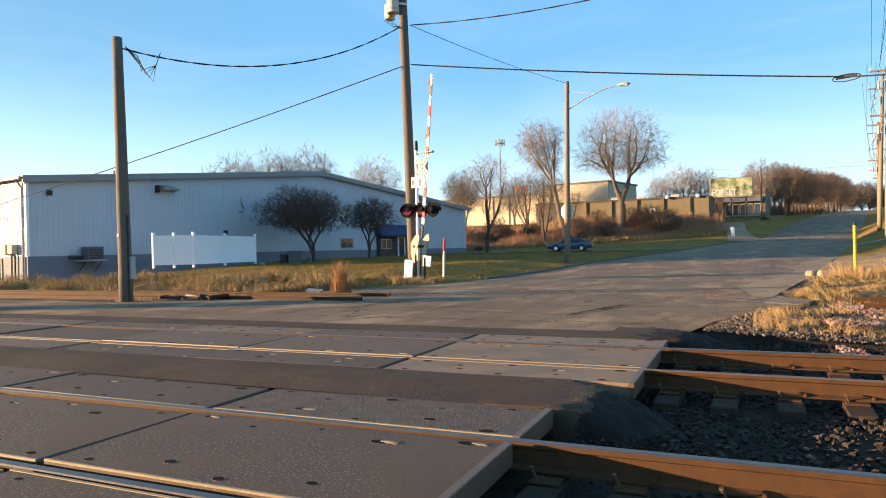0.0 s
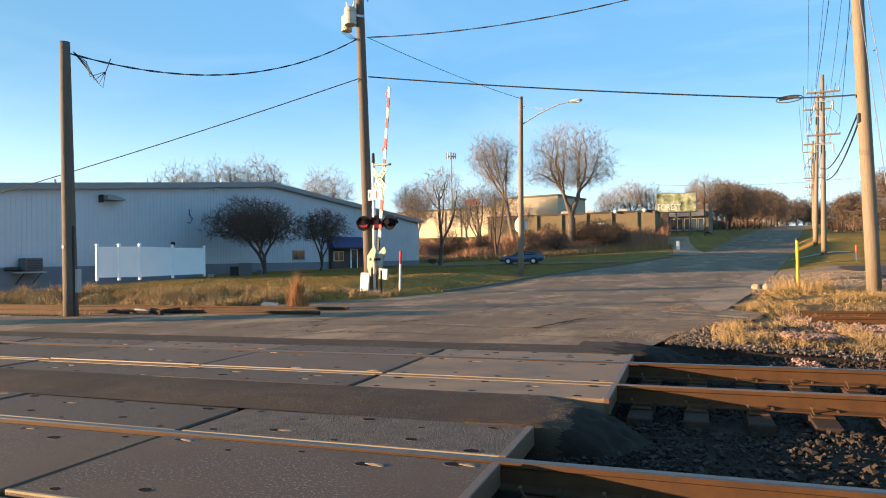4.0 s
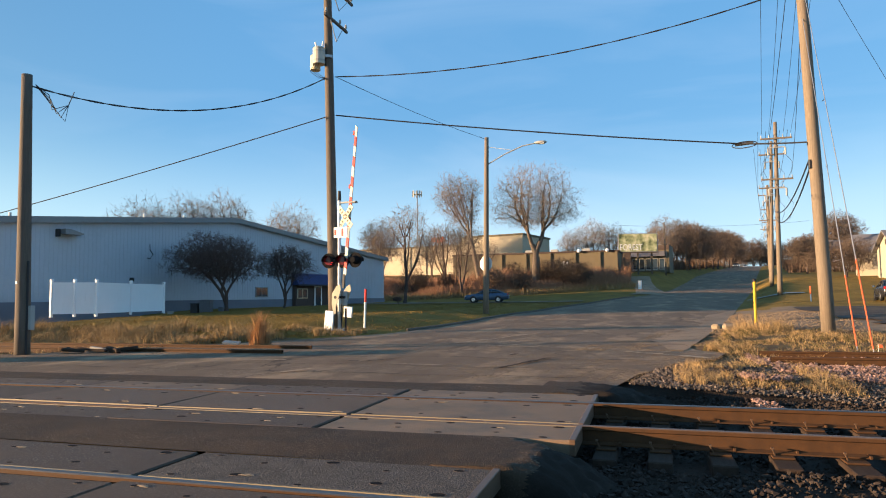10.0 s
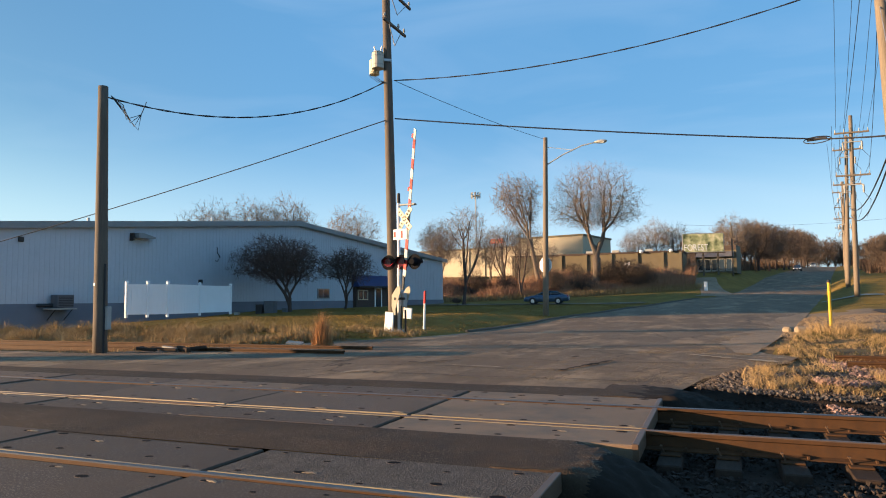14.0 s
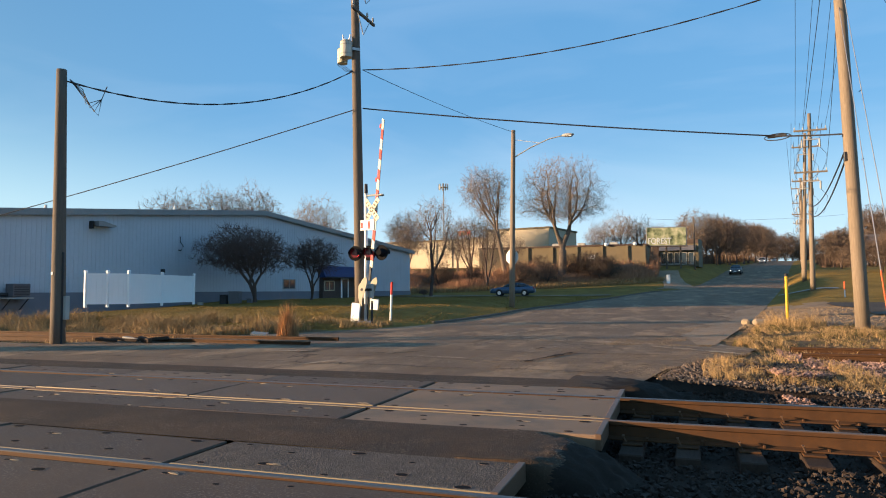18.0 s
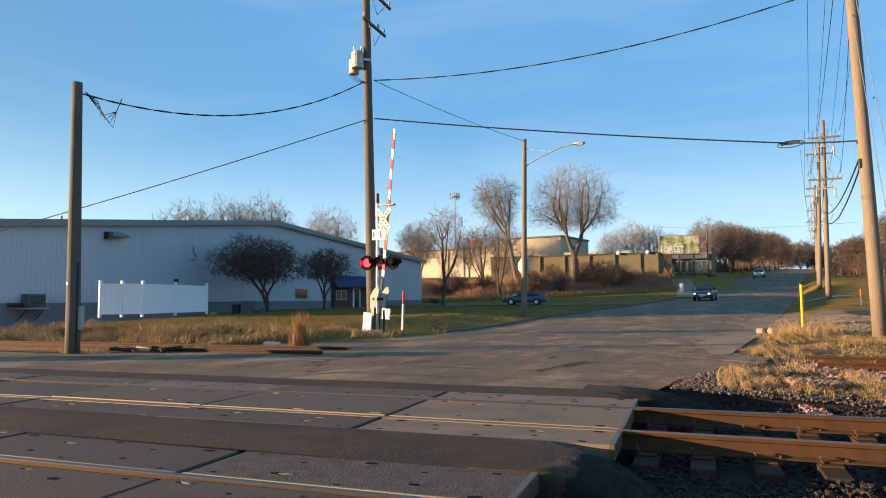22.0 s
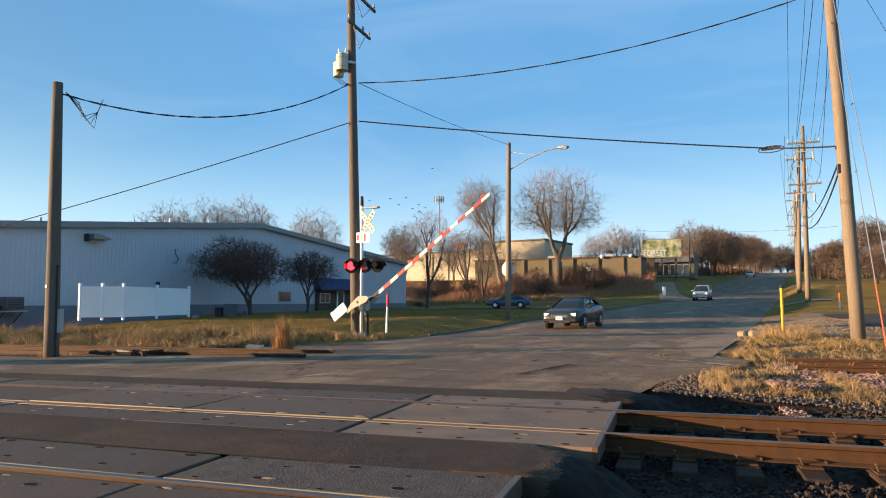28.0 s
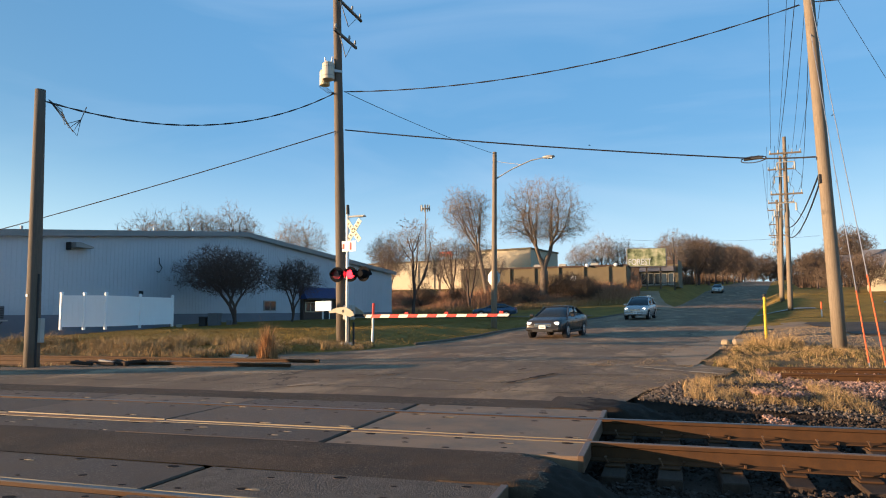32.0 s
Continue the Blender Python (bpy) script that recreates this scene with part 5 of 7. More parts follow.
SIGNALBOX = thing("signal_cabinet", pose(-18.0, 10.6, -0.1, 0, 0, 4) @ Matrix.Scale(0.92, 4), "grey metal railroad signal cabinet by the track", "cabinet")
part("body", box(B(), (0, 0, 0.8), (1.5, 1.1, 1.6), bevel=0.03), M_GALV, SIGNALBOX)
part("lid", box(B(), (0, 0, 1.64), (1.6, 1.2, 0.09), bevel=0.02), M_GALV, SIGNALBOX)
part("door", box(B(), (0.2, -0.56, 0.9), (0.9, 0.02, 1.4)), M_GREY, SIGNALBOX)


# ---- buildings beyond ----
def build_tan():
    b = thing("brick_building", pose(-30.0, 105.6, 0, 0, 0, -2), "long low tan brick building behind brown brush", "building")
    z0, z1, ln = 2.5, 7.9, 26.0
    part("wall", box(B(), (ln / 2, 4, (z0 + z1) / 2), (ln, 8, z1 - z0)), M_TAN, b)
    part("coping", box(B(), (ln / 2, 4, z1 + 0.1), (ln + 0.3, 8.3, 0.25)), M_BRICKDARK, b, "dark roof coping")
    for x in (0.4, 4.1, 8.0, 11.9, 15.7, 19.5, 23.2, 25.7):
        part("pilaster", box(B(), (x, -0.1, (z0 + z1) / 2), (0.35, 0.3, z1 - z0)), M_TAN, b)
    part("door", box(B(), (18.0, -0.06, 5.6), (0.9, 0.12, 2.0)), M_WHITE, b, "white steel door")
    for x in (12, 16, 21):
        part("roof_unit", box(B(), (x, 3, z1 + 0.45), (1.2, 1.2, 0.6), bevel=0.05), M_GREY, b)
    for x in (20.2, 24.4):
        bm = B()
        bmesh.ops.create_uvsphere(bm, u_segments=10, v_segments=6, radius=0.28, matrix=pose(x, -0.4, z1 + 0.2))
        part("wall_lamp", bm, M_WHITE, b)
    c = thing("cream_building", pose(-51, 139, 0, 0, 0, -14), "tall cream stucco building with a flat roof", "building")
    part("wall", box(B(), (3, 8, 7.0), (34, 16, 10)), M_CREAM, c)
    part("wing", box(B(), (22, 6, 8.4), (14, 14, 10)), M_CREAM, c)
    part("cornice", box(B(), (22, 6, 13.5), (14.4, 14.4, 0.35)), M_TAN, c)
    part("cornice", box(B(), (3, 8, 12.1), (34.4, 16.4, 0.35)), M_TAN, c)
    for k in range(5):
        part("pilaster", box(B(), (2 + 4 * k, -0.1, 7.5), (0.4, 0.3, 9)), M_CREAM, c)
    part("red_sign", box(B(), (9.5, -0.6, 13.4), (3.2, 0.4, 1.0), bevel=0.1), M_REDPAINT, c, "red roof sign")
    part("sign_post", box(B(), (9.5, -0.5, 12.6), (0.2, 0.2, 1.4)), M_BLACK, c)


build_tan()


def build_billboard():
    b = thing("billboard", pose(-1.3, 115.4, land_z(-1.3, 115.4), 0, 0, 10), "roadside billboard with a green woodland picture", "billboard")
    g = land_z(-1.3, 115.4)
    z0, z1 = 8.35 - g, 11.4 - g
    part("panel", box(B(), (0, 0, (z0 + z1) / 2), (6.3, 0.2, z1 - z0), bevel=0.03), M_TRIM, b)
    part("poster", box(B(), (0, -0.11, (z0 + z1) / 2), (6.05, 0.03, z1 - z0 - 0.2)), M_POSTER, b, "green and yellow woodland poster")
    cu = bpy.data.curves.new("word", "FONT")
    cu.body, cu.size, cu.extrude = "FOREST", 1.3, 0.01
    tmp = bpy.data.objects.new("word", cu)
    scene.collection.objects.link(tmp)
    me = bpy.data.meshes.new_from_object(tmp.evaluated_get(bpy.context.evaluated_depsgraph_get()))
    bpy.data.objects.remove(tmp)
    me.materials.clear()
    me.materials.append(M_WHITE)
    w = new("lettering", me)
    w.parent = b
    w.matrix_basis = pose(-2.95, -0.14, z0 + 0.32, 90, 0, 0) @ Matrix.Diagonal((0.82, 1.1, 1, 1))
    for x in (-2.2, 0, 2.2):
        part("post", box(B(), (x, 0.25, z0 / 2), (0.25, 0.25, z0 + 1.0)), M_WOOD, b)
    part("catwalk", box(B(), (0, -0.6, z0 - 0.12), (6.4, 0.8, 0.06)), M_BRICKDARK, b)


def poster():
    m = bpy.data.materials.new("woodland_poster")
    m.use_nodes = True
    n, l = m.node_tree.nodes, m.node_tree.links
    tc, nz, cr = n.new("ShaderNodeTexCoord"), n.new("ShaderNodeTexNoise"), n.new("ShaderNodeValToRGB")
    nz.inputs["Scale"].default_value, nz.inputs["Detail"].default_value = 0.9, 6
    l.new(tc.outputs["Object"], nz.inputs["Vector"])
    l.new(nz.outputs["Fac"], cr.inputs["Fac"])
    e = cr.color_ramp.elements
    e[0].position, e[0].color = 0.36, (0.05, 0.07, 0.025, 1)
    e[1].position, e[1].color = 0.66, (0.75, 0.68, 0.42, 1)
    e.new(0.5).color = (0.34, 0.36, 0.17, 1)
    l.new(cr.outputs[0], n["Principled BSDF"].inputs["Base Color"])
    n["Principled BSDF"].inputs["Roughness"].default_value = 0.6
    return m


M_POSTER = poster()
build_billboard()


def build_store():
    x, y = 0.4, 121
    s = thing("corner_store", pose(x, y, land_z(x, y), 0, 0, -8), "small dark shopfront with white framed glazing", "shop")
    part("wall", box(B(), (0, 3, 2.1), (6.6, 6, 4.6)), M_TAN, s)
    part("dark_bay", box(B(), (-3.9, 1.5, 1.6), (1.8, 4, 3.6)), M_BRICKDARK, s)
    part("canopy", prism(B(), [(-1.4, 2.5), (0.1, 2.5), (0.1, 3.5)], "x", -2.9, 2.9), M_ROOF, s, "grey sloping canopy")
    part("fascia", box(B(), (0, -0.05, 4.0), (6.6, 0.15, 0.7)), M_BRICKDARK, s)
    for k in range(5):
        w = part("window", box(B(), (-2.3 + 1.1 * k, -0.04, 1.2), (0.95, 0.08, 2.1)), M_GREY, s)
        part("pane", box(B(), (-2.3 + 1.1 * k, -0.09, 1.25), (0.7, 0.03, 1.7)), M_GLASS, w)


build_store()


def house(x, y, rz, w, d, h, roof, wall, label, name="house"):
    z = land_z(x, y)
    b = thing(name, pose(x, y, z - 0.1, 0, 0, rz), label, "house")
    part("wall", prism(B(), [(0, -0.5), (d, -0.5), (d, h), (d / 2, h + roof), (0, h)], "x", 0, w), wall, b)
    for a, c in (((-0.4, h - 0.2), (d / 2, h + roof + 0.1)), ((d / 2, h + roof + 0.1), (d + 0.4, h - 0.2))):
        part("roof", prism(B(), [a, c, (c[0], c[1] + 0.16), (a[0], a[1] + 0.16)], "x", -0.4, w + 0.4), M_ROOF, b, "grey shingled roof slope")
    for k in range(int(w // 3) if wall is not M_CREAM else 0):
        f = part("window", box(B(), (1.5 + 3 * k, -0.03, h * 0.55), (1.0, 0.1, 1.1)), M_WHITE, b)
        part("pane", box(B(), (1.5 + 3 * k, -0.09, h * 0.55), (0.8, 0.03, 0.9)), M_GLASS, f)
    f = part("window", box(B(), (-0.03, d * 0.3, h * 0.55), (0.1, 1.0, 1.2)), M_WHITE, b)
    part("pane", box(B(), (-0.09, d * 0.3, h * 0.55), (0.03, 0.8, 1.0)), M_GLASS, f)
    part("vent", box(B(), (-0.02, d / 2, h + roof * 0.45), (0.08, 0.5, 0.5)), M_BRICKDARK, b)
    return b


house(22.1, 71.6, 1, 16, 5.4, 3.1, 1.6, M_CREAM, "cream sided house with a grey gable roof")
house(25.6, 98, -14, 9, 8, 3.2, 2.2, M_CREAM, "cream house behind bare trees")
house(33, 150, -10, 6, 8, 3.5, 2.4, M_WHITE, "white house near the crest of the street")
house(16, 300, 0, 12, 8, 3.5, 2.4, M_WHITE, "pale house at the top of the hill")

SHED = thing("blue_shed", pose(17.6, 47.0, land_z(17.6, 47), 0, 0, -15), "small blue building with an orange stripe", "shed")
part("wall", prism(B(), [(0, 0), (4, 0), (4, 2.3), (2, 3.2), (0, 2.3)], "x", 0, 6), mat("teal_paint", (0.08, 0.17, 0.24), 0.6, vary=0.1), SHED)
part("stripe", box(B(), (3, -0.03, 1.75), (6, 0.05, 0.35)), M_ORANGE, SHED, "orange painted stripe")
part("roof", prism(B(), [(-0.3, 2.2), (2, 3.28), (4.3, 2.2), (4.3, 2.35), (2, 3.45), (-0.3, 2.35)], "x", -0.3, 6.3), M_ROOF, SHED)

TOWER = thing("cell_tower", pose(-97, 284, 12), "slender grey cell tower with antenna panels", "tower")
part("mast", rod(B(), (0, 0, 0), (0, 0, 37), 0.34, 0.22, 10), M_TRIM, TOWER)
part("platform", box(B(), (0, 0, 35.2), (3.6, 3.6, 0.25)), M_GALV, TOWER)
for k in range(9):
    a = k * 2 * math.pi / 9
    part("antenna", box(B(), (2.0 * math.cos(a), 2.0 * math.sin(a), 35.4), (0.4, 0.4, 2.6), a), M_GREY, TOWER)

for x, y, h in ((6.2, 93, 1.4), (4.3, 118, 8.5), (13.5, 170, 8), (8.2, 150, 7.5)):
    x = road_left(y) - 3
    if h < 3:
        u = thing("utility_box", pose(x, y, land_z(x, y)), "small white utility box on the verge", "utility box")
        part("body", box(B(), (0, 0, 0.6), (0.45, 0.4, 1.2), bevel=0.03), M_WHITE, u)
        part("lid", box(B(), (0, 0, 1.22), (0.5, 0.45, 0.06)), M_GREY, u)
    else:
        p = wood_pole("light_pole", (x, y, land_z(x, y)), (x, y, land_z(x, y) + h), 0.13, 0.09, "bare wooden light pole on the far verge", M_WOOD, "far light poles")

# Scrap by the siding at the foot of the west pole.
rng = random.Random(3)
for k in range(9):
    x, y = -14.6 + 0.17 * k + rng.uniform(-0.15, 0.15), 14.3 + rng.uniform(-0.3, 0.4)
    s = part("scrap_timber", box(B(), (0, 0, 0.07), (rng.uniform(0.25, 0.75), rng.uniform(0.07, 0.13), rng.uniform(0.05, 0.11)), bevel=0.015), M_TIE if k != 4 else M_CONC, at=pose(x, y, -0.02, 0, rng.uniform(-9, 9), rng.uniform(-40, 40)))
    tagged(s, "broken piece of old timber beside the rails", "scrap timber", "scrap by the siding")
s = part("scrap_board", box(B(), (0, 0, 0.05), (0.45, 0.3, 0.04)), M_CONC, at=pose(-11.2, 16.6, 0.06, 8, 5, 20))
tagged(s, "pale broken board lying in dry grass", "board")

# Paved drive behind the lawn, and the lot.
sheet("driveway", [[(x, y0 + 0.10 * (x + 34), land_z(x, y0 + 0.10 * (x + 34)) + 0.05) for x in [-46 + 2 * k for k in range(21)]] for y0 in (62.5, 64, 65.5, 67)], M_ASPHALT, "grey asphalt drive behind the lawn", "road")
sheet("lot", [[(x, y, land_z(x, y) + 0.05) for x in [7.6 + 0.9 * max(0, math.sin(y * 0.9)) + 1.2 * k for k in range(24)]] for y in [28 + 1.2 * j for j in range(13)]], M_LOT, "dark asphalt parking lot beside gravel", "parking lot")
sheet("side_walk", [[(x, y, land_z(x, y) + 0.06) for x in [road_right(59) + 0.3 + 0.6 * k for k in range(8)]] for y in (58.8, 59.7)], M_CONC, "pale concrete walk across the lawn", "kerb")


# ---- trees, brush, grass ----
class Wood:
    """Branches gathered as plain lists of points and faces."""

    def __init__(self):
        self.v, self.f = [], []

    def limb(self, pts, radii, n):
        rings = []
        for i, p in enumerate(pts):
            d = pts[min(i + 1, len(pts) - 1)] - pts[max(i - 1, 0)]
            u = d.orthogonal().normalized()
            w = d.normalized().cross(u)
            k = len(self.v)
            for a in range(n):
                c, s = math.cos(a * 2 * math.pi / n) * radii[i], math.sin(a * 2 * math.pi / n) * radii[i]
                self.v.append(tuple(p + u * c + w * s))
            rings.append(k)
        for a, b in zip(rings, rings[1:]):
            for k in range(n):
                self.f.append((a + k, a + (k + 1) % n, b + (k + 1) % n, b + k))


def crown_points(rng, env, count):
    """Random points in the crown, given as egg-shaped volumes, denser toward the outside."""
    out = []
    share = [e[3] * e[4] * e[5] for e in env]
    for e, w in zip(env, share):
        n = int(count * w / sum(share))
        d = rng.normal(size=(n, 3))
        d /= np.linalg.norm(d, axis=1)[:, None]
        r = rng.random(n) ** 0.42
        lump = np.array([0.86 + 0.3 * noise.noise((v[0] * 2.1, v[1] * 2.1, v[2] * 2.1 + e[2])) for v in d])
        out.append(np.array(e[:3]) + d * (r * lump)[:, None] * np.array(e[3:]))
    return np.concatenate(out)


def crown_split(rng, pts, at):
    """Parts the tips of a bough in two, by the way they lie as seen from the fork."""
    d = pts - at
    ln = np.linalg.norm(d, axis=1)
    u = d / np.maximum(ln, 1e-6)[:, None]
    u = np.concatenate([u, 0.12 * (ln / ln.max())[:, None]], axis=1)
    a = u[rng.integers(len(u))]
    b = u[((u - a) ** 2).sum(1).argmax()]
    a = u[((u - b) ** 2).sum(1).argmax()]
    for _ in range(3):
        side = ((u - a) ** 2).sum(1) < ((u - b) ** 2).sum(1) * rng.uniform(0.8, 1.25)
        if side.all() or not side.any():
            side = np.arange(len(u)) % 2 == 0
            break
        a, b = u[side].mean(0), u[~side].mean(0)
    return side


def tree_meshes(seed, fork, r0, env, count, tip, bark, twig, twig_len=0.5, twig_n=3, lean=(0, 0), share=0.24, flat=-9.0, leaves=0, leaf_mat=None, leaf_size=0.1):
    """A bare tree: the trunk rises to its fork, then every bough parts in two toward its share of the crown, down to single twigs."""
    rng = np.random.default_rng(seed)
    goals = crown_points(rng, env, count)
    goals = goals[goals[:, 2] > flat]
    power = math.log(r0 / tip) / math.log(len(goals))
    st, tw = Wood(), Wood()

    def bough(p, q, way, n0, n1, bend):
        L = np.linalg.norm(q - p)
        c = p + way * L * 0.33 + rng.normal(size=3) * L * bend
        k = 5 if L > 1.2 else 4 if L > 0.5 else 3
        ts = [m / (k - 1) for m in range(k)]
        pts = [Vector((1 - m) ** 2 * p + 2 * m * (1 - m) * c + m * m * q) for m in ts]
        ra, rb = tip * n0 ** power, tip * n1 ** power
        radii = [ra + (rb - ra) * m for m in ts]
        big = ra > 0.16 * r0
        (st if big else tw).limb(pts, radii, 9 if ra > 0.5 * r0 else 6 if big else 3)
        v = q - c
        return v / max(np.linalg.norm(v), 1e-6)

    base, top = np.array((0.0, 0.0, -0.3)), np.array((lean[0], lean[1], fork))
    up = np.array((0.0, 0.0, 1.0))
    st.limb([Vector(base), Vector(base * 0.4 + top * 0.08), Vector(base * 0.35 + top * 0.65), Vector(top)], [r0 * 1.5, r0 * 1.12, r0 * 0.98, r0 * 0.95], 10)
    todo = [(top, (top - base) / np.linalg.norm(top - base), goals)]
    while todo:
        p, way, pts = todo.pop()
        n = len(pts)
        side = crown_split(rng, pts, p) if n > 2 else np.arange(n) < 1
        for half in (pts[side], pts[~side]):
            m = len(half)
            if not m:
                continue
            c = half.mean(0)
            if m > 1:
                q = p + (c - p) * (share + 0.32 * (1 - math.log(m) / math.log(len(goals)))) * rng.uniform(0.8, 1.2)
                q = q + (rng.normal(size=3) * 0.035 + up * 0.03) * np.linalg.norm(q - p)
                w = bough(p, q, way, m, m * 0.92, 0.025)
                todo.append((q, w, half))
                continue
            w = bough(p, half[0], way, 1.4, 0.7, 0.05)
            for _ in range(twig_n):
                f = rng.uniform(0.25, 1.0)
                v = w + rng.normal(size=3) * 0.42 + up * 0.1
                v /= np.linalg.norm(v)
                a, ln = Vector(p + (half[0] - p) * f), twig_len * rng.uniform(0.4, 1.2)
                v = Vector(v)
                tw.limb([a, a + v * ln * 0.5 + Vector((0, 0, 0.02 * ln)), a + v * ln + Vector((0, 0, 0.07 * ln))], [tip * 0.8, tip * 0.6, tip * 0.3], 3)
    out = [("trunk", data_mesh("trunk", st.v, st.f, bark)), ("crown", data_mesh("crown", tw.v, tw.f, twig))]
    for p in out[0][1].polygons:
        p.use_smooth = True
    if leaves:
        v, f = [], []
        pick = random.Random(seed)
        for _ in range(leaves):
            c = Vector(tw.v[pick.randrange(len(tw.v))])
            k = len(v)
            for _ in range(3):
                v.append(tuple(c + Vector((pick.uniform(-1, 1), pick.uniform(-1, 1), pick.uniform(-1, 1))) * leaf_size))
            f.append((k, k + 1, k + 2))
        out.append(("leaves", data_mesh("leaves", v, f, leaf_mat)))
    return out


def plant(name, meshes, m, label, category="tree", group=""):
    t = thing(name, m, label, category, group)
    for n, me in meshes:
        ob = new(n, me)
        ob.parent = t
    return t


def at_ground(x, y, rz=0, s=1.0, drop=0.05):
    return pose(x, y, land_z(x, y) - drop, 0, 0, rz) @ Matrix.Scale(s, 4)


M_LEAFDARK = mat("withered_dark_leaves", (0.11, 0.07, 0.06), 0.9, vary=0.3, bump=0, island=0.4, spec=0.1)
M_LEAFBROWN = mat("withered_brown_leaves", (0.12, 0.065, 0.035), 0.9, vary=0.3, bump=0, island=0.4)
M_TWIGDARK = mat("dark_brown_twigs", (0.125, 0.085, 0.072), 0.9, vary=0.2, bump=0, spec=0.1)
M_TWIGBROWN = mat("brown_twigs", (0.149, 0.11, 0.083), 0.9, vary=0.2, bump=0, spec=0.1)
M_TWIGRED = mat("reddish_brown_twigs", (0.134, 0.0975, 0.0715), 0.9, vary=0.2, bump=0, spec=0.1)
M_HILL = mat("grey_brown_hedge", (0.13, 0.085, 0.058), 0.95, vary=0.3, bump=0, island=0.4, spec=0.05)
BIG = tree_meshes(5, 3.5, 0.43, ((0.1, 0, 9.9, 5.7, 5.4, 4.3), (0, 0, 8.2, 5.9, 5.6, 2.2)), 3000, 0.0055, M_BARK, M_TWIG, 0.75, 5, lean=(0.1, 0))
VASE = tree_meshes(21, 4.6, 0.25, ((-2.6, 0, 10.6, 3.3, 3.3, 3.1), (-2.0, 0, 8.4, 2.2, 2.2, 1.4)), 1700, 0.0055, M_BARK, M_TWIG, 0.7, 5, lean=(-0.9, 0))
MID = tree_meshes(33, 1.6, 0.22, ((0, 0, 6.3, 4.2, 4.2, 3.9),), 1100, 0.009, M_BARK, M_TWIG, 0.85, 5)
MID2 = tree_meshes(34, 1.0, 0.2, ((0, 0, 5.2, 3.7, 3.7, 3.6), (0.6, 0, 3.0, 3.0, 3.0, 1.8)), 1000, 0.013, M_DARKBARK, M_TWIGBROWN, 0.7, 6)
MID3 = tree_meshes(35, 1.4, 0.2, ((0.4, 0, 5.6, 3.0, 3.4, 3.8), (-0.8, 0.3, 3.6, 2.7, 2.7, 1.9)), 1000, 0.013, M_DARKBARK, M_TWIGBROWN, 0.7, 6)
RED = tree_meshes(36, 0.5, 0.14, ((0, 0, 3.2, 3.1, 3.1, 2.7),), 800, 0.012, M_DARKBARK, M_TWIGRED, 0.5, 6)
CRAB = tree_meshes(8, 0.2, 0.15, ((-1.0, 0, 3.5, 3.6, 3.3, 1.75), (-0.4, 0, 3.1, 3.2, 3.0, 1.5)), 2600, 0.006, M_DARKBARK, M_TWIGDARK, 0.42, 7, flat=1.9, leaves=16000, leaf_mat=M_LEAFDARK, leaf_size=0.03)
CRABLET = tree_meshes(9, 0.2, 0.11, ((0.3, 0, 3.4, 2.5, 2.4, 1.6),), 1400, 0.006, M_DARKBARK, M_TWIGDARK, 0.42, 6, flat=2.0, lean=(0.15, 0), leaves=7000, leaf_mat=M_LEAFDARK, leaf_size=0.03)
MULTI = tree_meshes(13, 0.25, 0.2, ((0.3, 0, 6.9, 2.5, 2.5, 2.6), (0.9, 0.2, 4.6, 2.3, 2.3, 2.0)), 800, 0.0065, M_DARKBARK, M_TWIG, 0.6, 4, leaves=260, leaf_mat=M_LEAFBROWN, leaf_size=0.07)

plant("shade_tree", BIG, at_ground(-15.0, 94.9, 30, 1.32), "large bare spreading shade tree above brown brush")
plant("shade_tree", VASE, at_ground(-22.0, 91.8, 0, 1.26), "tall bare tree with rising limbs")
plant("ornamental_tree", CRAB, at_ground(-29.3, 42.8, 0, 1.15), "dark rounded crabapple tree with withered leaves")
plant("ornamental_tree", CRABLET, at_ground(-28.1, 48.6, 10, 1.05), "smaller dark crabapple tree beside the vestibule")
plant("clump_tree", MULTI, at_ground(-24.0, 66.1, 0, 1.14), "multi-stemmed bare tree beside the warehouse")
plant("clump_tree", MULTI, at_ground(-22.6, 83.0, 80, 0.95), "multi-stemmed bare tree in brown brush")
plant("clump_tree", MULTI, at_ground(-26.0, 88.0, 200, 1.1), "multi-stemmed bare tree in brown brush")
plant("clump_tree", MULTI, at_ground(-20.2, 88.0, 130, 0.8), "multi-stemmed bare tree in brown brush")
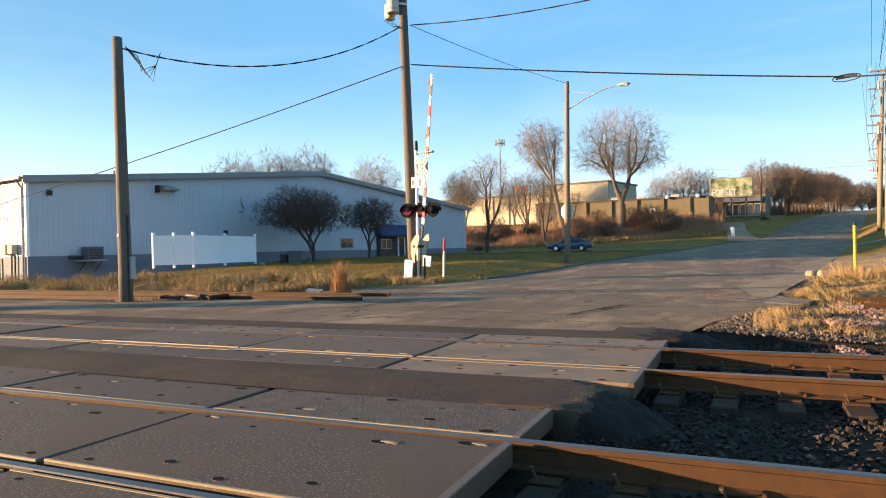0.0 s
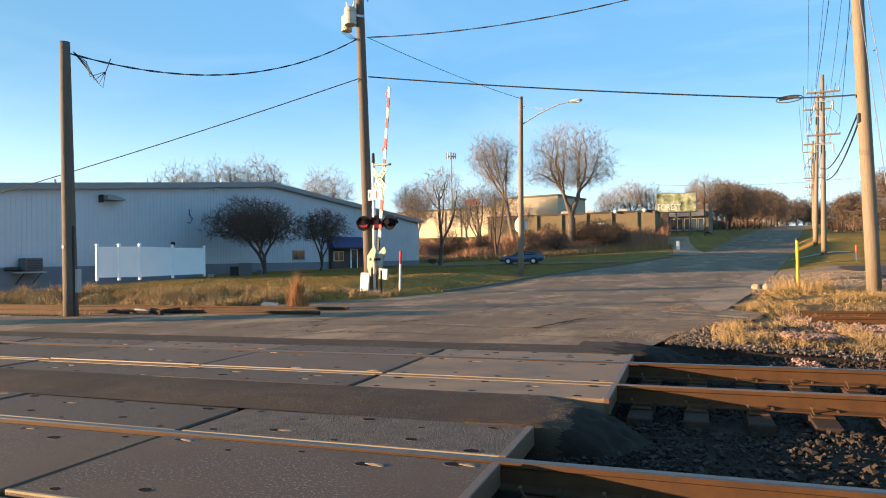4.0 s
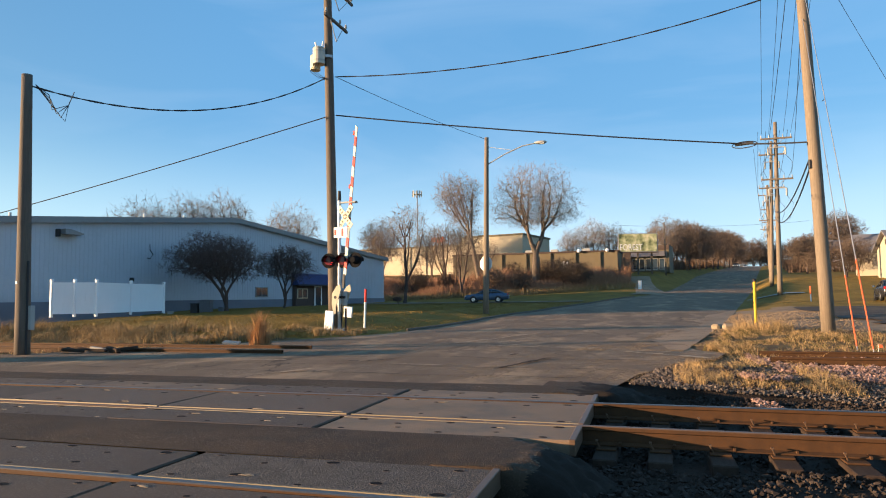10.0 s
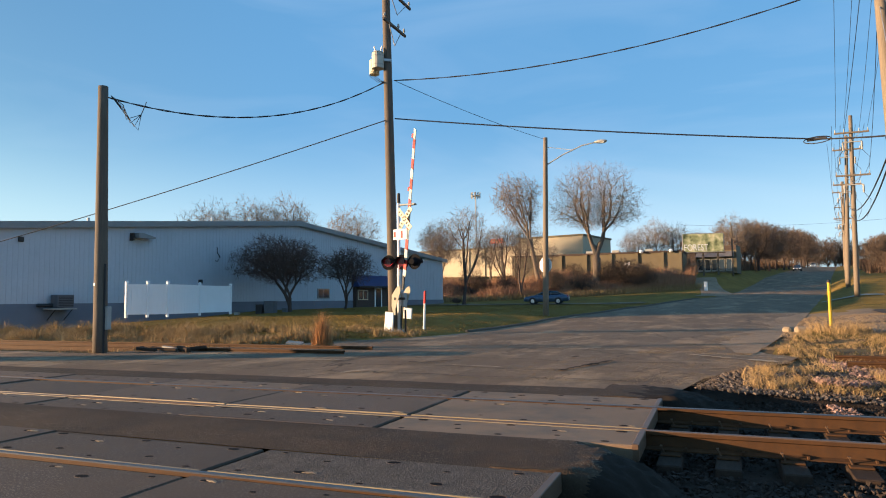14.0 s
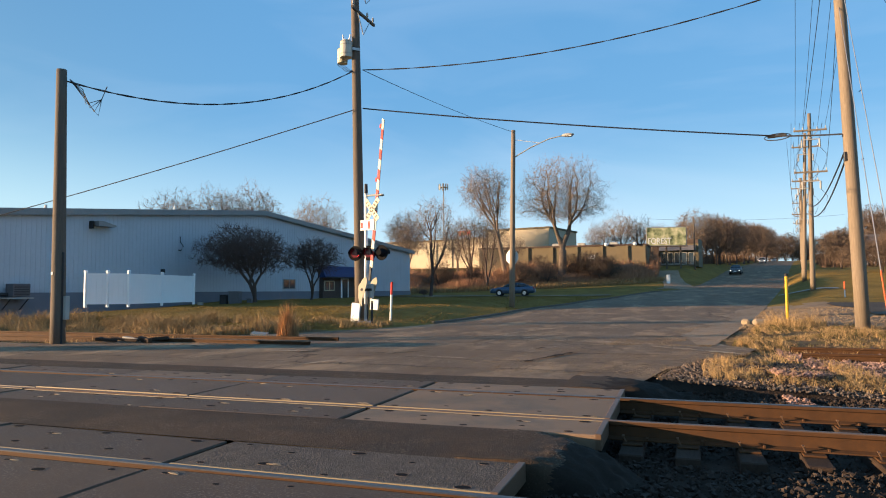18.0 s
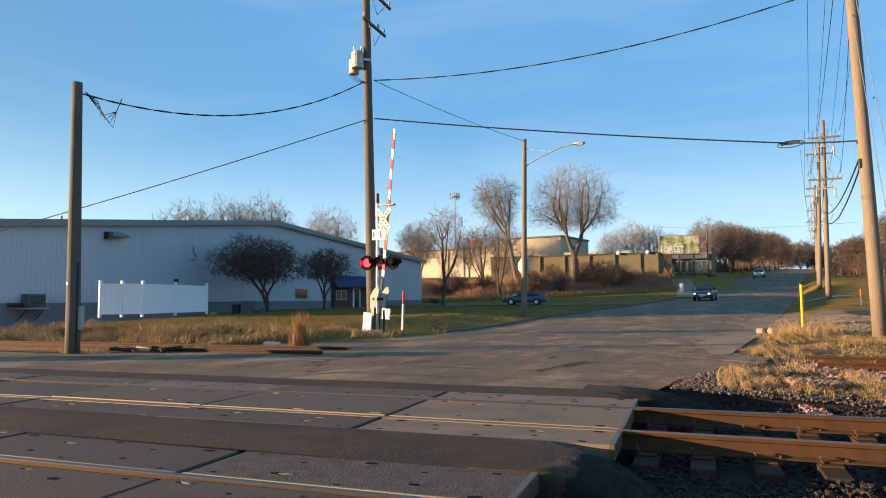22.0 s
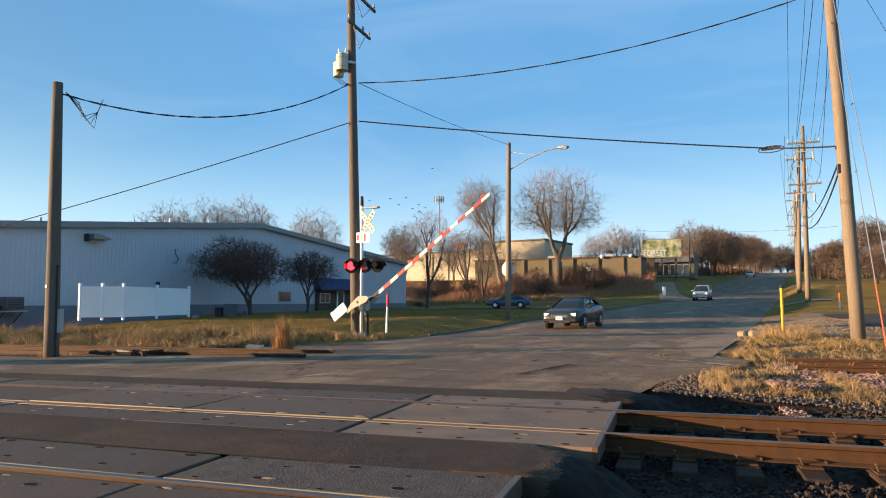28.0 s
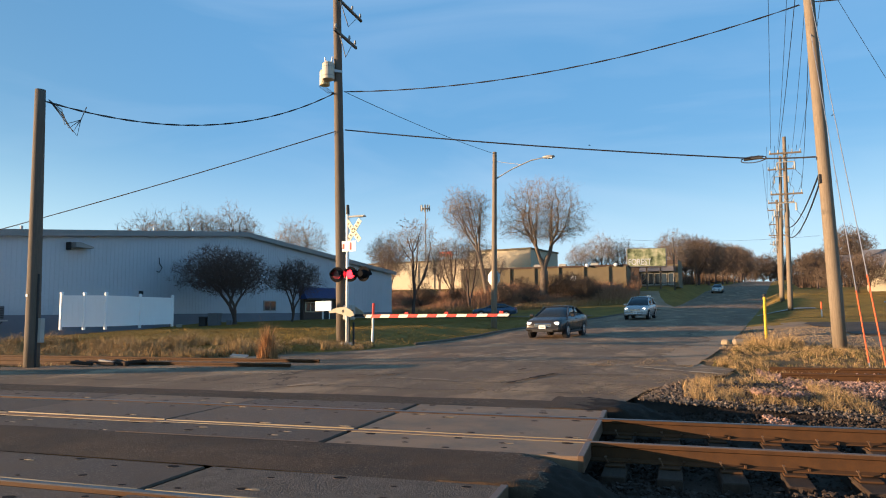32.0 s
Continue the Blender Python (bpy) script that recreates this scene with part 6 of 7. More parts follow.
FARTREES = ((-80, 104, 1.75, MID), (-75, 108, 1.78, MID), (-86, 100, 1.7, MID), (-55, 97, 1.42, MID), (-44, 110, 1.05, MID), (-48, 118, 1.15, MID), (-37, 116, 0.95, MID), (-33, 124, 1.1, MID),
            (-11, 150, 1.15, MID), (-7, 152, 1.05, MID), (-16, 155, 1.0, MID), (-3, 156, 0.9, MID), (3.2, 134, 1.05, MID), (2, 146, 1.0, MID3), (6, 150, 1.2, MID3), (9, 158, 1.3, MID2), (8, 168, 1.3, MID3), (12, 172, 1.35, MID2), (11, 186, 1.3, MID3), (15, 192, 1.35, MID2), (17.5, 200, 1.3, MID3),
            (15, 206, 1.4, MID3), (20, 214, 1.4, MID2), (21, 226, 1.4, MID3), (24, 236, 1.5, MID2), (27, 250, 1.5, MID3), (24, 262, 1.6, MID2), (30, 268, 1.5, MID3), (32, 290, 1.6, MID2), (29, 300, 1.7, MID3), (36, 312, 1.7, MID2), (38, 330, 1.8, MID3),
            (50, 415, 2.0, MID2), (54, 420, 2.1, MID3), (58, 418, 2.2, MID2), (62, 422, 2.2, MID3), (66, 428, 2.1, MID2), (70, 425, 2.2, MID3), (46, 424, 2.0, MID3), (76, 430, 2.2, MID2), (84, 432, 2.2, RED),
            (24, 118, 1.1, RED), (28, 130, 1.25, RED), (33, 128, 1.1, RED), (31, 150, 1.3, RED), (38, 160, 1.4, MID3), (22, 88, 0.8, RED), (25, 95, 0.9, RED), (45, 190, 1.6, MID2), (17.5, 78, 0.7, RED), (44, 140, 1.2, RED), (52, 150, 1.3, MID3), (58, 230, 1.8, MID2), (40, 205, 1.5, RED), (48, 250, 1.7, RED))
for k, (x, y, s, kind) in enumerate(FARTREES):
    plant("bare_tree", kind, at_ground(x, y, 47 * k, s), "bare brown roadside tree in winter" if kind in (MID2, MID3, RED) else "bare grey winter tree in the distance", "tree", "distant bare trees")
for x, y, s in ((23.6, 66.5, 0.62), (22.4, 68.5, 0.4), (26.5, 66, 0.55), (29.5, 64, 0.5)):
    plant("bare_shrub", RED, at_ground(x, y, x * 40, s), "small bare brown shrub by the cream house", "shrub", "bare shrubs")
shrub_rng = random.Random(9)
for _ in range(14):
    x = shrub_rng.uniform(-32, -6)
    y = brush_foot(x) + 2 + shrub_rng.uniform(0, 12)
    plant("bare_shrub", RED, at_ground(x, y, x * 40, shrub_rng.uniform(0.5, 0.85)), "bare reddish shrub among brown brush", "shrub", "brush shrubs")
plant("small_shrub", CRAB, at_ground(-22.8, 61.0, 0, 0.16), "small dark evergreen shrub on the lawn", "shrub")


def blades(name, material, count, region, height, width, label, category, seed, lean=0.8, cell=0.0):
    """Leaves of grass or stems: thin bent strips, standing in tufts where a tuft size is given."""
    rng = np.random.default_rng(seed)
    verts, faces = [], []
    for _ in range(count):
        p = region(rng)
        if p is None:
            continue
        x, y, z, s = p
        h = height * s * (0.3 + 0.9 * rng.random())
        a, b = rng.random() * 6.28, rng.random() * 6.28
        if cell:
            ix, iy = math.floor(x / cell), math.floor(y / cell)
            ox, oy = (ix + 0.5 + 0.9 * noise.noise((ix * 1.7, iy * 2.3, 0.5))) * cell, (iy + 0.5 + 0.9 * noise.noise((ix * 2.9, iy * 1.3, 7.5))) * cell
            x, y = ox + (x - ox) * 0.6, oy + (y - oy) * 0.6
            h *= 0.75 + 0.8 * noise.noise((ix * 3.1, iy * 0.7, 3.5))
            b = math.atan2(y - oy, x - ox) + rng.normal() * 0.8
        w = width * (0.6 + 0.8 * rng.random())
        q = lean * h * (0.15 + 1.1 * rng.random())
        dx, dy = math.cos(b) * q, math.sin(b) * q
        cx, cy = math.cos(a) * w, math.sin(a) * w
        k = len(verts)
        verts += [(x - cx, y - cy, z), (x + cx, y + cy, z), (x + dx * 0.3 + cx * 0.75, y + dy * 0.3 + cy * 0.75, z + h * 0.6), (x + dx * 0.3 - cx * 0.75, y + dy * 0.3 - cy * 0.75, z + h * 0.6), (x + dx, y + dy, z + h * 0.95)]
        faces += [(k, k + 1, k + 2, k + 3), (k + 3, k + 2, k + 4)]
    ob = new(name, data_mesh(name, verts, faces, material))
    return tagged(ob, label, category, kind="stuff")


def bank(rng):
    x, y = -42 + 34.5 * rng.random(), 16.9 + 5.0 * rng.random() ** 1.1
    if x > road_left(y) - 0.4:
        return None
    c = noise.noise((x * 0.45, y * 0.7, 1)) + 0.15
    if c < -0.25 + (y - 17) * 0.09:
        return None
    return x, y, land_z(x, y) - 0.02, 0.55 + 0.9 * max(0, c)


def siding_weeds(rng):
    x, y = -40 + 31 * rng.random(), 14.3 + 2.8 * rng.random()
    return x, y, land_z(x, y), 0.3 + 0.5 * rng.random()


def lawn(rng):
    y = 20.5 + 42 * rng.random() ** 1.5
    x = road_left(y) - 0.25 - 24 * rng.random()
    c = noise.noise((x * 0.5, y * 0.5, 6))
    return x, y, land_z(x, y) - 0.01, 0.8 + 0.5 * c


def east_clump(rng):
    x, y = 0.4 + 2.6 * rng.random(), 11.2 + 2.3 * rng.random()
    if x < apron_right(y) + 0.35 or noise.noise((x * 0.8, y * 0.9, 12)) < -0.12:
        return None
    return x, y, land_z(x, y) - 0.02, 0.6 + 0.5 * rng.random()


def east_bank(rng):
    y = 16.4 + 9.2 * rng.random()
    x = road_right(y) + 0.5 + 15 * rng.random() ** 1.5
    c = noise.noise((x * 0.5, y * 0.6, 15))
    if c < -0.3 + max(0, y - 24) * 0.2:
        return None
    return x, y, land_z(x, y) - 0.02, 0.45 + 0.8 * max(0, c + 0.2)


def post_clump(rng):
    a, r = rng.random() * 6.28, 0.8 * rng.random() ** 0.7
    x, y = 3.75 + r * math.cos(a) * 1.2, 25.8 + r * math.sin(a) * 1.6
    return x, y, land_z(x, y), 0.7 + 0.6 * rng.random()


def tuft(rng):
    a, r = rng.random() * 6.28, 0.3 * rng.random() ** 0.7
    return -10.35 + r * math.cos(a), 16.7 + r * math.sin(a), land_z(-10.35, 16.7) - 0.02, 0.3 + 0.95 * (1 - r / 0.3)


def signal_weeds(rng):
    x, y = -13.2 + 3.2 * rng.random(), 22.2 + 1.5 * rng.random()
    return x, y, land_z(x, y) - 0.02, 0.5 + 0.6 * rng.random()


def east_lawn(rng):
    y = 47 + 45 * rng.random() ** 1.3
    x = road_right(y) + 0.6 + 22 * rng.random()
    return x, y, land_z(x, y) - 0.01, 1.0


def brush_spot(rng):
    x = -36 + 33.5 * rng.random()
    y = brush_foot(x) + 0.5 + 17 * rng.random()
    c = noise.noise((x * 0.22, y * 0.22, 20))
    return x, y, land_z(x, y) - 0.05, max(0.35, 0.7 + 0.9 * c) * min(1.0, 0.4 + (y - brush_foot(x)) * 0.12)


def brush_front(rng):
    x = -34 + 32.5 * rng.random()
    y = brush_foot(x) - 0.9 + 3.2 * rng.random() + 0.6 * noise.noise((x * 0.3, 4, 2))
    return x, y, land_z(x, y) - 0.03, 0.5 + 0.6 * rng.random()


blades("dry_grass", M_DRY, 140000, bank, 0.62, 0.006, "tall dry golden grass on the bank", "grass", 31, 0.9, 0.45)
blades("bank_weeds", M_WEED, 22000, bank, 0.3, 0.006, "olive green weeds among the dry grass", "grass", 51, 0.9, 0.5)
blades("siding_weeds", M_DRY, 9000, siding_weeds, 0.2, 0.006, "short dry weeds along the siding", "grass", 32)
blades("lawn", M_LAWN, 110000, lawn, 0.07, 0.012, "short green lawn beside the street", "grass", 33, 1.5)
blades("dry_grass_clump", M_DRY, 15000, east_clump, 0.23, 0.0028, "clump of dry golden grass on ballast", "grass", 34, 1.0, 0.22)
blades("dry_grass_verge", M_DRY, 40000, east_bank, 0.26, 0.0036, "dry golden grass along the east verge", "grass", 35, 1.0, 0.3)
blades("verge_weeds", M_WEED, 26000, east_bank, 0.2, 0.005, "olive weeds among the dry grass of the verge", "grass", 52, 1.1, 0.35)
blades("dry_grass_post", M_DRY, 2600, post_clump, 0.5, 0.005, "tall dry grass round the yellow post", "grass", 36, 0.8, 0.3)
blades("grass_tuft", M_RUSTGRASS, 1600, tuft, 1.15, 0.006, "upright rusty tuft of tall grass", "grass", 37, 0.26)
def east_siding(rng):
    x, y = 1.6 + 18 * rng.random() ** 1.3, 13.9 + 2.9 * rng.random()
    if noise.noise((x * 0.7, y * 0.9, 60)) < -0.05:
        return None
    return x, y, land_z(x, y), 0.5 + 0.6 * rng.random()


blades("east_siding_weeds", M_DRY, 9000, east_siding, 0.14, 0.004, "sparse dry weeds between the siding rails", "grass", 53, 1.1, 0.25)
blades("signal_weeds", M_DRY, 2600, signal_weeds, 0.3, 0.006, "dry weeds at the foot of the signal", "grass", 38, 0.9, 0.3)


def hill_spot(rng):
    y = 125 + 230 * rng.random()
    side = rng.random() < 0.6
    x = road_left(y) - 4 - 20 * rng.random() ** 1.5 if side else road_right(y) + 5 + 30 * rng.random() ** 1.5
    c = noise.noise((x * 0.1, y * 0.1, 25))
    if c < -0.15:
        return None
    return x, y, land_z(x, y) - 0.1, 0.6 + 0.8 * max(0, c)


blades("hill_brush", M_HILL, 60000, hill_spot, 3.2, 0.04, "brown brush and hedges along the hill", "brush", 44, 0.5)
blades("east_lawn", M_LAWN, 30000, east_lawn, 0.035, 0.02, "short green lawn on the hill", "grass", 39)
blades("brush", M_BRUSH, 80000, brush_spot, 3.0, 0.02, "thick brown leafless brush on the slope", "brush", 40, 0.5)
blades("brush_grass", M_DRY, 14000, brush_front, 0.9, 0.02, "tall dry grass at the foot of the brush", "grass", 41)


# ---- vehicles ----
M_TYRE = mat("black_rubber", (0.02, 0.02, 0.02), 0.9, vary=0.2)
M_RIM = mat("alloy_rim", (0.45, 0.45, 0.46), 0.35, metal=0.8, vary=0.1)
M_HEAD = mat("lit_headlight", (1.0, 0.93, 0.78), 0.2, vary=0.0, bump=0, emit=0.8)
M_CLEAR = mat("clear_headlight", (0.7, 0.7, 0.68), 0.15, vary=0.05, bump=0)
M_TAIL = mat("red_tail_lamp", (0.45, 0.02, 0.015), 0.25, vary=0.1, bump=0)
M_CHROME = mat("chrome", (0.6, 0.6, 0.6), 0.2, metal=1.0, vary=0.05, bump=0)
M_WINDOW = mat("tinted_car_glass", (0.015, 0.018, 0.02), 0.05, vary=0.1, bump=0, spec=0.8)


def loft(bm, rows):
    """Skin over cross-sections, each a ring of points, closed at both ends."""
    rings = [[bm.verts.new(p) for p in r] for r in rows]
    n = len(rings[0])
    for a, b in zip(rings, rings[1:]):
        for k in range(n):
            bm.faces.new((a[k], b[k], b[(k + 1) % n], a[(k + 1) % n]))
    bm.faces.new(rings[0]), bm.faces.new(rings[-1][::-1])
    bmesh.ops.recalc_face_normals(bm, faces=bm.faces[:])
    return bm


def section(x, z0, z1, w, tuck=0.9, top=0.86):
    """A car body's cross-section at x: sill, bulge and shoulder."""
    h = z1 - z0
    half = [(tuck * w, z0), (w, z0 + 0.3 * h), (w, z0 + 0.62 * h), (0.97 * w, z0 + 0.85 * h), (top * w, z1), (0.4 * w, z1 + 0.015)]
    return [(x, y, z) for y, z in half] + [(x, -y, z) for y, z in half[::-1]]


def vehicle(name, m, label, category, paint, kind, lit=False, group=""):
    """A car that faces +x, its wheels standing at z = 0."""
    c = thing(name, m, label, category, group)
    ln, w, wb, wr = {"sedan": (4.95, 0.92, 2.85, 0.33), "suv": (4.6, 0.91, 2.7, 0.35), "pickup": (5.5, 0.95, 3.5, 0.38)}[kind]
    f = ln / 2
    if kind == "sedan":
        body = [(-f, 0.45, 0.9, 0.78), (-f + 0.12, 0.32, 1.02, 0.86), (-1.7, 0.26, 1.06, 0.92), (-0.6, 0.24, 1.0, 0.92), (0.9, 0.24, 0.98, 0.92), (1.4, 0.26, 0.95, 0.91), (f - 0.25, 0.28, 0.84, 0.86), (f - 0.05, 0.32, 0.74, 0.80), (f, 0.38, 0.62, 0.72)]
        roof = [(-1.95, 1.0, 1.03, 0.72), (-1.25, 1.0, 1.40, 0.60), (-0.5, 1.0, 1.47, 0.62), (0.2, 1.0, 1.45, 0.61), (1.2, 0.94, 0.98, 0.74)]
    elif kind == "suv":
        body = [(-f, 0.5, 1.05, 0.8), (-f + 0.1, 0.34, 1.1, 0.88), (-1.4, 0.3, 1.1, 0.91), (0.8, 0.3, 1.06, 0.91), (1.25, 0.3, 1.04, 0.90), (f - 0.25, 0.32, 0.98, 0.87), (f - 0.05, 0.36, 0.88, 0.82), (f, 0.42, 0.74, 0.76)]
        roof = [(-2.2, 1.08, 1.12, 0.76), (-1.95, 1.08, 1.62, 0.64), (-0.8, 1.06, 1.70, 0.66), (0.1, 1.06, 1.67, 0.64), (1.1, 1.02, 1.08, 0.76)]
    else:
        body = [(-f, 0.5, 1.08, 0.9), (-f + 0.1, 0.45, 1.12, 0.95), (-0.3, 0.42, 1.12, 0.95), (1.0, 0.42, 1.12, 0.95), (f - 0.3, 0.45, 1.06, 0.92), (f - 0.05, 0.5, 0.98, 0.88), (f, 0.55, 0.8, 0.82)]
        roof = [(-0.65, 1.1, 1.14, 0.78), (-0.5, 1.1, 1.72, 0.68), (0.2, 1.1, 1.78, 0.69), (0.6, 1.1, 1.74, 0.67), (1.35, 1.06, 1.1, 0.78)]
    bm = loft(B(), [section(*s) for s in body])
    part("body", bm, paint, c, smooth=True)
    bm = loft(B(), [[(x, ww * 1.12, z0), (x, ww * 1.05, z0 + 0.5 * (z1 - z0)), (x, ww * 0.95, z1 - 0.03), (x, ww * 0.5, z1), (x, -ww * 0.5, z1), (x, -ww * 0.95, z1 - 0.03), (x, -ww * 1.05, z0 + 0.5 * (z1 - z0)), (x, -ww * 1.12, z0)] for x, z0, z1, ww in roof])
    cabin = part("cabin", bm, M_WINDOW, c, "dark tinted windows", smooth=True)
    a, b = roof[1], roof[-2]
    bm = B()
    loft(bm, [[(x, ww * 0.99, z1 - 0.06), (x, ww * 0.96, z1 + 0.0), (x, ww * 0.5, z1 + 0.025), (x, -ww * 0.5, z1 + 0.025), (x, -ww * 0.96, z1 + 0.0), (x, -ww * 0.99, z1 - 0.06)] for x, z0, z1, ww in roof[1:-1]])
    part("roof", bm, paint, cabin, smooth=True)
    for s in (-1, 1):
        for (xa, za, _, wa), (xb, _, zb, w2) in ((roof[-1], roof[-2]), (roof[0], roof[1])):
            part("pillar", rod(B(), (xa, s * wa * 1.1, za + 0.02), (xb, s * w2 * 0.98, zb - 0.03), 0.035, 0.035, 6), paint, cabin)
        mid = (roof[1][0] + roof[-2][0]) / 2
        part("pillar", rod(B(), (mid, s * roof[2][3] * 1.13, roof[2][1]), (mid - 0.08, s * roof[2][3] * 0.98, roof[2][2] - 0.03), 0.035, 0.035, 6), paint, cabin)
        mr = part("mirror", box(B(), (roof[-1][0] - 0.25, s * (w + 0.1), roof[-1][1] + 0.1), (0.12, 0.2, 0.14), bevel=0.03), paint, c)
        part("mirror_glass", box(B(), (roof[-1][0] - 0.315, s * (w + 0.1), roof[-1][1] + 0.1), (0.012, 0.16, 0.1)), M_CHROME, mr)
        zl = body[-2][2]
        part("headlight", box(B(), (f - 0.1, s * 0.60, zl - 0.06), (0.16, 0.34, 0.15), bevel=0.04, rz=-0.25 * s), M_HEAD if lit else M_CLEAR, c, "lit headlight" if lit else "clear headlight")
        part("tail_lamp", box(B(), (-f + 0.05, s * 0.66, body[1][2] - 0.12), (0.12, 0.3, 0.18), bevel=0.03), M_TAIL, c, "red tail lamp")
        part("sill", box(B(), (0, s * (w - 0.03), 0.28), (wb - 0.7, 0.06, 0.1), bevel=0.02), M_BLACK, c)
        for x in (mid + 0.35, mid - 0.6):
            part("door_handle", box(B(), (x, s * (w + 0.005), body[3][2] - 0.14), (0.16, 0.03, 0.03)), paint, c)
    part("grille", box(B(), (f - 0.02, 0, body[-1][2] - 0.02), (0.06, 0.78, 0.17), bevel=0.02), M_CHROME if kind != "pickup" else M_BLACK, c, "chrome grille")
    part("bumper", box(B(), (f - 0.03, 0, 0.42), (0.18, 1.62, 0.16), bevel=0.05), paint, c)
    part("intake", box(B(), (f + 0.045, 0, 0.36), (0.04, 1.0, 0.08)), M_BLACK, c)
    part("rear_bumper", box(B(), (-f + 0.02, 0, 0.5), (0.18, 1.62, 0.2), bevel=0.05), paint, c)
    pl = part("number_plate", box(B(), (f + 0.075, 0, 0.52), (0.015, 0.32, 0.16)), M_WHITE, c, "white number plate")
    part("lettering_bar", box(B(), (f + 0.085, 0, 0.52), (0.006, 0.22, 0.06)), M_GREY, pl)
    part("number_plate", box(B(), (-f - 0.075, 0, 0.72), (0.015, 0.32, 0.16)), M_WHITE, c, "white number plate")
    wheels = []
    for sx in (-1, 1):
        for s in (-1, 1):
            x = sx * wb / 2 + 0.05
            part("wheel_arch", rod(B(), (x, s * (w - 0.12), wr + 0.02), (x, s * (w + 0.004), wr + 0.02), wr + 0.07, wr + 0.07, 20), M_BLACK, c)
            wheel = new("wheel")
            wheel.parent = c
            wheel.matrix_basis = pose(x, s * (w - 0.1), wr)
            part("tyre", rod(B(), (0, -0.115, 0), (0, 0.115, 0), wr, wr, 22), M_TYRE, wheel)
            part("rim", rod(B(), (0, s * 0.1, 0), (0, s * 0.122, 0), wr * 0.68, wr * 0.62, 14), M_RIM, wheel)
            hub = B()
            for k in range(5):
                box(hub, (wr * 0.33 * math.cos(k * 1.2566), s * 0.124, wr * 0.33 * math.sin(k * 1.2566)), (wr * 0.5, 0.012, 0.05), rot=Matrix.Rotation(-k * 1.2566, 3, "Y"))
            part("spokes", hub, M_CHROME, wheel)
            wheels.append((wheel, (x, s * (w - 0.1), wr)))
    if kind == "pickup":
        part("bed_well", box(B(), (-1.65, 0, 1.13), (1.9, 1.5, 0.02)), M_BLACK, c)
        for y in (-0.7, 0.7):
            part("rack_rail", rod(B(), (-2.4, y, 1.85), (0.5, y, 1.85), 0.03, 0.03, 6), M_GALV, c)
            for x in (-2.3, -0.6):
                part("rack_post", rod(B(), (x, y, 1.1), (x, y, 1.85), 0.03, 0.03, 6), M_GALV, c)
    return c, wheels, wr


P_GREY = mat("dark_grey_car_paint", (0.055, 0.05, 0.048), 0.28, metal=0.4, vary=0.05, bump=0)
P_SILVER = mat("silver_car_paint", (0.46, 0.46, 0.46), 0.3, metal=0.5, vary=0.04, bump=0)
P_PALE = mat("pale_gold_car_paint", (0.42, 0.40, 0.36), 0.3, metal=0.4, vary=0.04, bump=0)
P_BLUE = mat("blue_car_paint", (0.06, 0.10, 0.16), 0.3, metal=0.4, vary=0.05, bump=0)
P_BLACK = mat("black_car_paint", (0.02, 0.02, 0.025), 0.25, vary=0.05, bump=0)
P_WHITE = mat("white_car_paint", (0.75, 0.74, 0.70), 0.3, vary=0.03, bump=0)

HEADING = -98.9


def lane(y):
    return -4.36 + (y - 35.7) * math.tan(ROAD_A)


def lane_pose(y):
    z = ramp(ROAD_Z, y) + 0.05 * min(1, max(0, (y - 20) / 12)) + 0.01
    slope = (ramp(ROAD_Z, y + 1.5) - ramp(ROAD_Z, y - 1.5)) / 3
    return pose(lane(y), y, z, 0, 0, HEADING) @ Matrix.Rotation(math.atan(slope), 4, "Y")


CAR, CAR_WHEELS, CAR_R = vehicle("sedan_car", lane_pose(35.5), "dark grey sedan waiting with its headlights on", "car", P_GREY, "sedan", True)
SUV, SUV_WHEELS, SUV_R = vehicle("suv_car", lane_pose(56), "silver sport utility car driving downhill, headlights on", "car", P_SILVER, "suv", True)
THIRD, THIRD_WHEELS, THIRD_R = vehicle("sedan_car", lane_pose(130), "pale silver sedan coming down the hill", "car", P_PALE, "sedan")
vehicle("parked_car", at_ground(-15.4, 66.4, 186, 0.87, -0.06), "dark blue sedan parked on the drive", "car", P_BLUE, "sedan")
vehicle("parked_car", at_ground(14.7, 49.0, 81, 0.86, -0.06), "black sedan parked at the lot, tail toward the street", "car", P_BLACK, "sedan")
vehicle("pickup_truck", at_ground(14.5, 39.8, 263, 1, -0.06), "white pickup truck with a ladder rack", "pickup truck", P_WHITE, "pickup")


# ---- birds that rise from the tree beside the warehouse ----
def build_bird():
    b = thing("bird", pose(0, 0, 0), "small dark bird flying over the brush", "bird", "birds")
    bm = B()
    bmesh.ops.create_icosphere(bm, subdivisions=2, radius=1, matrix=Matrix.Diagonal((0.11, 0.045, 0.04, 1)))
    box(bm, (-0.13, 0, 0), (0.09, 0.05, 0.01), bevel=0.003)
    part("body", bm, M_MATTE, b)
    for side in (-1, 1):
        part("wing", prism(B(), [(0.05, 0.02 * side), (0.02, 0.2 * side), (-0.05, 0.19 * side), (-0.06, 0.02 * side)], "z", 0.01, 0.018), M_MATTE, b)
    return b


BIRDS = [build_bird()] + [copy_thing(bpy.data.objects["bird"], pose(0, 0, 0)) for _ in range(8)]


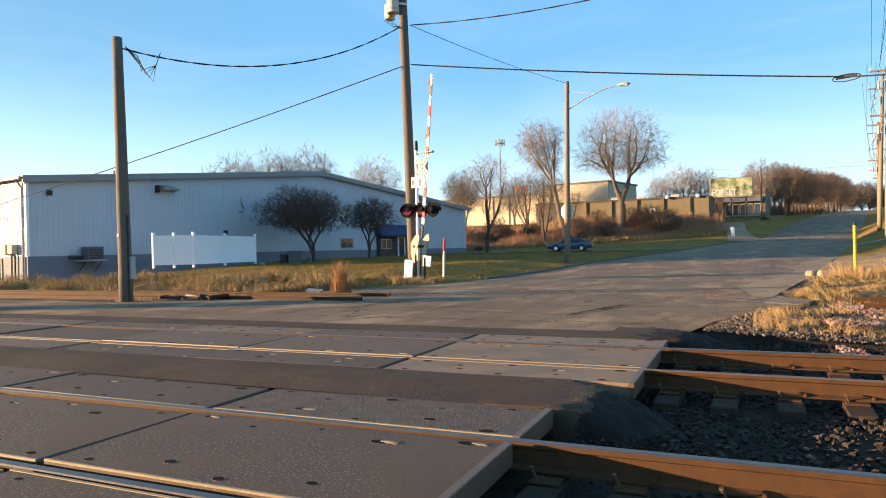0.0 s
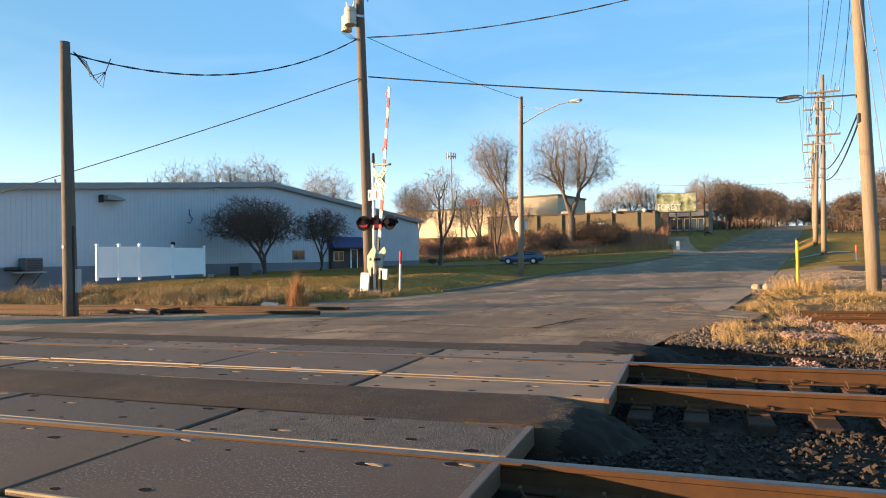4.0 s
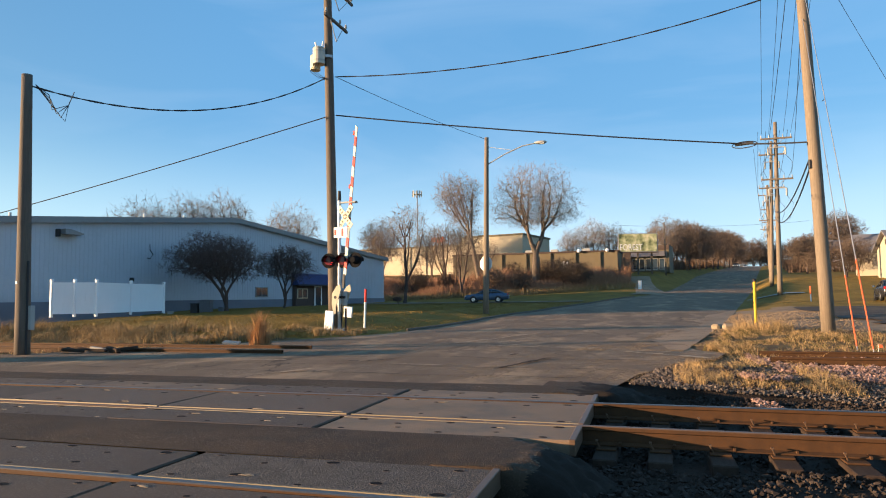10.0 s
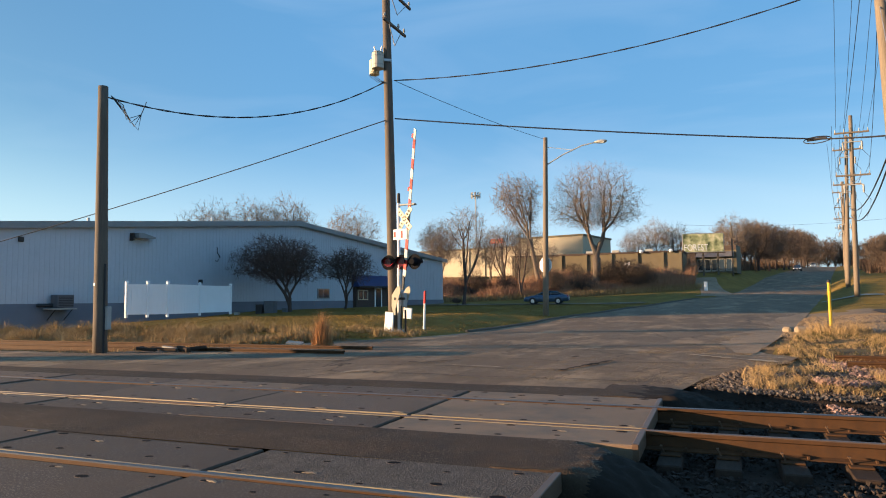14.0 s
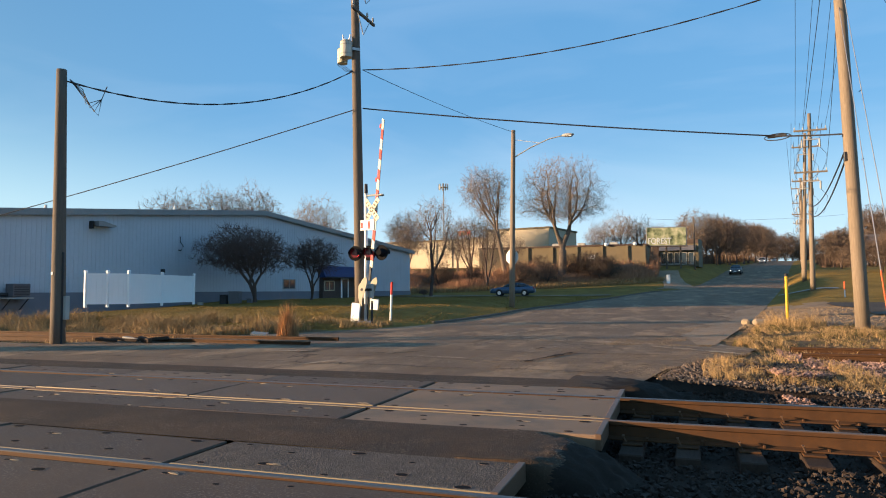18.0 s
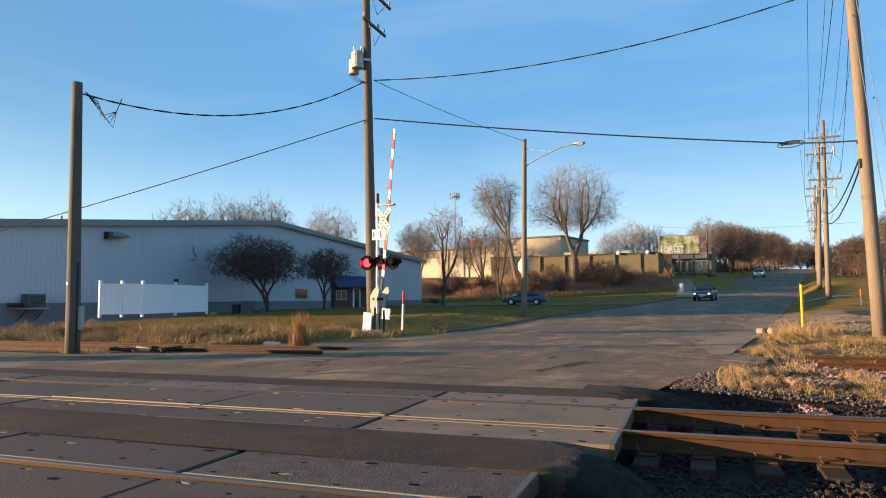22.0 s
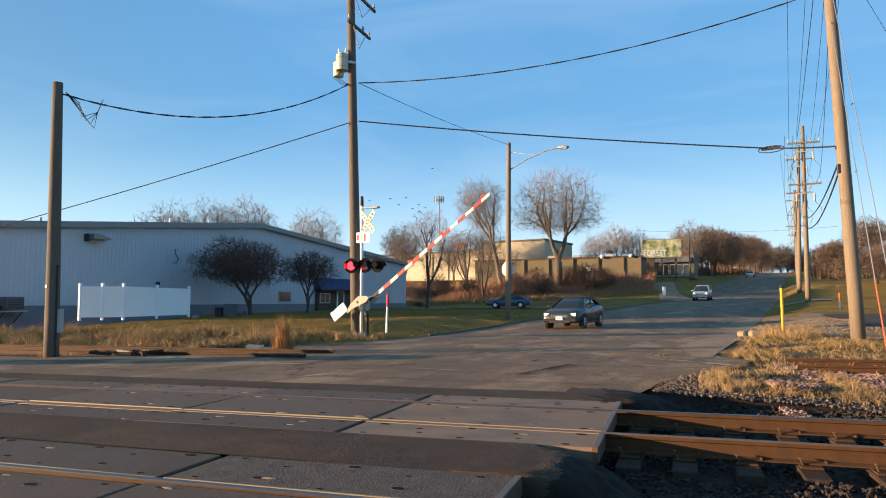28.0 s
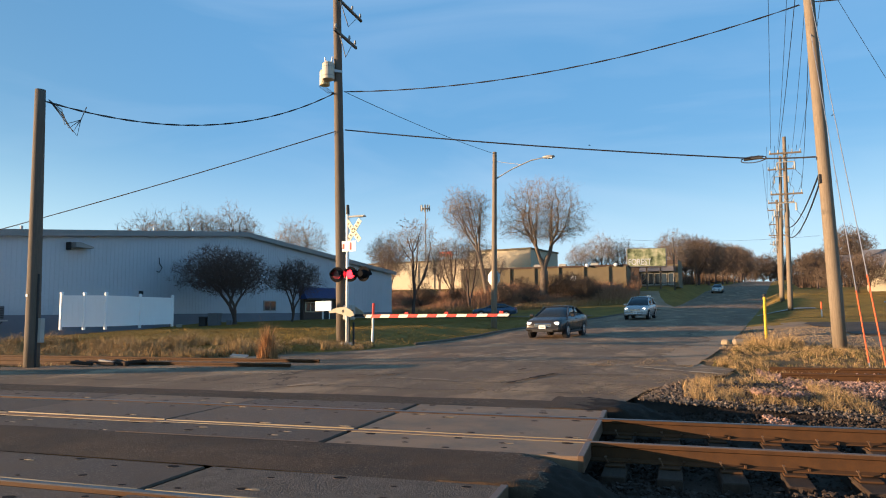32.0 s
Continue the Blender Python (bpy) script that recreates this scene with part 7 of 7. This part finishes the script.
# ---- movement ----
CAR_Y = ((0, 360), (4, 320), (8, 275), (12, 215), (14, 186), (16.5, 147), (17.5, 131.5), (18.5, 121), (19.5, 110.5), (20, 103), (20.5, 95), (21, 87), (21.5, 80), (22, 73.2), (22.5, 67.2), (23, 61.3), (23.5, 56.2), (24, 51.8), (24.5, 48.2), (25, 44.8), (25.5, 41.4), (26.5, 37.0), (27.5, 34.7), (28, 34.2), (29, 33.9), (30, 33.8), (32, 33.8))
SUV_Y = ((0, 455), (8, 370), (16, 250), (18, 215), (20, 180), (21.5, 154), (22.5, 141), (23.5, 131), (24.5, 119.5), (25.5, 107.5), (26.5, 98), (27.5, 90), (28, 85.5), (28.5, 80.5), (29, 75.4), (29.5, 70.7), (30, 66.8), (30.5, 63), (31, 59.7), (31.5, 57.2), (32, 55.8))
THIRD_Y = ((0, 560), (16, 340), (25.5, 209), (27.5, 187), (29, 168), (30.5, 150), (32, 131))
ARM = ((0, 84.5), (24.6, 84.5), (24.9, 83), (25.2, 79), (25.5, 73), (26.5, 57), (27.5, 42), (28, 36.5), (28.5, 31), (29, 25.5), (29.5, 19.8), (30, 14.2), (30.5, 9), (31, 4.4), (31.5, 1.2), (32, 0.2))

FLIGHT = (
    ((-28.5, 61.7, 11.6), (-24.8, 63.8, 10.3), (-24.8, 63.8, 10.3)),
    ((-25.8, 62.9, 11.2), (-24.5, 64.0, 10.6), (-24.5, 64.0, 10.6)),
    ((-24.5, 63.4, 10.8), (-24.1, 64.1, 10.7), (-24.1, 64.1, 10.7)),
    ((-23.9, 63.6, 11.2), (-23.8, 64.2, 10.5), (-23.8, 64.2, 10.5)),
    ((-23.3, 63.9, 10.9), (-23.4, 64.4, 10.1), (-23.4, 64.4, 10.1)),
    ((-26.6, 62.6, 11.8), (-24.4, 64.0, 10.0), (-24.4, 64.0, 10.0)),
    ((-22.6, 64.1, 14.9), (-19.6, 65.6, 14.3), (-9.5, 71.4, 15.9)),
    ((-25.1, 63.2, 11.9), (-23.2, 64.5, 10.8), (-16.7, 68.0, 14.0)),
    ((-23.9, 63.7, 10.5), (-23.6, 64.3, 9.9), (-23.6, 64.3, 9.9)),
)


def motions():
    for k, (bird, (near, land, last)) in enumerate(zip(BIRDS, FLIGHT)):
        start = Vector((-60 + 1.5 * k, 78 + k, 4.5))
        spots = [(0, start), (23.5 + 0.1 * k, start), (26.2, Vector(near) + Vector((-16, 3, -1.5))), (28, Vector(near)), (29, Vector(land)), (30, Vector(last)), (32, Vector(last) + (Vector(last) - Vector(land)) * 1.6)]
        walk(bird, [(t, pose(*p, 0, 0, 10 * (k % 5 - 2)) @ Matrix.Scale(0.6, 4)) for t, p in spots])
    for car, wheels, r, rows in ((CAR, CAR_WHEELS, CAR_R, CAR_Y), (SUV, SUV_WHEELS, SUV_R, SUV_Y), (THIRD, THIRD_WHEELS, THIRD_R, THIRD_Y)):
        walk(car, [(t, lane_pose(y)) for t, y in rows])
        for wheel, (x, y0, z) in wheels:
            out, total = [], 0.0
            for (ta, ya), (tb, yb) in zip(rows, rows[1:]):
                d = (ya - yb) / RC / r
                n = min(max(1, math.ceil(abs(d) / 1.3)), max(1, round((tb - ta) * FPS)))
                step = d / n if abs(d / n) < 1.5 else 1.3
                for k in range(n):
                    out.append((ta + (tb - ta) * k / n, pose(x, y0, z) @ Matrix.Rotation(total + step * k, 4, "Y")))
                total += step * n
            out.append((rows[-1][0], pose(x, y0, z) @ Matrix.Rotation(total, 4, "Y")))
            walk(wheel, out)
    walk(GATE_ARM, [(t, pose(0, 0, 1.27, 0, -a, 0)) for t, a in ARM])
    # The added discs swing edge-on to let the glowing lenses flash.
    for n, shutter in enumerate(LAMPS):
        rows, last = [(0, 0)], 0
        marks = [(19.5, 1 if n == 0 else 0)] + [(19.72 + 0.605 * k, 1 if (k + n) % 2 else 0) for k in range(21)]
        for t, on in marks:
            if on != last:
                rows += [(t - 0.04, 84 * last), (t + 0.04, 84 * on)]
            last = on
        rows.append((32.0, 84 * last))
        walk(shutter, [(t, pose(-0.166, -0.01, 0, 0, 0, -a)) for t, a in rows])


motions()
